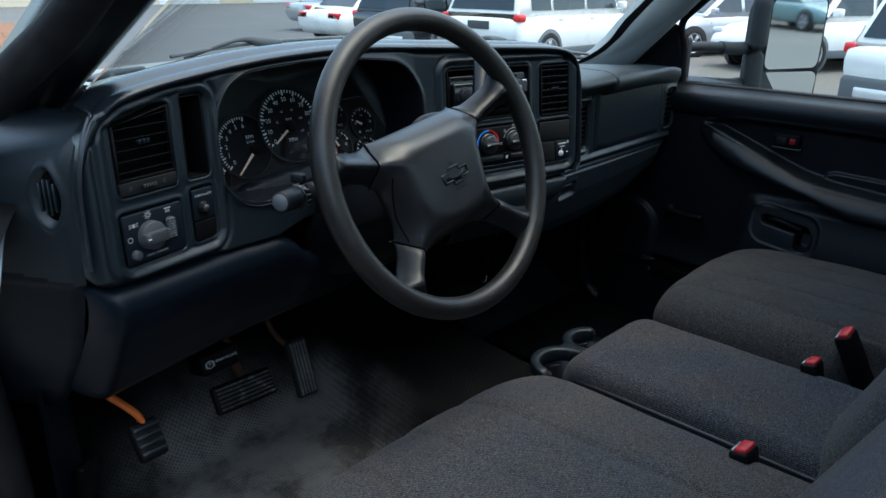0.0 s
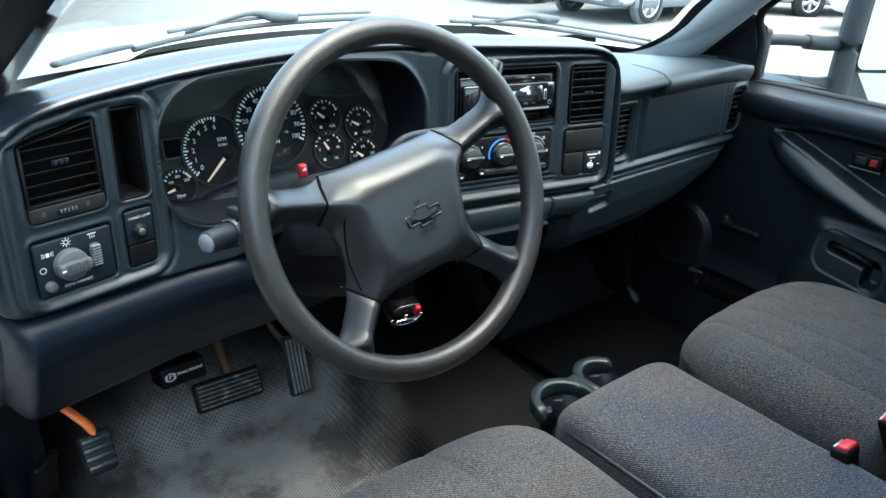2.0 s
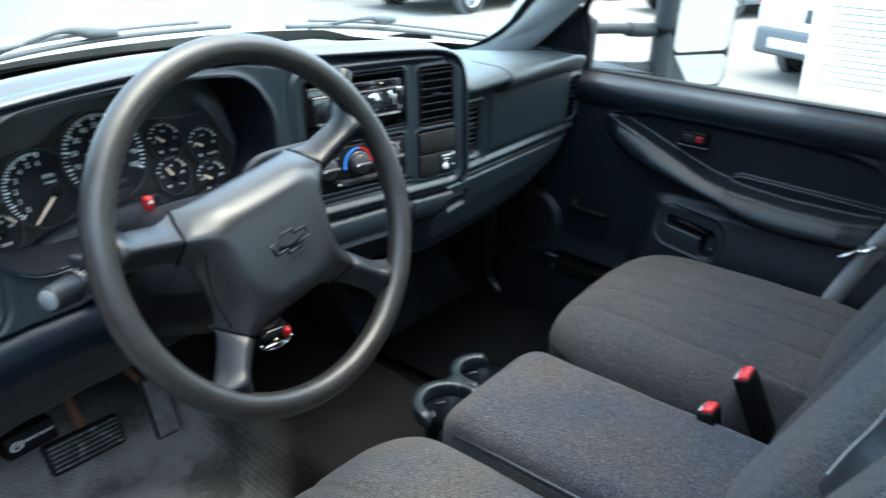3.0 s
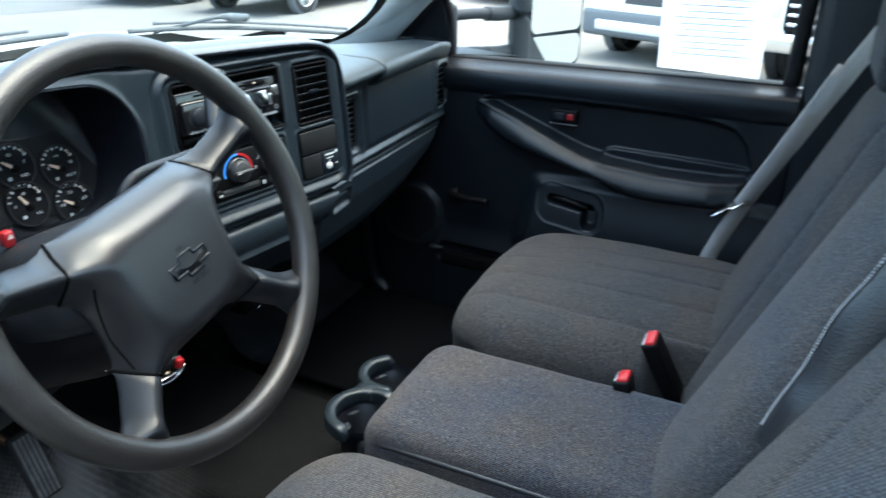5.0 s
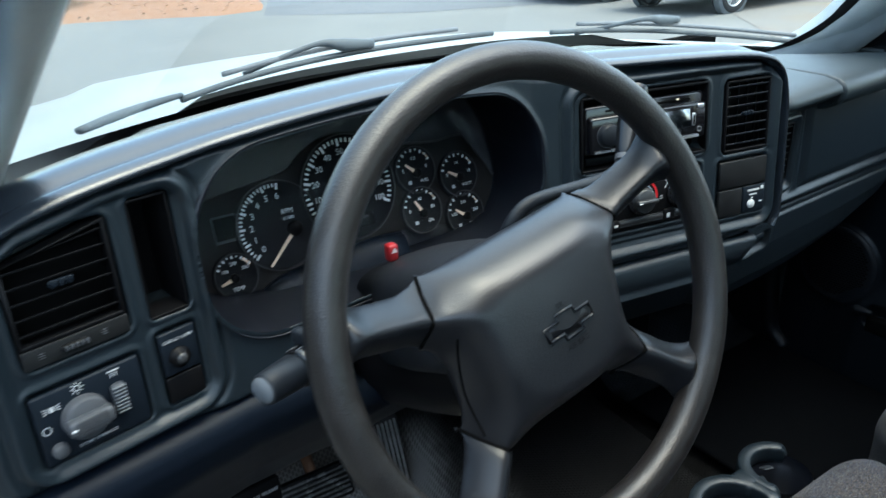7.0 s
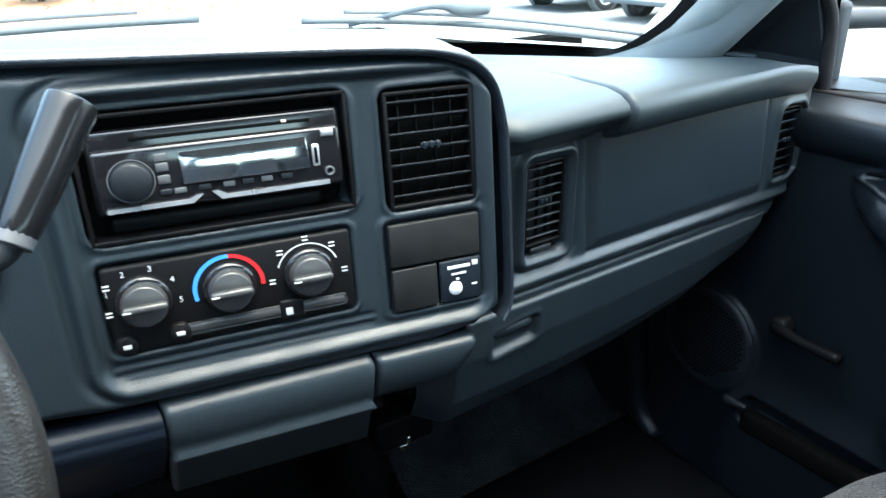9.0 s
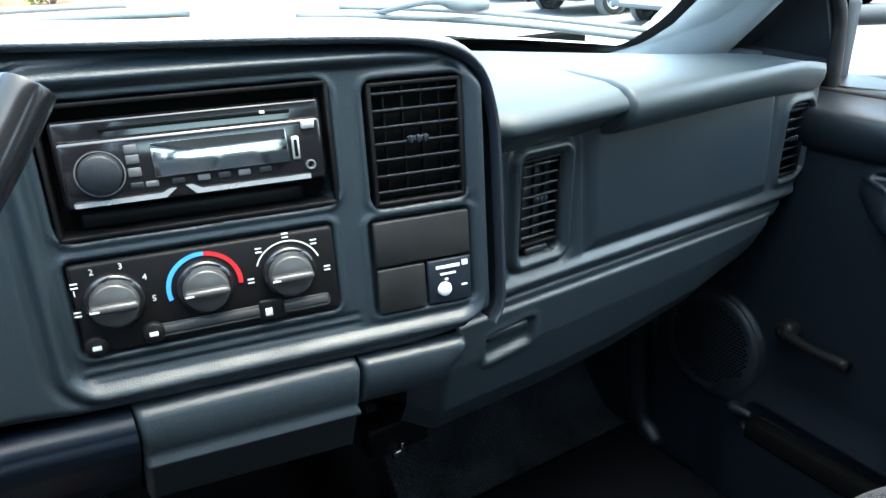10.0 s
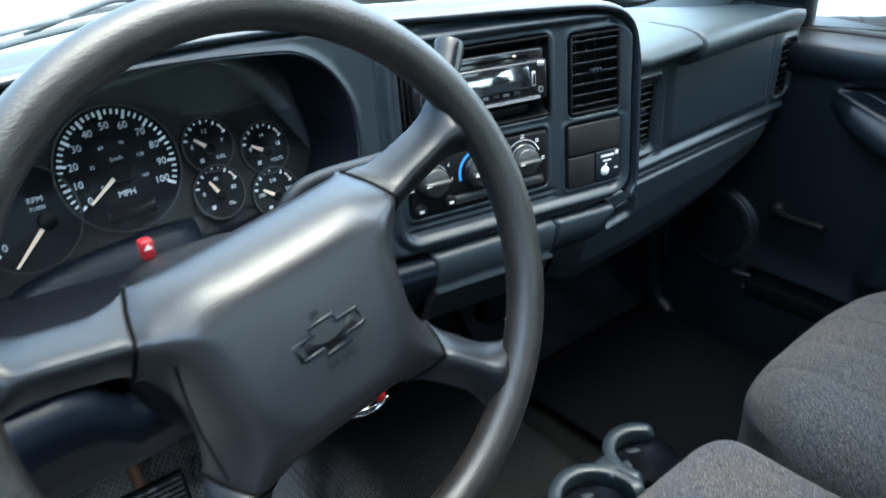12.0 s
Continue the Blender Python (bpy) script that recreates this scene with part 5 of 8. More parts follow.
# ---------------------------------------------------------------- radio and heater
def car_radio():
    t = thing("car_radio", (0.057, 0.79, 1.40), "aftermarket black and silver car stereo with a bright mirrored display", "radio")
    F = FC
    part("cage", F.box(-0.036, 0.148, 1.3945, 1.484, -0.027, -0.024, 0.002), M_VOID, t, "black recess round the stereo")
    for x0, x1, z0, z1 in ((-0.0355, -0.0325, 1.396, 1.4825), (0.1445, 0.1475, 1.396, 1.4825), (-0.0355, 0.1475, 1.395, 1.398), (-0.0355, 0.1475, 1.4805, 1.4835)):
        part("cage_wall", F.box(x0, x1, z0, z1, -0.026, -0.0018, 0.0008), M_BLACK, t)
    part("body", F.box(-0.028, 0.142, 1.414, 1.472, -0.024, -0.006, 0.003), M_GLOSS, t)
    fp = part("faceplate", F.box(-0.0255, 0.139, 1.4165, 1.4600, -0.006, 0.003, 0.003), M_GLOSS, t, "gloss black detachable face")
    FD = Face(0.07, FC.y(0.07, 1.444) - 0.0032, 1.444, -0.19, 0.20)
    part("display", FD.box(0.028, 0.114, 1.4325, 1.4545, 0.0, 0.0012, 0.0005), M_FACE, fp, "mirror-like silver display")
    part("volume_knob", F.turned(-0.003, 1.4385, [(0, 0.010), (0.0115, 0.0105), (0.0130, 0.009), (0.0135, 0.0), (0.0135, -0.002)], 36), M_DARK, fp, "round black volume knob")
    part("knob_ring", F.arc(-0.003, 1.4385, 0.0140, 0.0150, 0, 360, 0.0036, 36), M_KNOB, fp)
    part("trim_bar", F.flat([(-0.021, 1.4182), (0.033, 1.4182), (0.040, 1.4235), (0.036, 1.4235), (0.031, 1.4212), (-0.021, 1.4212)], 0.003, 0.0045), M_SILVER, fp, "silver trim bar")
    part("trim_bar", F.flat([(0.052, 1.4182), (0.128, 1.4182), (0.128, 1.4212), (0.056, 1.4212), (0.050, 1.4245), (0.046, 1.4245)], 0.003, 0.0045), M_SILVER, fp, "silver trim bar")
    for i, x in enumerate((0.017, 0.026, 0.042, 0.058, 0.071, 0.084, 0.098)):
        part("button", F.box(x - 0.004, x + 0.004, 1.4262, 1.4302, 0.003, 0.0042, 0.0008), M_KNOB if i % 2 else M_DARK, fp)
    for z in (1.437, 1.4455, 1.452):
        part("button", F.box(0.013, 0.021, z - 0.003, z + 0.003, 0.003, 0.0042, 0.0008), M_KNOB, fp)
    part("usb_flap", F.box(0.1175, 0.1225, 1.4325, 1.4485, 0.003, 0.0045, 0.001), M_SILVER, fp)
    part("usb_slot", F.box(0.1188, 0.1212, 1.4345, 1.4465, 0.0042, 0.0050, 0.0004), M_VOID, fp)
    part("button", F.box(0.125, 0.134, 1.4530, 1.4585, 0.003, 0.0045, 0.001), M_SILVER, fp)
    part("aux_socket", F.turned(0.1290, 1.4275, [(0, 0.003), (0.0022, 0.003), (0.0022, 0.0042), (0.0036, 0.0042), (0.0036, 0.003)], 18), M_KNOB, fp)
    part("disc_slot", F.box(0.0, 0.12, 1.4635, 1.4660, -0.006, -0.0045, 0.0006), M_VOID, t)
    part("status_light", F.box(0.100, 0.1035, 1.4648, 1.4668, -0.006, -0.004, 0.0005), M_NEEDLE, t, "small orange lamp")
    part("tray_lip", F.box(-0.022, 0.125, 1.3985, 1.4105, -0.024, -0.014, 0.003), M_BLACK, t, "black pocket under the stereo")


car_radio()


def climate_control():
    t = thing("climate_control", (0.05, 0.79, 1.312), "black heater control panel with three round dials", "heater controls")
    F = FC
    part("panel", F.box(-0.0355, 0.1395, 1.3135, 1.3795, -0.007, -0.0005, 0.003), M_BLACK, t)
    part("slider_rail", F.box(0.012, 0.132, 1.3195, 1.3285, -0.001, 0.002, 0.003), M_HEATER, t)
    for x, z in ((-0.011, 1.3515), (0.047, 1.3505), (0.105, 1.3505)):
        d = part("dial", F.turned(x, z, [(0, 0.0125), (0.0138, 0.0122), (0.0152, 0.0108), (0.0160, 0.002)], 40), M_HEATER, t, "dark grey rotary dial")
        part("collar", F.turned(x, z, [(0.0158, 0.0045), (0.0185, 0.0040), (0.0196, 0.0015), (0.0200, -0.001)], 40), M_GLOSS, d, "gloss black ring")
        part("grip", F.box(x - 0.0150, x + 0.0150, z - 0.0030, z + 0.0030, 0.010, 0.0175, 0.0024), M_HEATER, d)
        part("pointer", F.box(x - 0.0146, x - 0.0090, z - 0.0006, z + 0.0006, 0.017, 0.0179, 0.0003), M_WHITE, d)
    part("cold_arc", F.arc(0.047, 1.3505, 0.0225, 0.0255, 85, 195, 0.0002), M_BLUE, t, "blue cold scale")
    part("hot_arc", F.arc(0.047, 1.3505, 0.0225, 0.0255, -5, 85, 0.0002), M_RED, t, "red hot scale")
    part("mode_arc", F.arc(0.105, 1.3505, 0.0228, 0.0238, 20, 160, 0.0002), M_WHITE, t, "white mode scale")
    words = [(str(k), -0.011 + 0.0245 * math.cos(radians(a)), 1.3515 + 0.0245 * math.sin(radians(a)), 0.006) for k, a in ((1, 158), (2, 115), (3, 72), (4, 32), (5, -8))]
    part("numerals", F.letters(words, 1.0, 0.0003), M_WHITE, t)
    for x, z in [(0.105 + 0.0275 * math.cos(radians(a)), 1.3505 + 0.0275 * math.sin(radians(a))) for a in (-5, 45, 90, 135, 185)] + [(-0.0365 + 0.002, 1.346), (-0.033, 1.366)]:
        for dz in (-0.0014, 0.0014):
            b = F.flat([(x - 0.0022, z + dz - 0.0005), (x + 0.0022, z + dz - 0.0005), (x + 0.0022, z + dz + 0.0005), (x - 0.0022, z + dz + 0.0005)], 0.0, 0.0004)
            part("symbol", b, M_WHITE, t)
    for x, z in ((-0.0275, 1.321), (0.0085, 1.3235)):
        k = part("button", F.turned(x, z, [(0, 0.004), (0.0065, 0.004), (0.0075, 0.003), (0.008, -0.002)], 24), M_BLACK, t, "round black button")
        part("symbol", F.box(x - 0.0028, x + 0.0028, z - 0.0016, z + 0.0016, 0.0038, 0.0044, 0.0003), M_WHITE, k)
    k = part("button", F.box(0.080, 0.098, 1.316, 1.3325, -0.001, 0.0035, 0.002), M_BLACK, t)
    part("symbol", F.box(0.084, 0.089, 1.3205, 1.3265, 0.0033, 0.0039, 0.0003), M_WHITE, k)


climate_control()


def airbag_switch():
    t = thing("airbag_switch", (0.23, 0.765, 1.30), "dark passenger airbag key switch panel with white print", "switch")
    F = FC
    part("panel", F.box(0.2105, 0.247, 1.3005, 1.3375, -0.005, 0.0, 0.0015), M_PANEL, t)
    bars = None
    for x, z, w, h in ((0.227, 1.3312, 0.020, 0.0028), (0.2415, 1.3325, 0.005, 0.0045), (0.227, 1.3252, 0.013, 0.0018), (0.2255, 1.3205, 0.003, 0.002), (0.2405, 1.3135, 0.005, 0.0016)):
        b = F.box(x - w / 2, x + w / 2, z - h / 2, z + h / 2, 0.0, 0.0006, 0.0002)
        bars = b if bars is None else join(bars, b)
    part("print", bars, M_WHITE, t)
    part("key_slot", F.turned(0.2235, 1.3125, [(0, 0.003), (0.0045, 0.003), (0.0055, 0.002), (0.006, 0.0)], 24), M_WHITE, t, "white key slot")


airbag_switch()

# ---------------------------------------------------------------- steering wheel and column
WC, WN = Vector((-0.288, 0.596, 1.406)), Vector((0, -0.94, 0.342)).normalized()
WR0, WU0 = Vector((1, 0, 0)), WN.cross(Vector((1, 0, 0)))
TURNED = radians(10)
WR = math.cos(TURNED) * WR0 + math.sin(TURNED) * WU0
WU = -math.sin(TURNED) * WR0 + math.cos(TURNED) * WU0


def on_wheel(x, y, o=0.0):
    return WC + WR * x + WU * y + WN * o


WM = Matrix((WR, WU, WN)).transposed().to_4x4()
WM.translation = WC
ARMS = [(19, 0.060, 0.023, 0.0185, 0.099), (161, 0.060, 0.023, 0.0185, 0.101), (-48, 0.060, 0.023, 0.019, 0.117), (226, 0.060, 0.025, 0.020, 0.115)]


def smin(a, b, k):
    h = np.clip(0.5 + 0.5 * (b - a) / k, 0, 1)
    return b * (1 - h) + a * h - k * h * (1 - h)


def wheel_d(x, y):
    d = np.where(x > 0, x - (0.087 + 0.14 * y), -x - (0.091 + 0.04 * y))
    for e in (y - 0.062, -0.094 - y):
        d = -smin(-d, -e, 0.032)
    for a, r0, w0, w1, _ in ARMS:
        c, s = math.cos(radians(a)), math.sin(radians(a))
        p, q = x * c + y * s, -x * s + y * c
        q = q + 0.06 * np.clip(p - 0.1, 0, None) ** 1.5 * (1 if s > 0 else -1) * (1 if c > 0 else -1)
        t = np.clip((p - 0.03) / 0.15, 0, 1)
        w = w0 + (w1 - w0) * t + 0.014 * np.clip((p - 0.150) / 0.03, 0, 1) ** 2
        arm = np.maximum(np.abs(q) - w - 0.0015, p - 0.183)
        arm = np.maximum(arm, 0.02 - p)
        d = smin(d, arm, 0.022)
    return d


def wheel_pieces():
    h = 0.0016
    g = np.arange(-0.192, 0.1921, h)
    X, Y = np.meshgrid(g, g, indexing="ij")
    D = wheel_d(X, Y)
    e = 1e-4
    gx, gy = (wheel_d(X + e, Y) - wheel_d(X - e, Y)) / (2 * e), (wheel_d(X, Y + e) - wheel_d(X, Y - e)) / (2 * e)
    near = (D > -0.6 * h) & (D < 1.6 * h)
    g2 = np.maximum(gx**2 + gy**2, 0.25)
    XX, YY = np.where(near, X - D * gx / g2, X), np.where(near, Y - D * gy / g2, Y)
    for _ in range(2):
        left = np.where(near, wheel_d(XX, YY), 0)
        XX, YY = XX - left * gx / g2, YY - left * gy / g2
    inside = D < 1.42 * h
    cell = inside[:-1, :-1] & inside[1:, :-1] & inside[1:, 1:] & inside[:-1, 1:]
    cell &= np.minimum.reduce([D[:-1, :-1], D[1:, :-1], D[1:, 1:], D[:-1, 1:]]) <= -0.6 * h
    DD = np.where(near, 0, D)
    R = np.hypot(XX, YY)
    t = np.clip(-DD / 0.036, 0, 1)
    dome = 0.040 * (1 - (1 - t) ** 2.1)
    base = np.interp(R, [0, 0.07, 0.11, 0.15, 0.185], [-0.024, -0.027, -0.037, -0.027, -0.012])
    seam = np.zeros_like(R)
    rc = np.zeros((len(g) - 1, len(g) - 1), int)
    for k, (a, _, _, _, s0) in enumerate(ARMS):
        c, s = math.cos(radians(a)), math.sin(radians(a))
        p, q = XX * c + YY * s, -XX * s + YY * c
        s1 = s0 - 6 * q**2
        m = (np.abs(q) < 0.045) & (p > 0.06)
        off = np.where(m & (np.abs(p - s1) < 0.8 * h) & ~near, p - s1, 0)
        XX, YY = XX - off * c, YY - off * s
        p, q = XX * c + YY * s, -XX * s + YY * c
        s1 = s0 - 6 * q**2
        seam += np.where(m, np.exp(-(((p - s1) / 0.0022) ** 2)), 0)
        cp = (p[:-1, :-1] + p[1:, :-1] + p[1:, 1:] + p[:-1, 1:]) / 4 - (s1[:-1, :-1] + s1[1:, :-1] + s1[1:, 1:] + s1[:-1, 1:]) / 4
        rc = np.where(m[:-1, :-1] & (cp > 0), k + 1, rc)
    # a flat face on the cover with a faint raised border
    dsq = rr(XX, YY, -0.062, 0.062, -0.062, 0.047, 0.022)
    front = base + dome - 0.0045 * seam - 0.0016 * step(0.014, -0.010, dsq)
    back = np.interp(R, [0, 0.08, 0.12, 0.185], [-0.062, -0.052, -0.030, -0.016]) * np.clip(-DD / 0.012, 0, 1) ** 0.6 + base * (1 - np.clip(-DD / 0.012, 0, 1) ** 0.6)
    back = np.minimum(back, front)
    P = np.array([[*WR], [*WU], [*WN]])
    out = []
    for k in range(5):
        m = cell & (rc == k)
        bm = bmesh.new()
        for O, flip in ((front, False), (back, True)):
            V = np.stack([XX, YY, O], -1) @ P + np.array(WC)
            data = sheet(V, m, flip)
            bm.from_mesh(data)
            bpy.data.meshes.remove(data)
        bmesh.ops.remove_doubles(bm, verts=bm.verts, dist=2e-5)
        inner = [v for v in bm.verts if not v.is_boundary]
        for _ in range(26):
            bmesh.ops.smooth_vert(bm, verts=inner, factor=0.5, use_axis_x=True, use_axis_y=True, use_axis_z=True)
        seam_line = []
        if k:
            a = radians(ARMS[k - 1][0])
            best = {}
            for v in bm.verts:
                if v.is_boundary:
                    w = WM.inverted() @ v.co
                    key = round((-w.x * math.sin(a) + w.y * math.cos(a)) / 0.002)
                    if key not in best or best[key][0] < w.z:
                        best[key] = (w.z, v.co.copy())
            seam_line = [best[i][1] for i in sorted(best)][1:-1]
        out.append((bm, seam_line))
    return out


def steering_wheel():
    t = thing("steering_wheel", tuple(WC), "dark grey four-spoke steering wheel, worn rim, turned slightly", "steering wheel")
    n, k = 120, 20
    bm = bmesh.new()
    rows = []
    for i in range(n):
        a = 2 * math.pi * i / n
        ring = []
        for j in range(k):
            b = 2 * math.pi * j / k
            r = 0.0143
            # finger waves on the inner side of the upper half
            if math.sin(a) > 0.1:
                r -= 0.0003 * max(0, -math.cos(b)) * (0.5 + 0.5 * math.cos(a * 44))
            ring.append(bm.verts.new(on_wheel((0.1835 + r * math.cos(b)) * math.cos(a), (0.1835 + r * math.cos(b)) * math.sin(a), 1.05 * r * math.sin(b))))
        rows.append(ring)
    for i in range(n):
        for j in range(k):
            bm.faces.new((rows[i][j], rows[(i + 1) % n][j], rows[(i + 1) % n][(j + 1) % k], rows[i][(j + 1) % k]))
    part("rim", smooth(bm), M_WHEEL, t, "worn dark grey rim")
    cover, *spokes = wheel_pieces()
    tree = BVHTree.FromBMesh(cover[0])
    flank = []
    for i in range(15):
        y = 0.012 - 0.0058 * i
        start = on_wheel(-(0.0835 - 0.05 * y), y, 0.1)
        there = tree.ray_cast(start, -WN)[0]
        if there:
            flank.append(there)
    c = part("airbag_cover", cover[0], M_PADC, t, "dark blue-grey vinyl airbag cover")
    part("seam", pipe(flank, 0.0010, seg=8), M_VOID, c, "dark joint along the flank")
    for s, line in spokes:
        sp = part("spoke", s, M_SPOKE, t)
        if len(line) > 4:
            part("seam", pipe(line[::2], 0.0015, seg=8), M_VOID, sp, "dark joint")
    # raised emblem outline: a slanted cross of plain bars
    ring = [(-0.0205, -0.0050), (-0.0075, -0.0050), (-0.0062, -0.0098), (0.0105, -0.0098), (0.0092, -0.0050), (0.0222, -0.0050), (0.0205, 0.0050), (0.0075, 0.0050), (0.0062, 0.0098), (-0.0105, 0.0098), (-0.0092, 0.0050), (-0.0222, 0.0050)]
    o = 0.0138
    pts = [on_wheel(1.10 * x, 1.10 * y - 0.017, o) for x, y in ring]
    part("emblem", pipe(pts + pts[:1], 0.0015, seg=6, per=1), M_SPOKE, c, "moulded emblem outline")
    part("emblem_face", loft([[on_wheel(0.90 * x, 0.84 * y - 0.017, q) for x, y in ring] for q in (o - 0.003, o - 0.0003)]), M_PADC, c)
    part("lettering", lettering([("AIR BAG", 0.001, -0.0345, 0.0062)], 1.0, lambda x, y: on_wheel(x, y, o + 0.0014)), M_BLACK, c)
    part("warning_mark", lettering([("SIR", -0.004, -0.0005, 0.0058)], 1.0, lambda x, y: on_wheel(x, y, o + 0.0012)), M_BLACK, c)
    return t


steering_wheel()


def column_at(x, y, s):
    """A place on the steering column: right, up, and how far towards the dash."""
    return WC + WR0 * x + WU0 * y - WN * s


def steering_column():
    t = thing("steering_column", tuple(column_at(0, 0, 0.2)), "dark blue-grey plastic steering column shroud", "steering column")
    rings = []
    for s, w, hu, hd in ((0.030, 0.040, 0.034, 0.040), (0.05, 0.055, 0.040, 0.050), (0.08, 0.062, 0.044, 0.056), (0.13, 0.064, 0.046, 0.060), (0.178, 0.062, 0.044, 0.062), (0.190, 0.050, 0.036, 0.058), (0.25, 0.046, 0.030, 0.058)):
        ring = []
        for i in range(36):
            a = 2 * math.pi * i / 36
            c, n = math.cos(a), math.sin(a)
            x = w * math.copysign(abs(c) ** 0.6, c) * (1 + 0.30 * max(0.0, -n) ** 0.5)
            y = (hu if n > 0 else hd) * math.copysign(abs(n) ** 0.6, n)
            ring.append(column_at(x, y, s))
        rings.append(ring)
    part("shroud", loft(rings), M_COLUMN, t, "dark blue-grey shroud")
    hz = part("hazard_button", box((-0.3290, 0.768, 1.387), (-0.3190, 0.779, 1.404), 0.0025), M_HAZARD, t, "red hazard warning button")
    tri = bmesh.new()
    tri.faces.new([tri.verts.new((-0.3240 + dx, 0.7672, 1.3990 + dz)) for dx, dz in ((-0.0034, -0.0022), (0.0034, -0.0022), (0.0, 0.0032))])
    part("warning_triangle", tri, M_WHITE, hz)
    # dark boot under the shroud
    part("boot", pipe([column_at(0, -0.045, 0.07), column_at(0, -0.055, 0.15), column_at(0, -0.06, 0.26)], [0.050, 0.062, 0.066], seg=20), M_BLACK, t, "black lower boot")
    return t


steering_column()


def turn_stalk():
    t = thing("turn_signal_stalk", (-0.45, 0.68, 1.375), "grey multi-function stalk with a round end cap", "stalk")
    tip, base = Vector((-0.502, 0.645, 1.389)), Vector((-0.365, 0.705, 1.378))
    d = (tip - base).normalized()
    part("lever", pipe([base, base.lerp(tip, 0.3), base.lerp(tip, 0.6)], [0.009, 0.0105, 0.012], seg=20), M_DARK, t)
    m = Matrix.Translation(tip) @ d.to_track_quat("Z", "Y").to_matrix().to_4x4()
    part("end_knob", lathe([(0.0, 0.001), (0.0108, 0.0008), (0.0117, -0.001), (0.0124, -0.012), (0.0131, -0.030), (0.0120, -0.032)], m, 32), M_DARK, t, "dark grey end knob")
    part("end_disc", lathe([(0.0, 0.0022), (0.0092, 0.0020), (0.0102, 0.0)], m, 28), M_TRIM, t, "grey end disc")
    r = part("wiper_ring", lathe([(0.0128, -0.033), (0.0146, -0.034), (0.0146, -0.044), (0.0128, -0.045)], m, 32), M_GLOSS, t)
    for i in range(14):
        a = 2 * math.pi * i / 14
        part("rib", box((-0.0007, 0.0141, -0.043), (0.0007, 0.0154, -0.035), 0.0002, 1, m @ pose(0, 0, 0, 0, 0, math.degrees(a))), M_KNOB, r)
    part("flash_tab", box((-0.012, 0.014, -0.050), (0.006, 0.026, -0.040), 0.003, 2, m), M_DARK, t)


turn_stalk()


def gear_shifter():
    t = thing("gear_shifter", (-0.21, 0.70, 1.40), "column gear lever with a dark grip and bright worn edge", "gear lever")
    d = Vector((-0.078, 0.718, 1.452))
    tip = Vector((-0.036, 0.748, 1.508))
    part("arm", pipe([(-0.246, 0.705, 1.405), (-0.241, 0.700, 1.4245), (-0.2275, 0.699, 1.4375), (-0.2044, 0.700, 1.4415), (-0.157, 0.705, 1.4390), (-0.112, 0.711, 1.4365), (-0.088, 0.715, 1.4425), d], [0.0075, 0.0070, 0.0065, 0.0062, 0.0062, 0.0065, 0.0070, 0.0075], seg=14), M_DARK, t, "dark curved lever arm")
    x = (tip - d).normalized()
    part("grip", pipe([d - 0.006 * x, d + 0.004 * x, d.lerp(tip, 0.4), tip - 0.006 * x, tip - 0.001 * x, tip], [0.0088, 0.0110, 0.0128, 0.0142, 0.0135, 0.009], seg=20), M_GRIP, t, "polished dark plastic grip")
    part("collar", pipe([d - 0.008 * x, d - 0.004 * x, d], 0.0100, seg=16), M_KNOB, t)


gear_shifter()


def key_ring():
    t = thing("key_ring", (-0.155, 0.776, 1.29), "ignition key with yellow tag, blue fob and flag keyring", "keys")
    o = Vector((-0.155, 0.776, 1.353))
    part("key", join(box(o + Vector((-0.0015, -0.006, -0.02)), o + Vector((0.0015, 0.010, 0.012)), 0.001), lathe([(0.0, -0.003), (0.010, -0.003), (0.010, 0.003), (0.0, 0.003)], pose(o.x + 0.006, o.y + 0.016, o.z + 0.012, 0, 90, 0), 20)), M_STEEL, t)
    part("ring", lathe([(0.0095, -0.0008), (0.0107, -0.0008), (0.0107, 0.0008), (0.0095, 0.0008), (0.0095, -0.0008)], pose(o.x + 0.004, o.y - 0.004, o.z - 0.024, 90, 0, 30), 28), M_STEEL, t)
    part("yellow_tag", box((-0.0017, -0.009, -0.062), (0.0017, 0.009, 0.0), 0.0015, 2, pose(o.x - 0.005, o.y - 0.004, o.z - 0.022, 6, 4, 25)), M_YELLOW, t, "yellow plastic tag")
    part("blue_fob", box((-0.005, -0.007, -0.026), (0.005, 0.007, 0.0), 0.003, 2, pose(o.x + 0.010, o.y - 0.006, o.z - 0.030, 0, -6, 40)), M_BLUE, t, "bright blue fob")
    m = pose(o.x - 0.014, o.y - 0.012, o.z - 0.070, 0, 20, 12)
    f = part("flag_tag", box((-0.021, -0.001, -0.038), (0.021, 0.001, 0.0), 0.0006, 1, m), M_WHITE, t, "flag-patterned cloth tag")
    part("canton", box((-0.0205, -0.0016, -0.020), (0.004, -0.0009, -0.0005), 0.0002, 1, m), M_FBLUE, f)
    for k in range(3):
        part("stripe", box((-0.0205, -0.0016, -0.0375 + 0.0065 * k), (0.0205, -0.0009, -0.0345 + 0.0065 * k), 0.0002, 1, m), M_SHOULD, f)
    for ix in range(4):
        for iz in range(3):
            c, s = -0.018 + 0.006 * ix, -0.0165 + 0.0062 * iz
            part("star", box((c - 0.0012, -0.0021, s - 0.0012), (c + 0.0012, -0.0015, s + 0.0012), 0.0002, 1, m), M_WHITE, f)


key_ring()


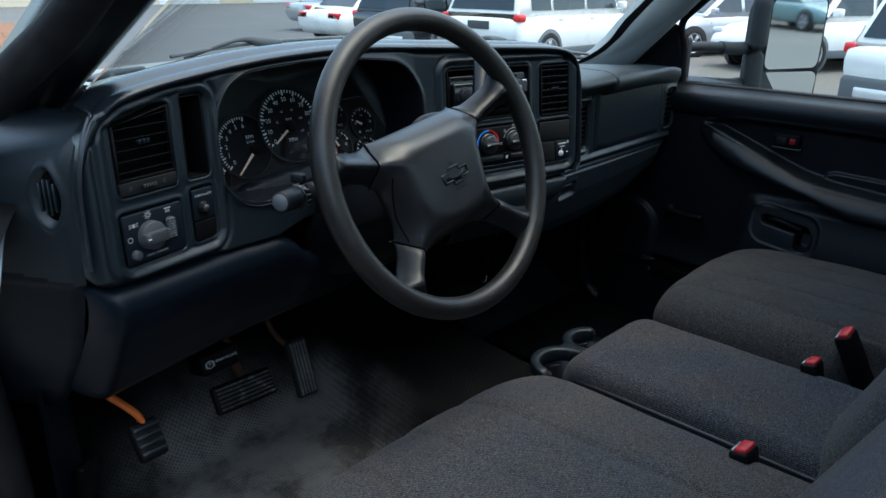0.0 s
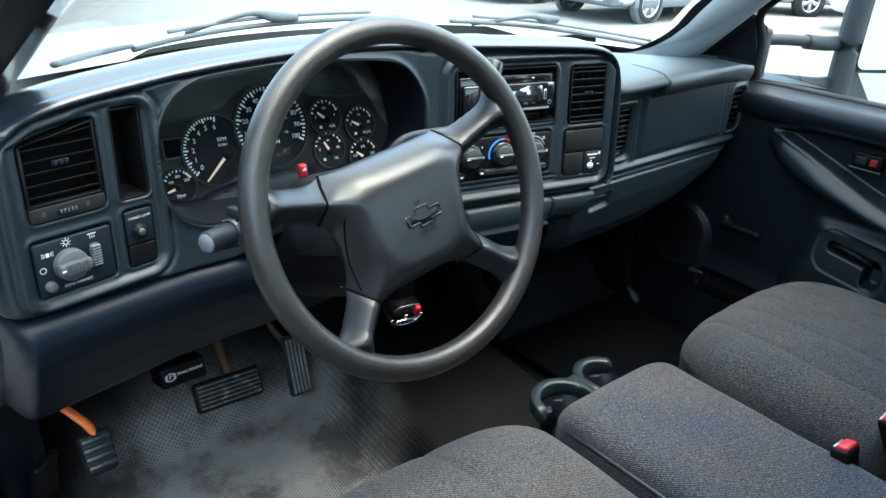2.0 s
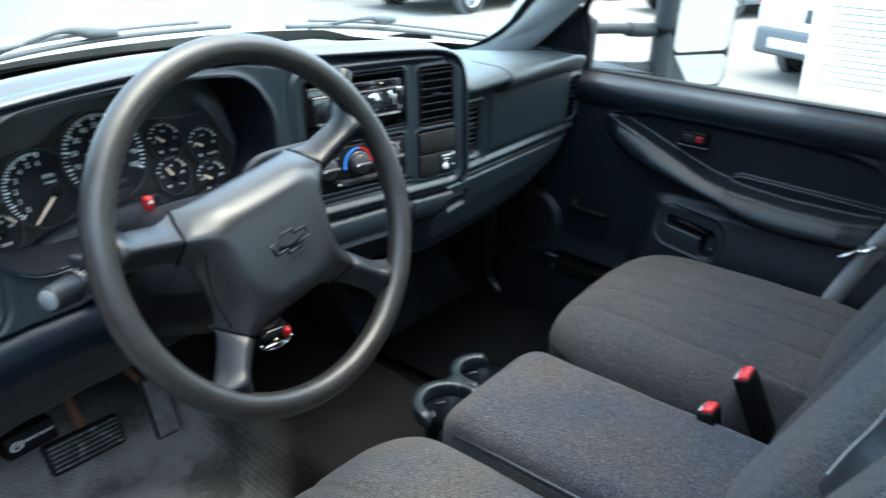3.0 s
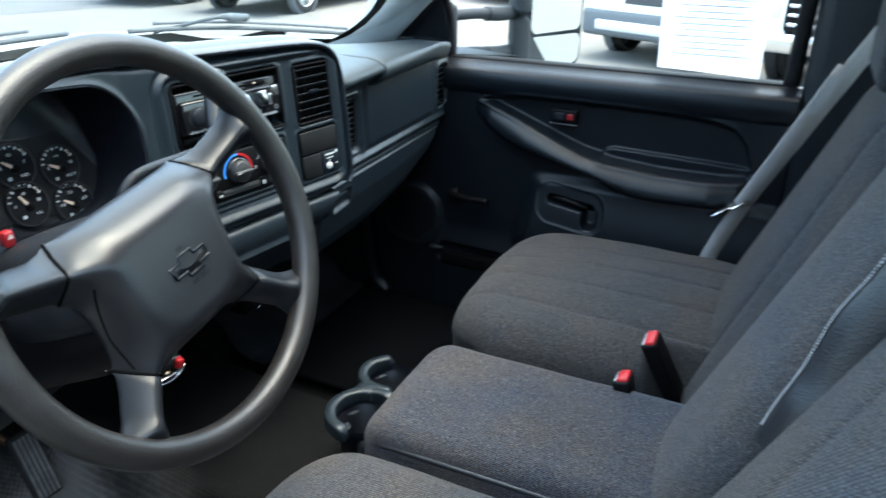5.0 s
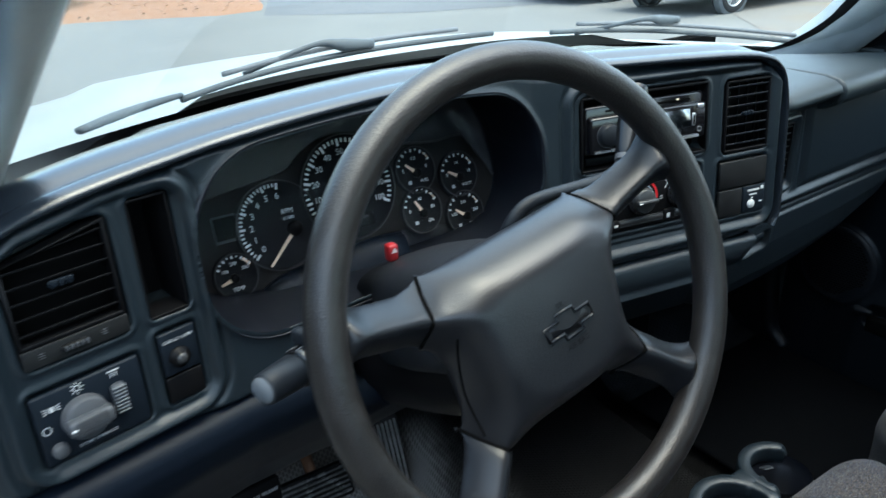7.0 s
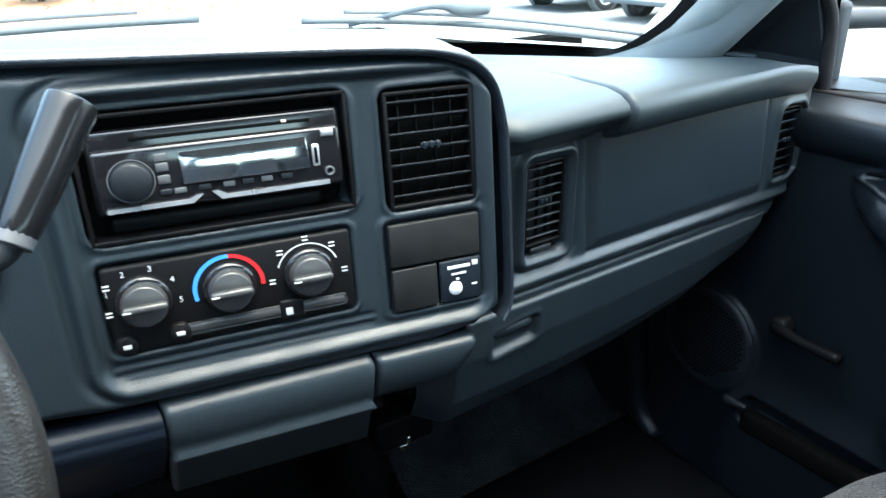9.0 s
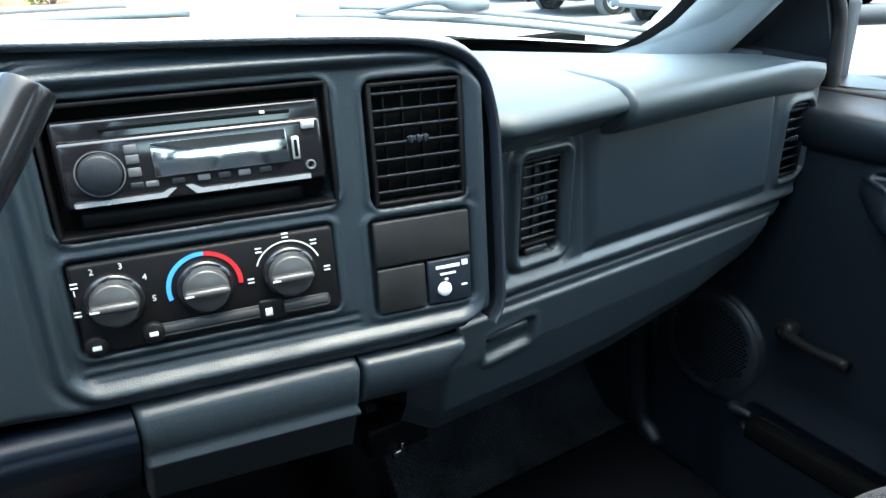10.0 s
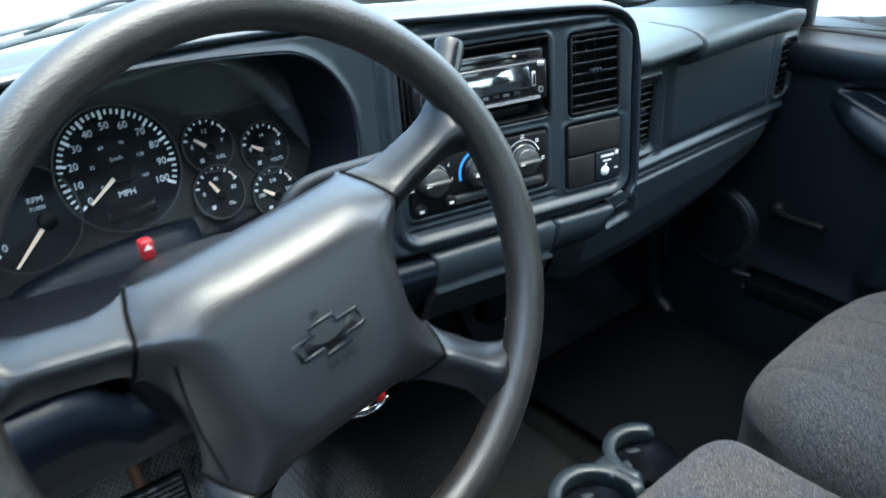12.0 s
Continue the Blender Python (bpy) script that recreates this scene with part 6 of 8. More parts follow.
def brake_controller():
    t = thing("brake_controller", (-0.10, 0.87, 1.07), "small chrome trailer brake controller with a red slider", "controller")
    m = pose(-0.094, 0.866, 1.086, 14, 0, -8)
    shell = []
    for y, f in ((-0.022, 0.90), (-0.018, 1.0), (0.012, 1.0), (0.034, 0.94)):
        ring = []
        for k in range(28):
            a = 2 * math.pi * k / 28
            c, n = math.cos(a), math.sin(a)
            ring.append(m @ Vector((0.029 * f * math.copysign(abs(c) ** 0.55, c), y, 0.021 * f * math.copysign(abs(n) ** 0.7, n))))
        shell.append(ring)
    part("body", smooth(loft(shell)), M_GLOSS, t, "rounded gloss black case")
    part("trim", pipe([m @ Vector((0.028 * math.cos(radians(a)), -0.021, 0.0200 * math.sin(radians(a)))) for a in range(185, 360, 10)], 0.0030, seg=10, per=2), M_CHROME, t, "chrome lower trim")
    part("trim", box((-0.020, -0.025, -0.012), (0.012, -0.021, -0.006), 0.0018, 2, m), M_CHROME, t, "chrome thumb plate")
    part("slider", box((0.010, -0.029, 0.002), (0.021, -0.016, 0.019), 0.003, 2, m), M_RED, t, "red slider")
    part("lamp", box((-0.006, -0.0245, 0.001), (-0.001, -0.0215, 0.004), 0.0008, 1, m), M_NEEDLE, t)
    part("bracket", box((-0.02, 0.0, 0.010), (0.02, 0.03, 0.065), 0.004, 2, m), M_BLACK, t)


brake_controller()


# ---------------------------------------------------------------- pedals
def pad_pedal(t, name, centre, w, h, tilt, yaw, ribs, across, material, tread, thick=0.016, roll=0.0):
    m = pose(*centre, tilt, roll, yaw)
    p = part(name, box((-w / 2, -thick / 2, -h / 2), (w / 2, thick / 2, h / 2), 0.006, 3, m), material, t, "worn black rubber pad")
    long, wide = (w, h) if across else (h, w)
    gap = wide * 0.84 / ribs
    for i in range(ribs):
        q = (i - (ribs - 1) / 2) * gap
        lo, hi = (-long * 0.45, q - gap * 0.27), (long * 0.45, q + gap * 0.27)
        if not across:
            lo, hi = lo[::-1], hi[::-1]
        b = box((lo[0], -thick / 2 - 0.0035, lo[1]), (hi[0], -thick / 2 + 0.001, hi[1]), 0.0012, 2, m)
        part("rib", b, tread, p)
    return p


def pedals():
    t = thing("brake_pedal", (-0.325, 1.09, 0.86), "wide brake pedal with a worn ribbed rubber pad", "pedal")
    pad_pedal(t, "pad", (-0.3235, 1.072, 0.893), 0.124, 0.054, -30, -2, 6, True, M_BRAKE, M_TREAD, 0.018)
    part("arm", pipe([(-0.315, 1.085, 0.90), (-0.312, 1.14, 0.97), (-0.312, 1.13, 1.05), (-0.312, 1.08, 1.20)], 0.009, seg=10), M_RUST, t, "rusty steel arm")
    t = thing("accelerator_pedal", (-0.165, 1.12, 0.79), "tall ribbed accelerator pedal, dusty rubber", "pedal")
    pad_pedal(t, "pad", (-0.167, 1.108, 0.866), 0.046, 0.122, -20, -2, 5, False, M_GROOVE, M_PEDAL)
    part("arm", pipe([(-0.175, 1.12, 0.90), (-0.195, 1.17, 0.95), (-0.195, 1.20, 1.05)], 0.006, seg=10), M_RUST, t, "rusty steel rod")
    t = thing("parking_brake_pedal", (-0.583, 0.905, 0.96), "small black parking brake pedal on an orange steel arm", "pedal")
    pad_pedal(t, "pad", (-0.583, 0.902, 0.994), 0.042, 0.058, -34, 2, 4, True, M_BRAKE, M_DASH, 0.020)
    part("arm", pipe([(-0.582, 0.915, 1.012), (-0.586, 0.917, 1.030), (-0.608, 0.935, 1.058), (-0.66, 0.985, 1.115)], [0.009, 0.008, 0.007, 0.008], seg=10, flat=0.6), M_ORANGE, t, "bright orange primed arm")
    t = thing("brake_release_handle", (-0.453, 0.92, 1.055), "black brake release handle with white print", "handle")
    F = Face(-0.453, 0.905, 1.07, 0.05, 0.25)
    part("body", F.box(-0.486, -0.420, 1.056, 1.087, -0.045, 0.0, 0.004), M_BLACK, t)
    part("lettering", F.letters([("BRAKE RELEASE", -0.444, 1.0735, 0.0055)], 1.0, 0.0006), M_WHITE, t)
    part("symbol", join(F.arc(-0.473, 1.072, 0.0050, 0.0060, 0, 360, 0.0006), F.arc(-0.473, 1.072, 0.0068, 0.0078, 140, 220, 0.0006), F.arc(-0.473, 1.072, 0.0068, 0.0078, -40, 40, 0.0006), F.letters([("P", -0.473, 1.072, 0.0085)], 1.0, 0.0006)), M_WHITE, t)


pedals()
def hood_lever():
    bm = join(box((-0.026, -0.012, -0.055), (0.026, 0.004, 0.050), 0.005), box((-0.024, -0.022, -0.060), (0.024, -0.008, -0.030), 0.005))
    bmesh.ops.transform(bm, matrix=pose(-0.645, 1.012, 0.888, 8, 0, 46), verts=bm.verts)
    return bm


single("hood_release", hood_lever(), M_BLACK, "black hood release lever on the kick panel", "lever")
single("floor_mat", box((0.36, 0.55, 0.748), (0.79, 1.06, 0.762), 0.006), M_MAT, "black carpet mat in the passenger footwell", "mat")
tx, ty = np.meshgrid(np.linspace(0.36, 0.80, 12), np.linspace(1.06, 1.33, 12), indexing="ij")
single("toe_mat", sheet(np.stack([tx, ty, 0.757 + 1.15 * np.clip(ty - 1.12, 0, None) + 0.004], -1)), M_TOE, "ribbed dark vinyl on the passenger toe board", "floor covering", kind="structure")


# ---------------------------------------------------------------- seats
def cushion(x0, x1, y0, y1, top, thick, crown, front_round, seams=(), bolster=0.0, corner=0.07, fall=0.05, notch=None):
    """A padded seat cushion: crowned top, rounded edges, stitched seams pressed in."""
    X, Y = np.meshgrid(np.linspace(x0, x1, 110), np.linspace(y0, y1, 110), indexing="ij")
    u, v = (X - (x0 + x1) / 2) / ((x1 - x0) / 2), (Y - (y0 + y1) / 2) / ((y1 - y0) / 2)
    d = rr(X, Y, x0, x1, y0, y1, corner)
    e = np.clip(-d / fall, 0, 1)
    Z = top + crown * (1 - u**2) * (1 - 0.5 * v**2) - fall * 0.9 * (1 - np.sqrt(np.clip(1 - (1 - e) ** 2, 0, 1)))
    fr = np.clip((Y - (y1 - front_round)) / front_round, 0, 1)
    Z = Z - 0.75 * front_round * (1 - np.sqrt(np.clip(1 - (0.97 * fr) ** 2, 0, 1)))
    Z = Z + bolster * step(0.55, 0.85, np.abs(u)) * step(1.0, 0.9, np.abs(u))
    for kind, p, w, q in seams:
        if kind == "x":
            line = X - (p + q * (Y - y0))
        else:
            line = Y - p
        Z = Z - w * np.exp(-((line / 0.0035) ** 2)) - 0.4 * w * np.exp(-((line / 0.016) ** 2))
    Z = Z + 0.0012 * np.sin(37 * X + 11 * Y) * np.sin(29 * Y - 7 * X)
    if notch:
        Z = Z - 0.09 * step(notch[0] + 0.02, notch[0] - 0.02, X) * step(notch[1] + 0.03, notch[1] - 0.02, Y)
    # pull the outline in to the rounded corners
    sc = np.clip(1 + np.where(d > 0, -d, 0) / 0.30, 0.6, 1)
    X2, Y2 = (x0 + x1) / 2 + (X - (x0 + x1) / 2) * sc, (y0 + y1) / 2 + (Y - (y0 + y1) / 2) * sc
    V = np.stack([X2, Y2, Z], -1)
    V = np.concatenate([V[:1], V, V[-1:]], 0)
    V = np.concatenate([V[:, :1], V, V[:, -1:]], 1)
    for s in (V[0], V[-1], V[:, 0], V[:, -1]):
        s[..., 2] = top - thick
    return sheet(V)


def backrest(x0, x1, z0, z1, y_at, lean, thick, crown, seams=(), fall=0.05, corner=0.08):
    X, Z = np.meshgrid(np.linspace(x0, x1, 100), np.linspace(z0, z1, 110), indexing="ij")
    u = (X - (x0 + x1) / 2) / ((x1 - x0) / 2)
    d = rr(X, Z, x0, x1, z0 - 0.1, z1, corner)
    e = np.clip(-d / fall, 0, 1)
    out = crown * (1 - u**2) - fall * (1 - np.sqrt(np.clip(1 - (1 - e) ** 2, 0, 1)))
    for kind, p, w, q in seams:
        line = X - (p + q * (Z - z0)) if kind == "x" else Z - (p + q * (X - x0) ** 2)
        out = out - w * np.exp(-((line / 0.004) ** 2)) - 0.6 * w * np.exp(-((line / 0.02) ** 2))
    sc = np.clip(1 + np.where(d > 0, -d, 0) / 0.30, 0.6, 1)
    X = (x0 + x1) / 2 + (X - (x0 + x1) / 2) * sc
    Y = y_at - lean * (Z - z0) + out
    V = np.stack([X, Y, Z], -1)
    V = np.concatenate([V[:1], V, V[-1:]], 0)
    V = np.concatenate([V[:, :1], V, V[:, -1:]], 1)
    for s in (V[0], V[-1], V[:, 0], V[:, -1]):
        s[..., 1] -= thick
    return sheet(V, flip=True)


def seats():
    grp = "bench seat"
    t = thing("driver_seat", (-0.33, 0.28, 0.80), "grey-brown tweed driver's bench section", "seat", grp)
    part("cushion", cushion(-0.62, -0.060, 0.0, 0.640, 1.045, 0.18, 0.030, 0.13, [("x", -0.215, 0.006, -0.06), ("x", -0.36, 0.004, 0.0), ("x", -0.50, 0.006, 0.06)], corner=0.11, fall=0.06), M_SEAT, t, "woven grey-brown cushion")
    part("base", box((-0.58, 0.03, 0.78), (-0.09, 0.50, 0.90), 0.03), M_DARK, t)
    part("backrest", backrest(-0.62, -0.058, 0.98, 1.52, 0.180, 0.49, 0.14, 0.02, [("x", -0.20, 0.005, 0.05)], corner=0.12), M_SEAT, t)
    t = thing("middle_seat", (0.07, 0.28, 0.80), "blue-grey tweed middle bench section with worn piping", "seat", grp)
    part("cushion", cushion(-0.030, 0.226, 0.02, 0.583, 1.040, 0.14, 0.004, 0.06, corner=0.05, fall=0.028), M_SEATM, t, "woven blue-grey cushion")
    part("piping", pipe([(-0.028, 0.1, 1.010), (-0.028, 0.49, 1.010), (-0.020, 0.548, 1.000), (0.005, 0.578, 0.985)], 0.0045, seg=8), M_VINYL, t)
    part("piping", pipe([(0.225, 0.1, 1.010), (0.225, 0.49, 1.010), (0.217, 0.548, 1.000), (0.19, 0.578, 0.985)], 0.0045, seg=8), M_VINYL, t)
    part("base", box((-0.05, 0.03, 0.78), (0.21, 0.53, 0.91), 0.02), M_DARK, t)
    b = part("backrest", backrest(-0.045, 0.220, 0.99, 1.51, 0.180, 0.44, 0.15, 0.020, fall=0.045, corner=0.11), M_SEAT, t)
    # leatherette side strip with a white stitched seam
    path = catmull([(-0.050, 0.075, 1.20), (-0.045, 0.060, 1.248), (-0.035, 0.0445, 1.285), (-0.025, 0.0275, 1.343), (-0.020, 0.006, 1.389), (-0.010, -0.022, 1.46)], 6)
    shifts = ((0.003, -0.006, 0), (0.0, 0.001, 0), (-0.010, -0.003, 0), (-0.022, -0.018, 0), (-0.030, -0.050, -0.002), (-0.028, -0.095, -0.004))
    rows = [[tuple(p + Vector(o)) for o in shifts] for p in path]
    part("side_strip", sheet(np.array(rows), flip=True), M_VINYL, t, "black leatherette side strip")
    bm = None
    for p, q in zip(path[2:], path[3:]):
        for f in (0.0, 0.33, 0.66):
            o = Vector((-0.0030, 0.0008, 0.001))
            u, v = p.lerp(q, f) + o, p.lerp(q, f + 0.2) + o
            k = pipe([u, u.lerp(v, 0.5), v], 0.0012, seg=6, per=1)
            bm = k if bm is None else join(bm, k)
    part("stitching", bm, M_WEB, t, "white double stitching")
    t = thing("passenger_seat", (0.47, 0.28, 0.80), "grey-brown tweed passenger bench section with stitched seams", "seat", grp)
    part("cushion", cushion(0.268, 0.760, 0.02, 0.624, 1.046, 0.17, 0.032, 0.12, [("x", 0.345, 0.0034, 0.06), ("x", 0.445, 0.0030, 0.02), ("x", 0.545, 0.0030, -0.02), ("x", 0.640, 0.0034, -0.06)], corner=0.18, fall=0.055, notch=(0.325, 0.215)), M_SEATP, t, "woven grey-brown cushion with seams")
    part("piping", pipe([(0.242, 0.12, 0.955), (0.242, 0.44, 0.955), (0.262, 0.53, 0.945), (0.31, 0.575, 0.935)], 0.0045, seg=8), M_VINYL, t)
    part("base", box((0.25, 0.03, 0.78), (0.72, 0.50, 0.90), 0.03), M_DARK, t)
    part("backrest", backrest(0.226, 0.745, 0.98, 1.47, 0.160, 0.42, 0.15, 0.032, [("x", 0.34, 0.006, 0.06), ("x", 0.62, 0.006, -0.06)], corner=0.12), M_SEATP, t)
    h = part("headrest", smooth(box((0.36, -0.150, 1.462), (0.60, -0.015, 1.66), 0.045, 5)), M_VINYL, t, "black leatherette headrest")
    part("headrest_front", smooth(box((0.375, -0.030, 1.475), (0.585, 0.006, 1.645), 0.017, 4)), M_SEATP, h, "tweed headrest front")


seats()


def buckle(at, lean, tilt, length):
    t = thing("belt_buckle", at, "black belt buckle with a red release button", "buckle", "belt buckles")
    m = pose(*at, tilt, lean, 0)
    part("body", box((-0.020, -0.013, -length), (0.020, 0.013, 0.0), 0.005, 3, m), M_BLACK, t)
    part("button", box((-0.0165, -0.0105, -0.004), (0.0165, 0.006, 0.0045), 0.003, 2, m), M_RED, t, "red release button")
    part("slot", box((-0.015, 0.007, -0.002), (0.015, 0.0105, 0.0012), 0.0005, 1, m), M_STEEL, t)
    return t


buckle((0.218, 0.255, 1.055), 4, -14, 0.05)
buckle((0.290, 0.232, 1.088), -10, -24, 0.16)
buckle((-0.105, 0.235, 1.065), 4, -14, 0.06)


def seat_belt():
    t = thing("seat_belt", (0.80, 0.15, 1.0), "grey woven seat belt with a steel latch hanging by the pillar", "seat belt")

    def strap(points, w):
        path = catmull(points, 8)
        rings = []
        for i, p in enumerate(path):
            d = (path[min(i + 1, len(path) - 1)] - path[max(i - 1, 0)]).normalized()
            s = d.cross(Vector((-0.62, -0.75, 0.2))).normalized() * w / 2
            n = d.cross(s).normalized() * 0.0009
            rings.append([p - s - n, p + s - n, p + s + n, p - s + n])
        return loft(rings)

    part("webbing", strap([(0.800, -0.085, 1.62), (0.785, 0.0, 1.46), (0.775, 0.08, 1.30), (0.768, 0.145, 1.17), (0.755, 0.20, 1.03), (0.760, 0.225, 0.93)], 0.046), M_WEB, t)
    part("webbing", strap([(0.782, 0.02, 1.44), (0.763, 0.10, 1.27), (0.757, 0.15, 1.165)], 0.046), M_WEB, t)
    m = pose(0.752, 0.165, 1.165, 60, 10, 20)
    part("latch", join(box((-0.031, -0.003, -0.015), (0.031, 0.003, 0.012), 0.0025, 2, m), box((-0.013, -0.0014, -0.052), (0.013, 0.0014, -0.012), 0.001, 1, m)), M_CHROME, t, "steel latch plate")
    return t


seat_belt()


def cup_holder():
    t = thing("cup_holder", (0.12, 0.62, 0.85), "dark blue-grey plastic double cup holder below the middle seat", "cup holder")
    z = 0.966
    for cx, cy, r, a0, a1, tabs in ((0.082, 0.629, 0.047, 182, -30, (140, 66)), (0.192, 0.642, 0.040, 215, 22, (150, 70))):
        rings = []
        steps = 40
        for i in range(steps + 1):
            a = radians(a0 + (a1 - a0) * i / steps)
            end = min(i, steps - i)
            f = (0.45, 0.8, 0.95)[end] if end < 3 else 1.0
            ring = []
            for k in range(16):
                b = 2 * math.pi * k / 16
                u, v = math.cos(b), math.sin(b)
                q = r + 0.0075 + 0.0092 * f * math.copysign(abs(u) ** 0.4, u)
                ring.append((cx + q * math.cos(a), cy + q * math.sin(a), z - 0.012 - 0.010 * (1 - f) + 0.0130 * f * math.copysign(abs(v) ** 0.4, v)))
            rings.append(ring)
        arm = part("ring", loft(rings), M_DASH, t, "open blue-grey arm with a turned-down end")
        steps_in = [(0.0, -0.100), (r * 0.78, -0.100), (r * 0.80, -0.074), (r * 0.87, -0.072), (r * 0.88, -0.050), (r * 0.94, -0.048), (r * 0.95, -0.030), (r + 0.001, -0.028), (r + 0.002, -0.010)]
        part("well", lathe(steps_in, Matrix.Translation((cx, cy, z)), 36), M_SHROUD, t, "black stepped well")
        for a in tabs:
            part("grip_tab", box((r - 0.014, -0.008, -0.009), (r + 0.002, 0.008, -0.005), 0.0035, 2, Matrix.Translation((cx, cy, z)) @ pose(0, 0, 0, 0, 30, a)), M_SILVERGREY, arm, "grey flexible tab")
    part("bridge", box((0.122, 0.640, z - 0.022), (0.150, 0.676, z + 0.001), 0.007, 3), M_DASH, t)
    part("base", box((0.03, 0.535, 0.86), (0.20, 0.62, 0.945), 0.015), M_DARK, t)


cup_holder()


# ---------------------------------------------------------------- passenger door
def door_panel():
    Y, Z = np.meshgrid(np.linspace(0.085, 1.05, 360), np.linspace(0.74, 1.385, 260), indexing="ij")
    X = 0.812 + 0.0 * Y
    # rounded shoulder below the window
    X = X - 0.016 * np.clip(1 - ((Z - 1.347) / 0.030) ** 2, 0, 1) ** 0.7 + 0.030 * step(1.362, 1.386, Z) ** 2
    # inset upper field with a rolled border
    arm_top = np.interp(Y, [0.15, 0.21, 0.33, 0.425, 0.494, 0.558, 0.646, 0.721, 0.76], [1.200, 1.195, 1.195, 1.204, 1.218, 1.241, 1.276, 1.303, 1.310])
    arm_low = np.interp(Y, [0.15, 0.187, 0.292, 0.377, 0.42, 0.461, 0.532, 0.598, 0.665, 0.719, 0.752], [1.150, 1.136, 1.131, 1.133, 1.147, 1.163, 1.177, 1.191, 1.210, 1.243, 1.278])
    top = np.interp(Y, [0.148, 0.152, 0.165, 0.189, 0.225, 0.285, 0.41, 0.543, 0.649, 0.692, 0.733, 0.752], [1.20, 1.235, 1.272, 1.297, 1.308, 1.314, 1.319, 1.320, 1.320, 1.315, 1.305, 1.287])
    d = np.maximum.reduce([arm_top - 0.004 - Z, Z - top, 0.148 - Y, Y - 0.752])
    X = X + 0.013 * step(0.001, -0.010, d) - 0.004 * np.exp(-((d - 0.004) / 0.004) ** 2) * (Z > arm_low + 0.02)
    # armrest: one sweeping roll, full at its lower front edge
    half = (arm_top - arm_low) / 2
    q = (Z - (arm_top + arm_low) / 2) / half
    reach = np.interp(Y, [0.14, 0.165, 0.22, 0.45, 0.62, 0.71, 0.752], [0.0, 0.040, 0.055, 0.055, 0.042, 0.024, 0.0])
    roll = np.where(q > -0.35, np.clip(1 - ((q + 0.35) / 1.35) ** 2, 0, 1) ** 0.75, np.clip(1 - ((q + 0.35) / 0.65) ** 2, 0, 1) ** 0.55)
    X = X - reach * roll
    # raised grip ledge behind the armrest
    ledge = np.interp(Y, [0.15, 0.236, 0.335, 0.430, 0.445, 0.458], [1.218, 1.221, 1.224, 1.227, 1.222, 1.205])
    X = X - 0.009 * step(0.003, -0.003, Z - ledge) * step(arm_top - 0.020, arm_top + 0.004, Z) * step(0.462, 0.452, Y) * step(0.150, 0.158, Y)
    # lower bulge with a sloping lit top, swelling towards the back
    front = np.interp(Z, [0.99, 1.013, 1.144, 1.191], [0.645, 0.637, 0.612, 0.598])
    fall = step(1.165, 1.0, Z)
    X = X - (0.012 + 0.030 * fall) * step(front + 0.012, front - 0.040, Y) * step(1.155, 1.125, Z) * step(0.93, 1.0, Z)
    # pull handle plate, its slot and cup
    tilt = Z - 0.13 * (Y - 0.5)
    d = rr(Y, tilt, 0.428, 0.588, 1.035, 1.130, 0.036)
    X = X - 0.0010 * np.exp(-((d / 0.003) ** 2)) + 0.0016 * step(0.001, -0.006, d)
    d = rr(Y, tilt, 0.452, 0.562, 1.080, 1.102, 0.010)
    X = X + 0.034 * step(0.001, -0.007, d)
    d = rr(Y, Z, 0.444, 0.480, 1.040, 1.090, 0.016)
    X = X + 0.034 * step(0.001, -0.007, d)
    # map pocket near the floor
    d = rr(Y, Z - 0.03 * (Y - 0.6), 0.20, 0.865, 0.70, 0.915, 0.03)
    X = X - 0.020 * step(0.070, -0.020, d)
    d = rr(Y, Z - 0.03 * (Y - 0.6), 0.22, 0.835, 0.885, 0.925, 0.012)
    X = X + 0.030 * step(0.008, -0.014, d)
    # speaker mount
    d = np.hypot(Y - 0.920, Z - 0.993) - 0.086
    X = X - 0.006 * step(0.006, -0.004, d)
    X = X + 0.05 * step(1.02, 1.05, Y) ** 2
    return sheet(np.stack([X, Y, Z], -1), flip=True)


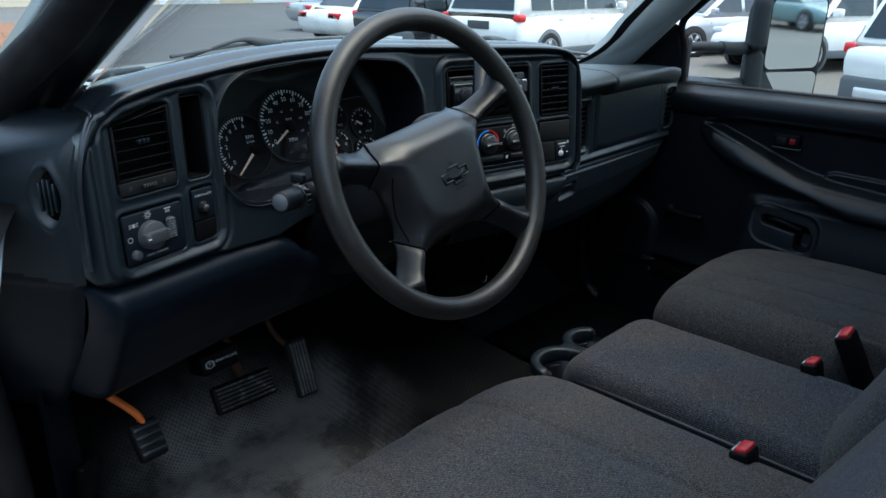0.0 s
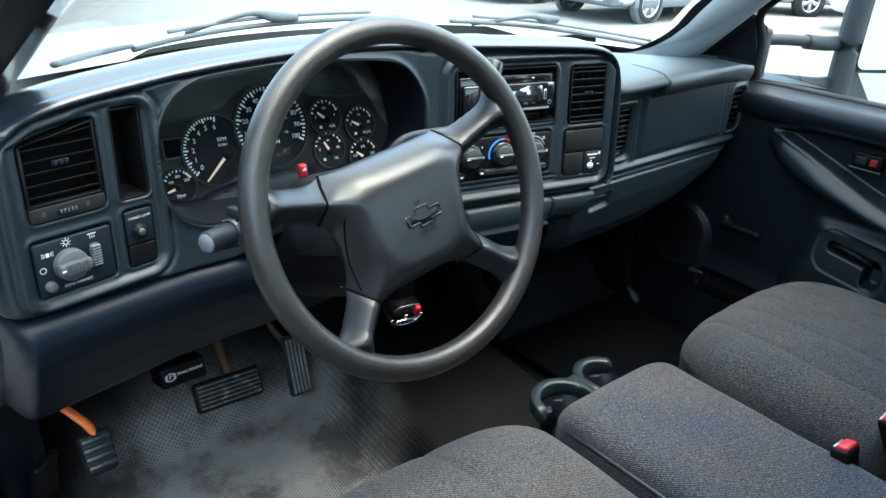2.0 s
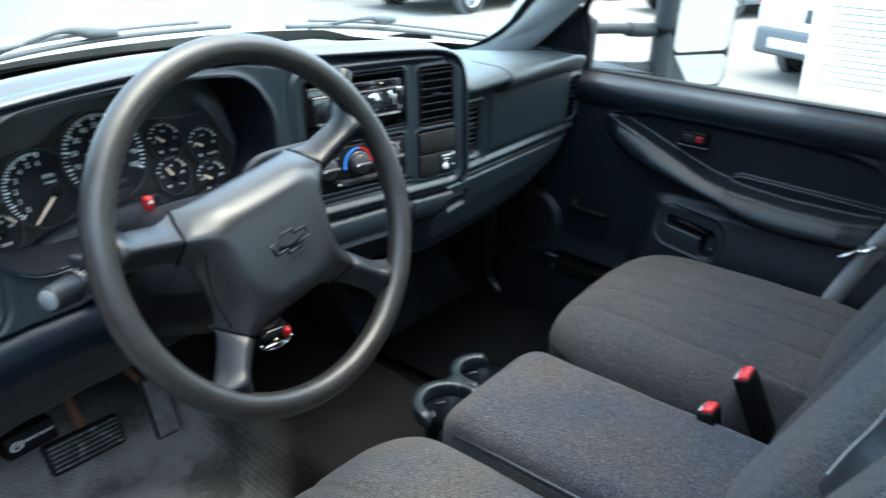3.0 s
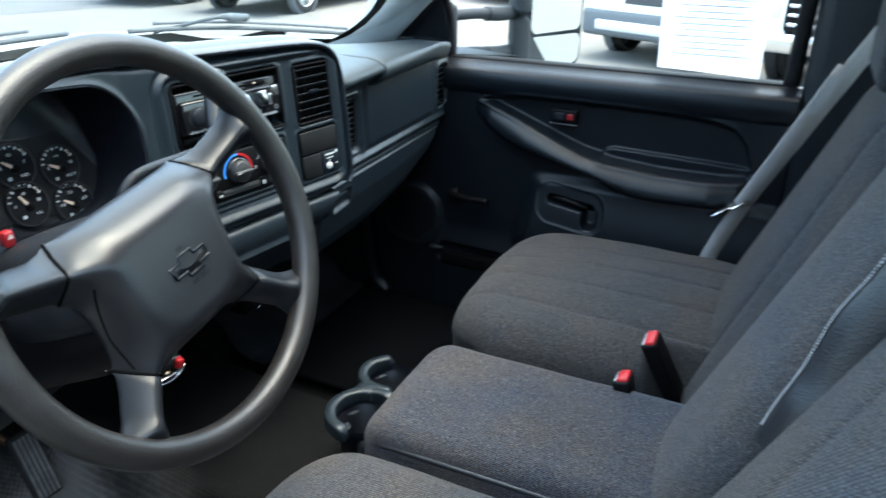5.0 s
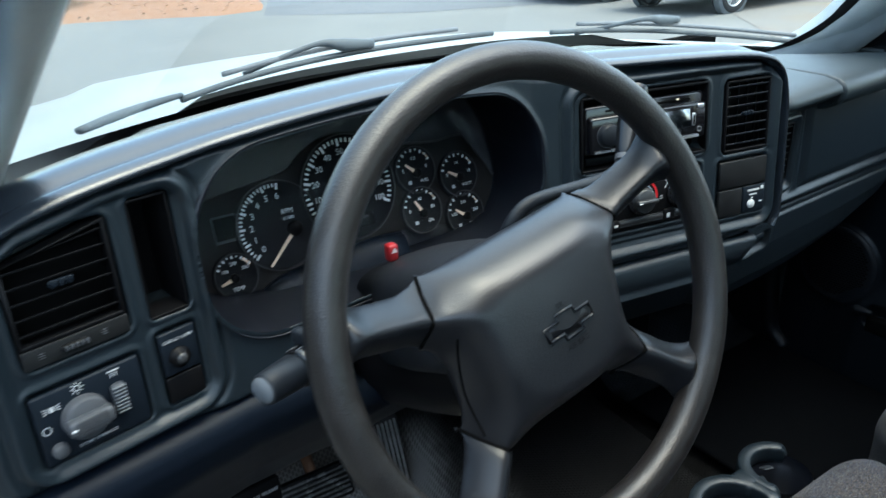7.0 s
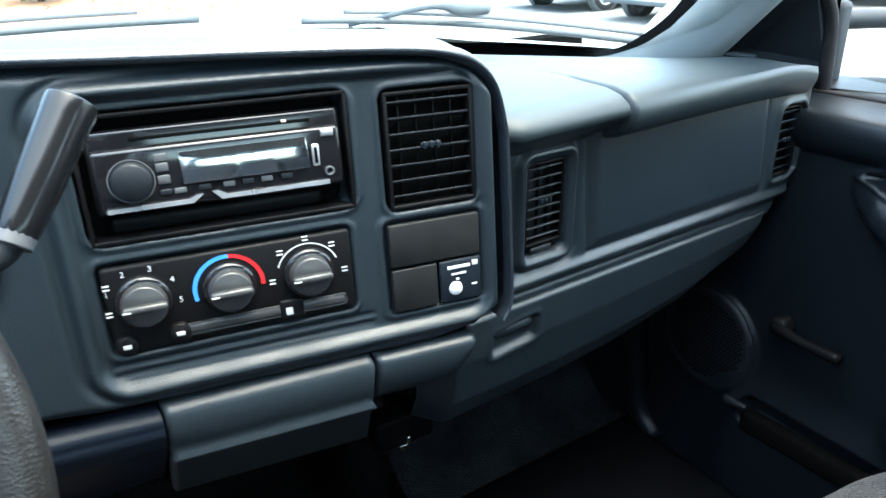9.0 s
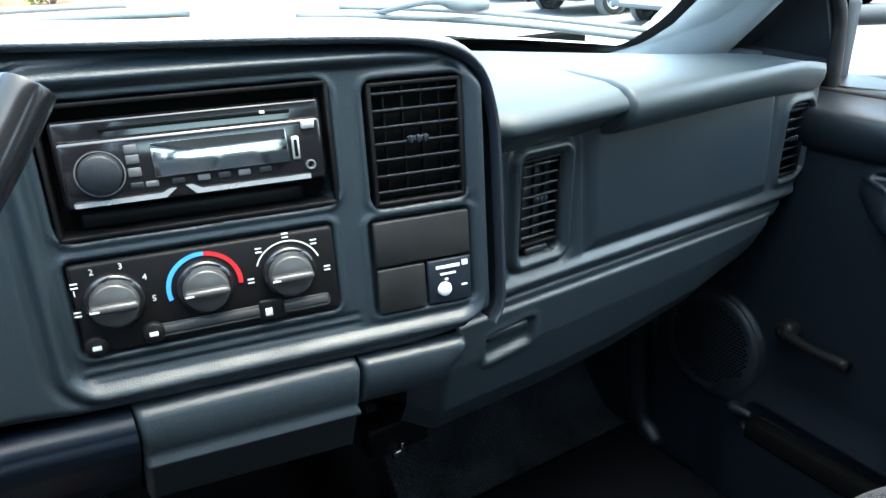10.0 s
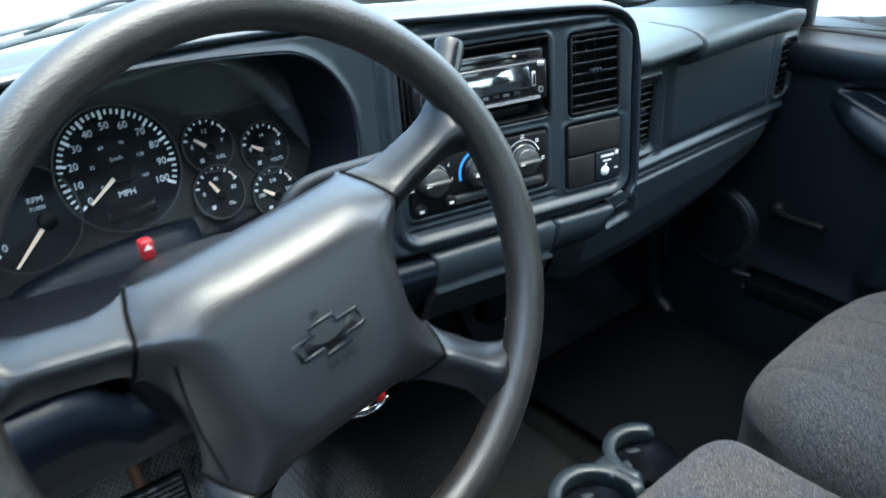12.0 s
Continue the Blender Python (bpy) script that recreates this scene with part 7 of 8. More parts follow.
def passenger_door():
    t = thing("door_1", (0.83, 0.5, 0.74), "closed passenger door with dark blue-grey moulded trim", "door", kind="structure")
    part("trim_panel", door_panel(), M_DOOR, t, "dark blue-grey moulded door trim")
    part("shell", box((0.875, 0.07, 0.60), (0.925, 1.06, 1.372), 0.01), M_BODY, t, "white outer skin")
    part("window_seal", box((0.845, 0.09, 1.374), (0.885, 0.90, 1.388), 0.003), M_RUBBER, t, "black rubber window seal")
    g = part("window_pane", sheet(np.array([[(0.868, 0.10, 1.37), (0.775, 0.10, 1.86)], [(0.868, 0.83, 1.37), (0.775, 0.45, 1.86)]])), M_GLASS, t, "clear side window")
    g.visible_shadow = False
    part("window_frame", pipe([(0.862, 0.105, 1.37), (0.820, 0.100, 1.62), (0.770, 0.095, 1.86)], 0.016, seg=8), M_RUBBER, t)
    part("window_frame", pipe([(0.858, 0.834, 1.372), (0.846, 0.834, 1.47), (0.805, 0.826, 1.535), (0.775, 0.745, 1.605), (0.68, 0.40, 1.905)], 0.009, seg=8), M_RUBBER, t)
    # corner panel in front of the window
    bm = bmesh.new()
    corner = [(0.856, 0.838, 1.372), (0.806, 1.02, 1.372), (0.806, 0.966, 1.413), (0.780, 0.838, 1.530), (0.846, 0.838, 1.50)]
    lo, hi = [bm.verts.new(p) for p in corner], [bm.verts.new((p[0] + 0.02, p[1], p[2])) for p in corner]
    bm.faces.new(lo)
    bm.faces.new(hi[::-1])
    for i in range(5):
        bm.faces.new((lo[i], hi[i], hi[(i + 1) % 5], lo[(i + 1) % 5]))
    bmesh.ops.recalc_face_normals(bm, faces=bm.faces)
    part("sail_panel", bm, M_DARK, t, "dark grey corner panel")
    # speaker
    m = pose(0.8045, 0.920, 0.993, 0, -90, 0)
    s = part("speaker_grille", lathe([(0.0, 0.006), (0.040, 0.005), (0.068, 0.002), (0.074, 0.0035), (0.080, 0.002), (0.083, -0.002)], m, 48), M_DARK, t, "round black perforated speaker grille")
    slots = None
    for i in range(-9, 10):
        for j in range(-13, 14):
            u, w = 0.0072 * i + (0.0036 if j % 2 else 0), 0.0050 * j
            r = math.hypot(u, w)
            if r < 0.0665:
                o = float(np.interp(r, [0, 0.040, 0.068], [0.006, 0.005, 0.002]))
                b = box((w - 0.0016, u - 0.0029, o - 0.002), (w + 0.0016, u + 0.0029, o + 0.0004), 0.0, 1, m)
                slots = b if slots is None else join(slots, b)
    part("perforation", slots, M_VOID, s)["kind"] = "stuff"
    # Solid black block in place of the shade inside the map pocket.
    part("pocket_hollow", box((0.789, 0.235, 0.878), (0.812, 0.832, 0.910), 0.004), M_VOID, t, "black block that imitates the shaded inside of the map pocket")
    # window crank
    c = part("window_crank", lathe([(0.0, 0.022), (0.012, 0.021), (0.015, 0.016), (0.016, 0.0)], pose(0.811, 0.800, 1.068, 0, -90, 0), 24), M_BLACK, t, "black window crank")
    part("arm", pipe([(0.793, 0.800, 1.068), (0.786, 0.76, 1.066), (0.784, 0.705, 1.066)], [0.009, 0.007, 0.008], seg=12), M_BLACK, c)
    part("boss", lathe([(0.0, 0.003), (0.005, 0.002), (0.006, 0.0)], pose(0.790, 0.800, 1.068, 0, -90, 0), 16), M_STEEL, c)
    w = part("window_switch", box((0.812, 0.514, 1.268), (0.834, 0.573, 1.299), 0.003), M_BLACK, t, "black window switch plate")
    part("rocker", box((0.809, 0.542, 1.275), (0.820, 0.565, 1.292), 0.002), M_DARK, w)
    part("lock_tab", box((0.8085, 0.522, 1.277), (0.820, 0.536, 1.291), 0.002), M_HAZARD, w, "red lock tab")
    part("plate_edge", box((0.8105, 0.512, 1.2655), (0.826, 0.575, 1.2675), 0.0005), M_KNOB, w)
    part("pull_handle", pipe([(0.806, 0.556, 1.098), (0.797, 0.53, 1.099), (0.795, 0.50, 1.094), (0.797, 0.470, 1.086)], [0.005, 0.007, 0.007, 0.005], seg=12), M_BLACK, t, "black pull handle")
    part("pocket_hook", pipe([(0.80, 0.862, 0.912), (0.785, 0.85, 0.922), (0.782, 0.82, 0.926)], [0.006, 0.009, 0.004], seg=10), M_DARK, t)


passenger_door()


def window_sheet():
    """Printed sheet taped inside the passenger window."""
    t = thing("paper_notice", (0.85, 0.26, 1.39), "pale printed paper sheet taped to the passenger window", "notice")

    def at(y, z, o=0.0):
        return Vector((0.862 - 0.19 * (z - 1.37) - o, y, z))

    ys, zs = np.linspace(0.166, 0.364, 14), np.linspace(1.396, 1.68, 14)
    V = np.array([[at(y, z + 0.04 * (y - 0.26), 0.002 * math.sin(20 * y + 13 * z)) for z in zs] for y in ys])
    part("sheet", sheet(V), M_PAPER, t)
    rows = [(1.655, 0.12, 0.008), (1.63, 0.16, 0.004), (1.60, 0.10, 0.006)] + [(1.575 - 0.012 * i, 0.15 - 0.02 * (i % 3), 0.0028) for i in range(13)]
    for z, w, h in rows:
        b = bmesh.new()
        b.faces.new([b.verts.new(at(0.265 + y, z + q, 0.003)) for y, q in ((-w / 2, 0), (w / 2, 0), (w / 2, h), (-w / 2, h))])
        part("print_line", b, M_PRINT, t)


window_sheet()


# ---------------------------------------------------------------- side mirror and wipers
def side_mirror():
    t = thing("side_mirror", (0.90, 0.86, 1.38), "dark plastic towing mirror on two telescopic arms", "mirror")
    m = Matrix.Translation((1.189, 0.700, 1.425)) @ pose(0, 0, 0, 0.3, 0, -25)
    inner = m @ Vector((-0.10, 0.02, 0.0))
    for z, zo in ((1.468, 1.462), (1.378, 1.368)):
        a = part("arm", pipe([(0.905, 0.862, z), (0.97, 0.826, z), (1.04, 0.788, zo)], 0.016, seg=14, flat=0.8), M_HOUSING, t)
        part("sleeve", pipe([(1.00, 0.810, zo + 0.003), (1.05, 0.783, zo), (inner.x + 0.02, inner.y + 0.01, zo)], 0.021, seg=14, flat=0.8), M_HOUSING, a)
    part("base", box((0.885, 0.842, 1.345), (0.912, 0.885, 1.495), 0.010), M_HOUSING, t)
    # head: tall rounded shell; the glasses face the cab
    rings = []
    for y, s in ((-0.002, 0.98), (-0.006, 1.0), (0.02, 1.0), (0.05, 0.94), (0.07, 0.80), (0.08, 0.5)):
        rings.append([m @ Vector((x * s, y, z * s)) for x, z in rounded(-0.112, 0.112, -0.117, 0.175, 0.035, 6)])
    part("housing", loft(rings), M_HOUSING, t, "black textured shell")
    part("post", pipe([m @ Vector((-0.112, 0.0, -0.115)), m @ Vector((-0.118, -0.004, 0.02)), m @ Vector((-0.112, 0.0, 0.17))], 0.024, seg=14), M_HOUSING, t)
    part("glass", smooth(loft([[m @ Vector((x, y, z)) for x, z in rounded(-0.086, 0.104, -0.018, 0.164, 0.022, 6)] for y in (-0.004, -0.009)]), False), M_MIRROR, t, "flat mirror glass")
    lower = m @ pose(0, 0, 0, 4, 0, -5)
    part("spot_glass", smooth(loft([[lower @ Vector((x, y, z)) for x, z in rounded(-0.086, 0.100, -0.106, -0.026, 0.022, 6)] for y in (-0.004, -0.010)]), False), M_MIRROR, t, "convex lower mirror glass")


side_mirror()


def wiper(a, hump, b, group, heel=None):
    t = thing("windshield_wiper", hump, "black wiper blade and grey arm lying low on the glass", "wiper", group)

    def on(p, o):
        return Vector((p[0], glass_y(p[0], p[1]) + o, p[1]))

    pts = [on((a[0] + (b[0] - a[0]) * s, a[1] + (b[1] - a[1]) * s + 0.010 * math.sin(math.pi * s)), 0.012) for s in np.linspace(0, 1, 9)]
    part("blade", pipe(pts, 0.0045, seg=8, per=3), M_WIPER, t, "weathered rubber blade")
    part("frame", pipe([p + Vector((0, 0.008, 0.012)) for p in pts[1:-1]], 0.0038, seg=8, per=3), M_TRIM, t)
    h = Vector((hump[0], glass_y(hump[0], hump[2]) + 0.03, hump[2]))
    part("arm", pipe([on(((a[0] * 0.6 + hump[0] * 0.4), hump[2] - 0.022), 0.035), h + Vector((-0.05, 0, 0.006)), h, h + Vector((0.05, 0.0, -0.004))], [0.0030, 0.0040, 0.0105, 0.0070], seg=10), M_WIPER, t, "blue-grey wiper arm")
    if heel:
        q = [on((heel[0] + (a[0] - heel[0]) * f, heel[1] + (a[1] + 0.006 - heel[1]) * f), 0.022) for f in (0, 0.3, 0.6, 1.0)]
        part("arm_base", pipe(q, [0.006, 0.0075, 0.007, 0.005], seg=10, flat=0.7), M_WIPER, t, "pale weathered arm base")


wiper((-0.375, 1.474), (-0.105, 1.2, 1.506), (0.19, 1.490), "windshield wipers", (-0.520, 1.486))
wiper((0.33, 1.476), (0.535, 1.2, 1.484), (0.83, 1.420), "windshield wipers")


def under_dash_hardware():
    t = thing("dash_bracket", (0.31, 1.036, 0.945), "black bracket and chrome latch under the dashboard", "bracket")
    part("bracket", join(box((0.27, 1.02, 0.94), (0.36, 1.06, 0.99), 0.006), box((0.30, 1.03, 0.99), (0.33, 1.06, 1.16), 0.005)), M_BLACK, t)
    part("latch", join(box((0.300, 1.012, 0.938), (0.312, 1.022, 0.950), 0.002), box((0.311, 1.010, 0.945), (0.316, 1.020, 0.962), 0.002)), M_CHROME, t, "small chrome latch")
    part("wire", pipe([(0.33, 1.03, 0.985), (0.37, 1.02, 1.0), (0.40, 1.04, 1.04), (0.41, 1.06, 1.12)], 0.006, seg=8), M_BLACK, t)
    m = thing("blower_duct", (0.46, 0.95, 1.07), "black plastic duct hanging under the glovebox", "duct")
    part("duct", smooth(box((0.40, 0.93, 1.065), (0.53, 1.02, 1.13), 0.02, 3), False), M_BLACK, m)


under_dash_hardware()


# ---------------------------------------------------------------- parked cars
def car(name, at, heading, paint, kind_of, label, group="parked cars", length=4.8, width=1.9, height=1.75):
    """A parked car facing +x before it is turned: lower body, cabin, panes, wheels and lamps."""
    t = new(name)
    L, W, H = length / 2, width / 2, height
    belt = 0.60 * H if kind_of != "sedan" else 0.64 * H
    if kind_of == "suv":
        low = [(-L, 0.62, 0.96, 0.93), (-L + 0.06, 0.30, belt - 0.04, 0.97), (-L + 0.7, 0.27, belt, 1.0), (0.0, 0.26, belt - 0.01, 1.0), (L - 1.35, 0.26, belt - 0.02, 1.0), (L - 0.35, 0.28, belt - 0.16, 0.96), (L - 0.06, 0.33, belt - 0.32, 0.88), (L, 0.45, belt - 0.42, 0.80)]
        cab = [(-L + 0.05, belt - 0.05, 0.93), (-L + 0.32, H - 0.06, 0.76), (-L + 0.9, H, 0.78), (0.15, H - 0.02, 0.78), (0.55, H - 0.09, 0.77), (L - 1.25, belt - 0.03, 0.90)]
    elif kind_of == "pickup":
        low = [(-L, 0.62, 1.10, 0.98), (-L + 0.05, 0.50, belt + 0.05, 1.0), (0.0, 0.48, belt + 0.05, 1.0), (L - 1.2, 0.48, belt + 0.04, 1.0), (L - 0.15, 0.50, belt - 0.02, 0.99), (L, 0.55, belt - 0.10, 0.95)]
        cab = [(-0.6, belt, 0.92), (-0.45, H - 0.05, 0.78), (0.2, H, 0.79), (0.7, H - 0.06, 0.78), (1.35, belt + 0.02, 0.90)]
    else:
        low = [(-L, 0.50, 0.80, 0.86), (-L + 0.10, 0.30, belt - 0.06, 0.93), (-L + 0.9, 0.24, belt - 0.01, 1.0), (0.0, 0.22, belt, 1.0), (L - 1.3, 0.22, belt - 0.03, 1.0), (L - 0.3, 0.25, belt - 0.17, 0.94), (L, 0.38, belt - 0.34, 0.78)]
        cab = [(-L + 0.55, belt - 0.02, 0.88), (-L + 1.15, H - 0.06, 0.72), (-0.2, H, 0.74), (0.35, H - 0.06, 0.73), (L - 1.25, belt - 0.03, 0.88)]

    def section(x, z0, z1, w):
        out = []
        for i in range(24):
            a = 2 * math.pi * i / 24
            c, s = math.cos(a), math.sin(a)
            y = W * w * math.copysign(abs(c) ** 0.35, c)
            z = (z0 + z1) / 2 + (z1 - z0) / 2 * math.copysign(abs(s) ** 0.35, s)
            out.append((x, y * (1 - 0.05 * max(0, s)), z))
        return out

    def resample(tab, n=26):
        a = np.array(tab)
        xs = np.linspace(a[0, 0], a[-1, 0], n)
        return [(x, *[np.interp(x, a[:, 0], a[:, k]) for k in range(1, a.shape[1])]) for x in xs]

    def place(bm, nm, m, parent, lab=""):
        return part(nm, bm, m, parent, lab)

    body = loft([section(*r) for r in resample(low, 34)])
    place(body, "body", paint, t)
    a = resample(cab, 30)
    rings = []
    for x, z, w in a:
        rings.append([(x, W * w * s * (1.0 if abs(s) < 1 else 1.0), zz) for s, zz in ((-0.98 / w * 0.9, belt - 0.08), (-0.94 / w * 0.9, belt + 0.25 * (z - belt)), (-1.0, z - 0.07), (-0.9, z - 0.015), (-0.5, z), (0, z + 0.01), (0.5, z), (0.9, z - 0.015), (1.0, z - 0.07), (0.94 / w * 0.9, belt + 0.25 * (z - belt)), (0.98 / w * 0.9, belt - 0.08))])
    place(loft(rings), "cabin", paint, t)
    top = lambda x: float(np.interp(x, [p[0] for p in cab], [p[1] for p in cab]))
    wid = lambda x: float(np.interp(x, [p[0] for p in cab], [p[2] for p in cab]))

    def side_pane(x0, x1, side):
        pts = []
        for x in np.linspace(x0, x1, 5):
            pts.append((x, belt + 0.04))
        for x in np.linspace(x1, x0, 5):
            pts.append((x, max(belt + 0.06, top(x) - 0.10)))
        bm = bmesh.new()
        vs = []
        for x, z in pts:
            f = (z - belt) / max(0.05, top(x) - 0.07 - belt)
            y = W * (0.885 + (wid(x) - 0.885) * min(1, max(0, f))) + 0.012
            vs.append(bm.verts.new((x, side * y, z)))
        bm.faces.new(vs)
        bmesh.ops.triangulate(bm, faces=bm.faces)
        return bm

    if kind_of == "suv":
        panes = ((-L + 0.50, -L + 1.10), (-L + 1.20, -0.25), (-0.15, 0.95))
    elif kind_of == "pickup":
        panes = ((-0.40, 0.95),)
    else:
        panes = ((-L + 1.15, -0.15), (-0.05, 0.85))
    for side in (-1, 1):
        for x0, x1 in panes:
            place(side_pane(x0, x1, side), "side_window", M_CGLASS, t, "dark tinted glass")

    def end_pane(x0, x1, inset):
        bm = bmesh.new()
        rows = []
        for f in (0.12, 0.5, 0.88):
            x = x0 + (x1 - x0) * f
            z = top(x)
            rows.append([bm.verts.new((x + inset, W * wid(x) * s * 0.86, z + 0.012)) for s in np.linspace(-1, 1, 7)])
        for p, q in zip(rows, rows[1:]):
            for i in range(6):
                bm.faces.new((p[i], p[i + 1], q[i + 1], q[i]))
        return bm

    place(end_pane(cab[-1][0], cab[-2][0], 0.012), "windscreen", M_CGLASS, t)
    place(end_pane(cab[0][0], cab[1][0], -0.012), "rear_window", M_CGLASS, t)
    r = 0.36 if kind_of != "sedan" else 0.32
    for x in (-L + 0.95, L - 0.95):
        for side in (-1, 1):
            m = pose(x, side * (W - 0.10), r, -90 * side, 0, 0)
            place(lathe([(r + 0.055, -0.02), (r + 0.06, 0.08), (r + 0.055, 0.108), (0.0, 0.109)], m, 32), "wheel_arch", M_TRIM if kind_of == "suv" else M_TYRE, t, "dark arch lining")
            w = place(lathe([(0.0, 0.02), (r * 0.6, 0.02), (r * 0.64, 0.115), (r * 0.70, 0.125), (r * 0.95, 0.120), (r, 0.09), (r, -0.10), (r * 0.9, -0.11)], m, 36), "wheel", M_TYRE, t, "black tyre")
            rim = None
            for k in range(5):
                for e in (-8, 8):
                    b = box((-0.022, 0.03, 0.085), (0.022, r * 0.63, 0.115), 0.008, 1, m @ pose(0, 0, 0, 0, 0, 72 * k + e))
                    rim = b if rim is None else join(rim, b)
            rim = join(rim, lathe([(0.0, 0.118), (0.05, 0.116), (0.06, 0.09)], m, 20), lathe([(r * 0.60, 0.08), (r * 0.63, 0.118), (r * 0.68, 0.127), (r * 0.70, 0.120)], m, 36))
            place(rim, "rim", M_RIM, w, "silver alloy rim")
    if kind_of == "suv":
        place(box((-L - 0.03, -W * 0.94, 0.30), (-L + 0.30, W * 0.94, 0.62), 0.06, 3), "rear_bumper", M_TRIM, t, "grey plastic bumper")
        place(box((-L - 0.05, -W * 0.70, 0.38), (-L - 0.01, W * 0.70, 0.50), 0.02, 2), "bumper_plate", M_LAMP, t, "silver skid plate")
        for side in (-1, 1):
            place(box((-L + 0.015, side * W * 0.90 - 0.075, belt - 0.15), (-L + 0.24, side * W * 0.90 + 0.095, belt - 0.02), 0.04, 3), "tail_lamp", M_TAIL, t, "red tail lamp")
            place(box((L - 0.42, side * W * 0.74 - 0.16, belt - 0.36), (L - 0.10, side * W * 0.74 + 0.12, belt - 0.22), 0.03, 2), "headlamp", M_LAMP, t)
            place(box((-L + 1.25, side * W * 0.985 - 0.012, belt - 0.14), (-L + 1.40, side * W * 0.985 + 0.02, belt - 0.11), 0.008), "door_handle", paint, t)
            place(box((-L + 2.35, side * W * 0.985 - 0.012, belt - 0.14), (-L + 2.50, side * W * 0.985 + 0.02, belt - 0.11), 0.008), "door_handle", paint, t)
            place(box((-L + 0.5, side * W * 1.0 - 0.02, 0.27), (L - 0.5, side * W * 1.0 + 0.012, 0.42), 0.02), "sill", M_TRIM, t)
            place(box((0.85, side * (W + 0.03) - 0.09, belt + 0.02), (1.0, side * (W + 0.03) + 0.09, belt + 0.18), 0.04, 2), "wing_mirror", paint, t)
        place(box((-L - 0.012, -0.26, belt - 0.30), (-L + 0.02, 0.26, belt - 0.15), 0.004), "number_plate", M_KNOB, t, "plate with blank bar")
    elif kind_of == "pickup":
        place(box((L - 0.02, -W * 0.62, 0.62), (L + 0.03, W * 0.62, 1.05), 0.04, 2), "grille", M_BLACK, t, "black grille")
        for z in (0.70, 0.79, 0.88, 0.97):
            place(box((L + 0.02, -W * 0.58, z - 0.018), (L + 0.045, W * 0.58, z + 0.018), 0.008), "grille_bar", M_CHROME, t)
        place(box((L - 0.05, -W * 0.97, 0.42), (L + 0.12, W * 0.97, 0.62), 0.05, 3), "front_bumper", M_CHROME, t, "chrome bumper")
        for side in (-1, 1):
            place(box((L - 0.12, side * W * 0.80 - 0.15, 0.74), (L + 0.025, side * W * 0.80 + 0.14, 1.02), 0.03, 2), "headlamp", M_LAMP, t)
    else:
        for side in (-1, 1):
            place(box((-L + 0.0, side * W * 0.66 - 0.20, belt - 0.26), (-L + 0.16, side * W * 0.66 + 0.20, belt - 0.10), 0.03, 2), "tail_lamp", M_TAIL, t, "red tail lamp")
            place(box((L - 0.35, side * W * 0.62 - 0.16, belt - 0.42), (L - 0.08, side * W * 0.62 + 0.16, belt - 0.28), 0.03, 2), "headlamp", M_LAMP, t)
            place(box((0.80, side * (W + 0.02) - 0.08, belt + 0.02), (0.93, side * (W + 0.02) + 0.08, belt + 0.14), 0.03, 2), "wing_mirror", paint, t)
    t.matrix_basis = pose(at[0], at[1], 0, 0, 0, heading)
    return tagged(t, label, "car", group)


car("white_suv", (12.5, 9.35), 0, M_BODY, "suv", "white SUV with red tail lamps and alloy wheels", length=5.0, width=1.95, height=1.78)
car("black_car", (12.5, 12.3), 2, M_PBLACK, "suv", "black SUV parked beside the white one", length=4.7, width=1.9, height=1.66)
car("white_saloon", (13.4, 15.6), 0, M_BODY, "sedan", "white saloon further along the row", length=4.7, width=1.85, height=1.45)
car("grey_car", (16.5, 20.4), -8, M_PSILVER, "sedan", "grey saloon at the end of the row", length=4.7, width=1.85, height=1.45)
car("silver_car", (17.3, 8.0), 155, M_PSILVER, "sedan", "silver saloon facing the lot", length=4.6, width=1.82, height=1.48)
car("white_suv", (16.0, 5.0), 155, M_BODY, "suv", "white SUV parked nose out on gravel", length=4.7, width=1.9, height=1.68)
car("white_suv", (10.7, 0.95), -22, M_BODY, "suv", "white SUV seen from behind, grey bumper", length=4.75, width=1.86, height=1.68)
car("white_pickup", (10.0, -1.35), 158, M_BODY, "pickup", "white pickup with a black and chrome grille", length=5.6, width=2.0, height=1.9)
car("green_sedan", (11.0, -24.0), 75, M_PTEAL, "sedan", "grey-green saloon parked behind the truck", length=4.7, width=1.8, height=1.45)
car("white_van", (23.5, 6.0), 150, M_BODY, "suv", "white van behind the parked SUVs", length=5.2, width=2.0, height=2.1)


def traffic_cone():
    t = thing("traffic_cone", (19.5, 23.6, 0), "orange plastic traffic cone on asphalt", "cone")
    part("base", box((19.3, 23.4, 0.0), (19.7, 23.8, 0.05), 0.02), M_CONE, t)
    part("body", lathe([(0.15, 0.05), (0.04, 0.75), (0.0, 0.76)], Matrix.Translation((19.5, 23.6, 0)), 20), M_CONE, t)


traffic_cone()


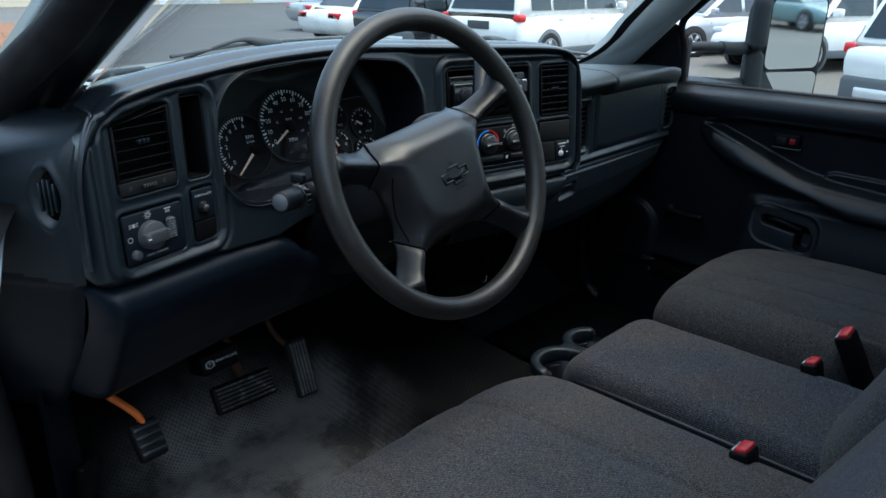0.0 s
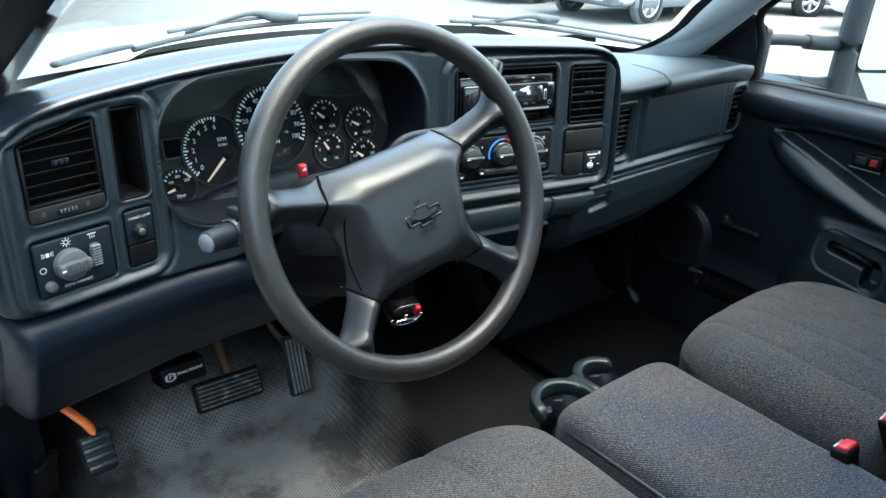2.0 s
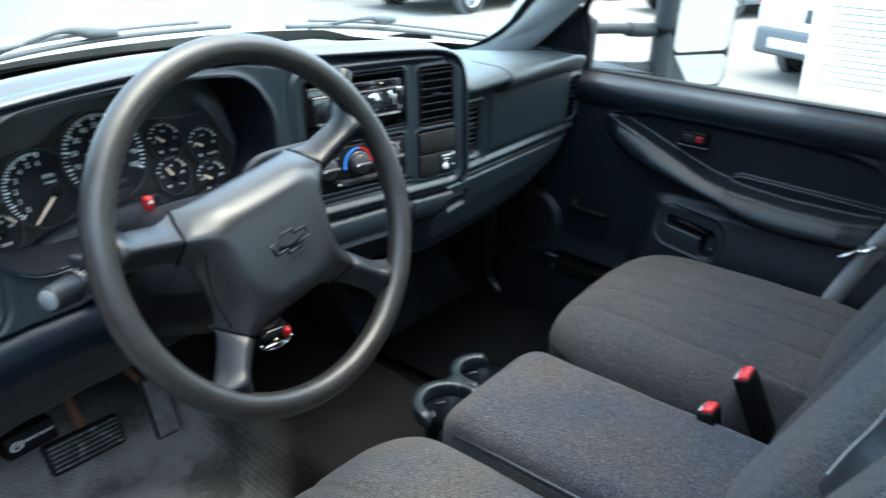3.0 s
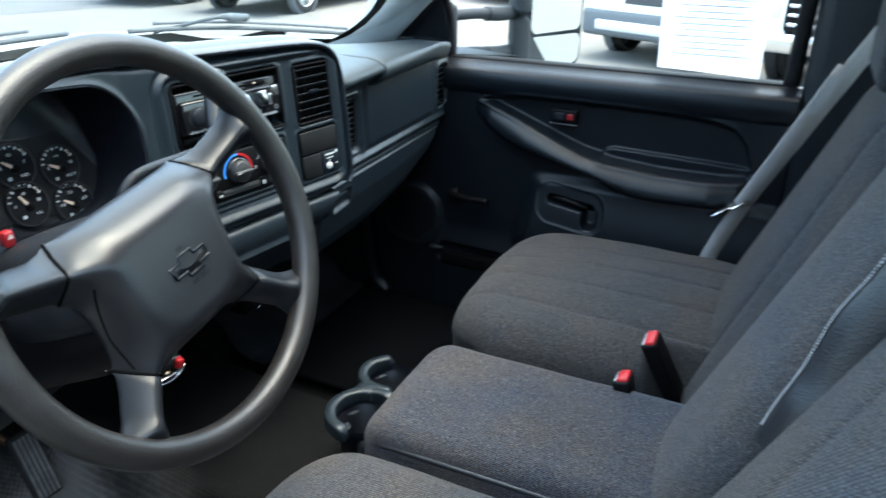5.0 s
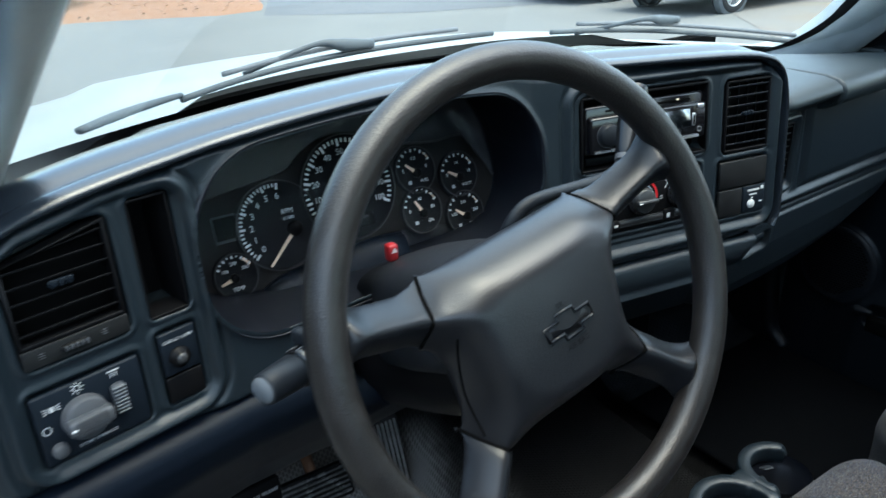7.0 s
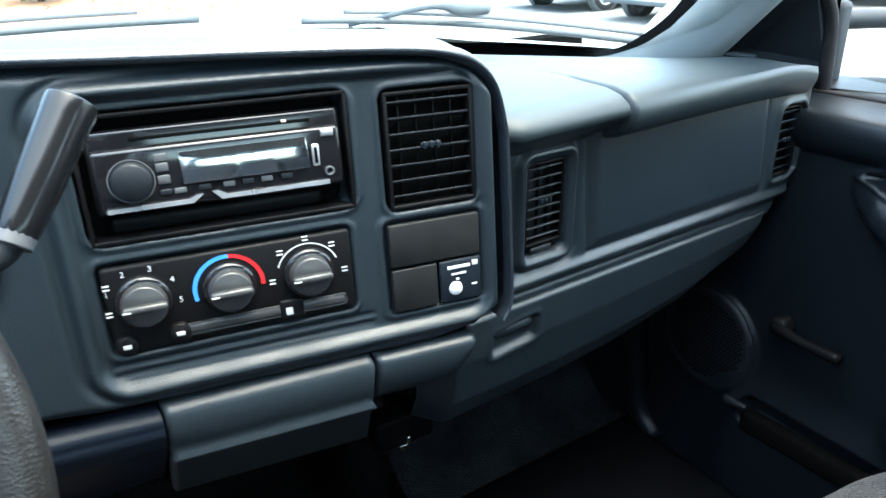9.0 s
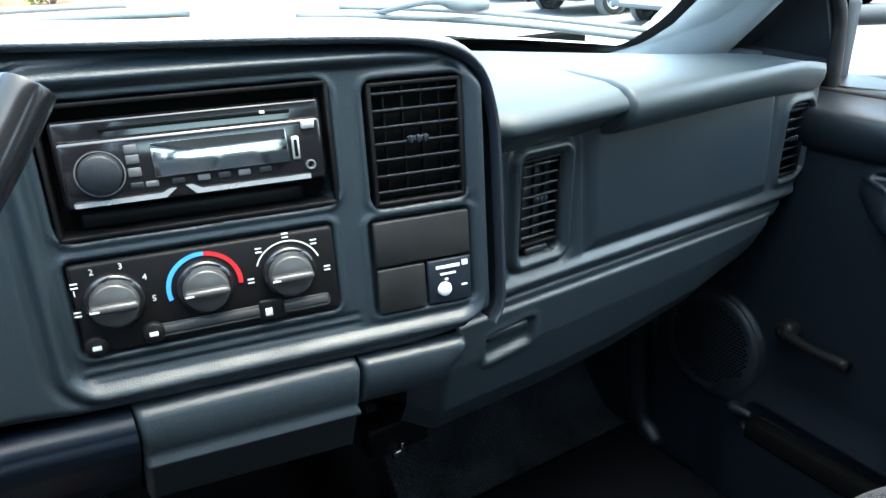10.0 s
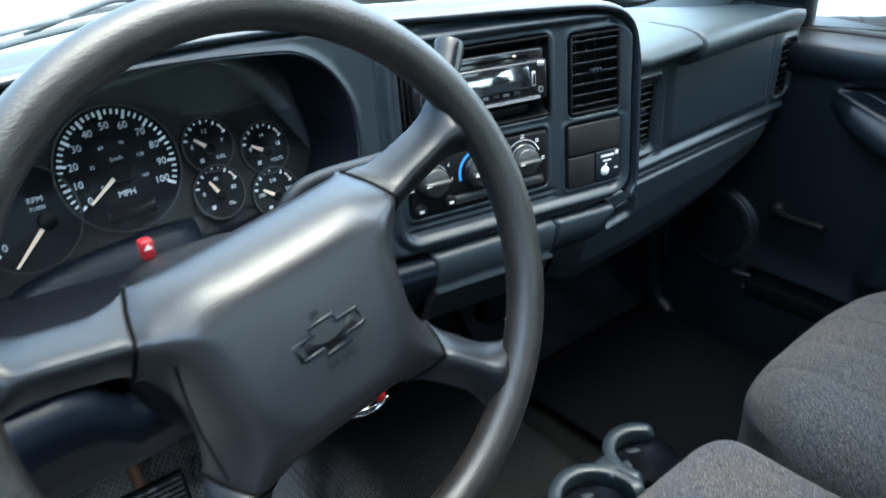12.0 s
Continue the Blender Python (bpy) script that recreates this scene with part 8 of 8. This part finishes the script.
def building():
    t = thing("garage_building", (24, 45, 0), "cream building with a wide white garage door", "building")
    part("wall", box((10, 46, 0), (40, 54, 4.2), 0.0), M_WALL, t)
    part("roof", box((9.5, 45.5, 4.2), (40.5, 54.5, 4.7), 0.1), M_ROOF, t)
    part("garage_door", box((22.2, 45.93, 0), (26.4, 46.0, 3.0), 0.02), M_BODY, t, "white garage door")
    part("garage_door", box((29.0, 45.93, 0), (33.0, 46.0, 3.0), 0.02), M_BODY, t, "white garage door")
    t = thing("office_building", (4, -30, 0), "cream sided building behind the lot", "building")
    part("wall", box((-20, -36, 0), (30, -30, 4.0), 0.0), M_WALL, t)
    part("roof", box((-20.5, -36.5, 4.0), (30.5, -29.5, 4.6), 0.1), M_ROOF, t)
    for x in (-6, -1, 4, 9):
        part("window", box((x, -30.0, 1.0), (x + 1.6, -29.95, 2.3), 0.01), M_CGLASS, t)


building()


def mulch_bed():
    X, T = np.meshgrid(np.linspace(-16, 6.6, 90), np.linspace(0, 1, 30), indexing="ij")
    y0 = np.interp(X, [-16, -4, 2, 3.4, 4.6, 5.6, 6.2, 6.6], [18.5, 18.0, 17.6, 16.9, 16.2, 16.4, 17.8, 20.0])
    Y = y0 + T * (27 - y0)
    Z = 0.02 + 0.30 * np.clip(T * 3, 0, 1) ** 0.7 + 0.05 * np.random.rand(*X.shape)
    Z[:, 0] = 0.0
    single("mulch_bed", sheet(np.stack([X, Y, Z], -1)), M_MULCH, "raised bed of reddish brown mulch", "planting bed", kind="structure")


mulch_bed()


def leaf_litter():
    """Dry leaves and pale chips scattered over the near part of the bed."""
    rnd = np.random.RandomState(11)
    n = 900
    x, f = rnd.uniform(-4, 6.0, n), rnd.rand(n)
    y = np.interp(x, [-4, 2, 3.4, 4.6, 5.6, 6.2], [18.1, 17.7, 17.0, 16.3, 16.5, 17.9]) + f * 3.5
    z = 0.06 + 0.30 * np.clip(f * 3.5 / 10.8 * 3, 0, 1) ** 0.7
    a, r = rnd.rand(n) * 6.28, rnd.uniform(0.015, 0.05, n)
    V = []
    for k in range(4):
        q = a + k * math.pi / 2
        V.append(np.stack([x + r * np.cos(q), y + r * np.sin(q) * 0.6, z + 0.3 * r * np.cos(q + 1)], 1))
    data = bpy.data.meshes.new("litter")
    data.from_pydata(np.stack(V, 1).reshape(-1, 3).tolist(), [], np.arange(4 * n).reshape(n, 4).tolist())
    single("leaf_litter", data, M_LITTER, "dry leaves and pale chips lying on mulch", "leaves", kind="stuff")


leaf_litter()


def shrub(at, r, h, seed):
    rnd = np.random.RandomState(seed)
    t = thing("shrub", (at[0], at[1], 0.25), "loose green shrub with small leaves in mulch", "shrub", "shrubs in the bed")
    stems = None
    for k in range(7):
        a = 2 * math.pi * k / 7 + rnd.rand()
        b = pipe([(at[0], at[1], 0.2), (at[0] + 0.4 * r * math.cos(a), at[1] + 0.4 * r * math.sin(a), 0.25 + 0.4 * h), (at[0] + 0.85 * r * math.cos(a), at[1] + 0.85 * r * math.sin(a), 0.25 + 0.8 * h)], [0.02, 0.012, 0.005], seg=5, per=3)
        stems = b if stems is None else join(stems, b)
    part("stems", stems, M_BARK, t)
    n = 1500
    u = rnd.randn(n, 3)
    u /= np.linalg.norm(u, axis=1)[:, None]
    rad = rnd.rand(n) ** 0.45 * (0.75 + 0.35 * np.sin(5 * u[:, 0] + 3 * u[:, 2] + seed))
    c = np.stack([at[0] + r * rad * u[:, 0], at[1] + r * rad * u[:, 1], 0.25 + h * 0.55 + 0.5 * h * rad * u[:, 2]], 1)
    d1, d2 = rnd.randn(n, 3), rnd.randn(n, 3)
    d1 *= (0.05 + 0.04 * rnd.rand(n))[:, None] / np.linalg.norm(d1, axis=1)[:, None]
    d2 *= 0.03 / np.linalg.norm(d2, axis=1)[:, None]
    V = np.stack([c - d1, c + d2, c + d1, c - d2], 1).reshape(-1, 3)
    data = bpy.data.meshes.new("leaves")
    data.from_pydata(V.tolist(), [], np.arange(4 * n).reshape(n, 4).tolist())
    part("leaves", data, M_LEAF, t)["kind"] = "stuff"


for k in range(12):
    shrub((-9.0 + 1.08 * k + 0.3 * math.sin(7 * k), 19.7 + 0.4 * math.sin(3 * k)), 0.75 + 0.15 * math.sin(5 * k), 0.9 + 0.2 * math.cos(4 * k), k + 3)


def tree(at, h, seed):
    rnd = np.random.RandomState(seed)
    t = thing("bare_tree", (at[0], at[1], 0), "leafless tall tree beyond the lot", "tree", "trees at the edge")
    bm = pipe([(at[0], at[1], 0), (at[0] + 0.1, at[1], h * 0.4), (at[0] - 0.1, at[1] + 0.1, h)], [0.22, 0.14, 0.03], seg=8, per=4)
    part("trunk", bm, M_BARK, t)
    limbs = None
    for k in range(16):
        z = h * (0.3 + 0.65 * rnd.rand())
        a, l = rnd.rand() * 6.28, (h - z) * 0.5 + 0.6
        p = Vector((at[0], at[1], z))
        q = p + Vector((math.cos(a) * l * 0.7, math.sin(a) * l * 0.7, l * 0.6))
        b = pipe([p, p.lerp(q, 0.5) + Vector((0, 0, 0.1)), q], [0.06, 0.035, 0.01], seg=5, per=3)
        limbs = b if limbs is None else join(limbs, b)
    part("limbs", limbs, M_BARK, t)


for k in range(10):
    tree((28 + 2.6 * k, 16 - 2.4 * k + 2 * math.sin(5 * k)), 9 + 2 * math.sin(3 * k), 40 + k)
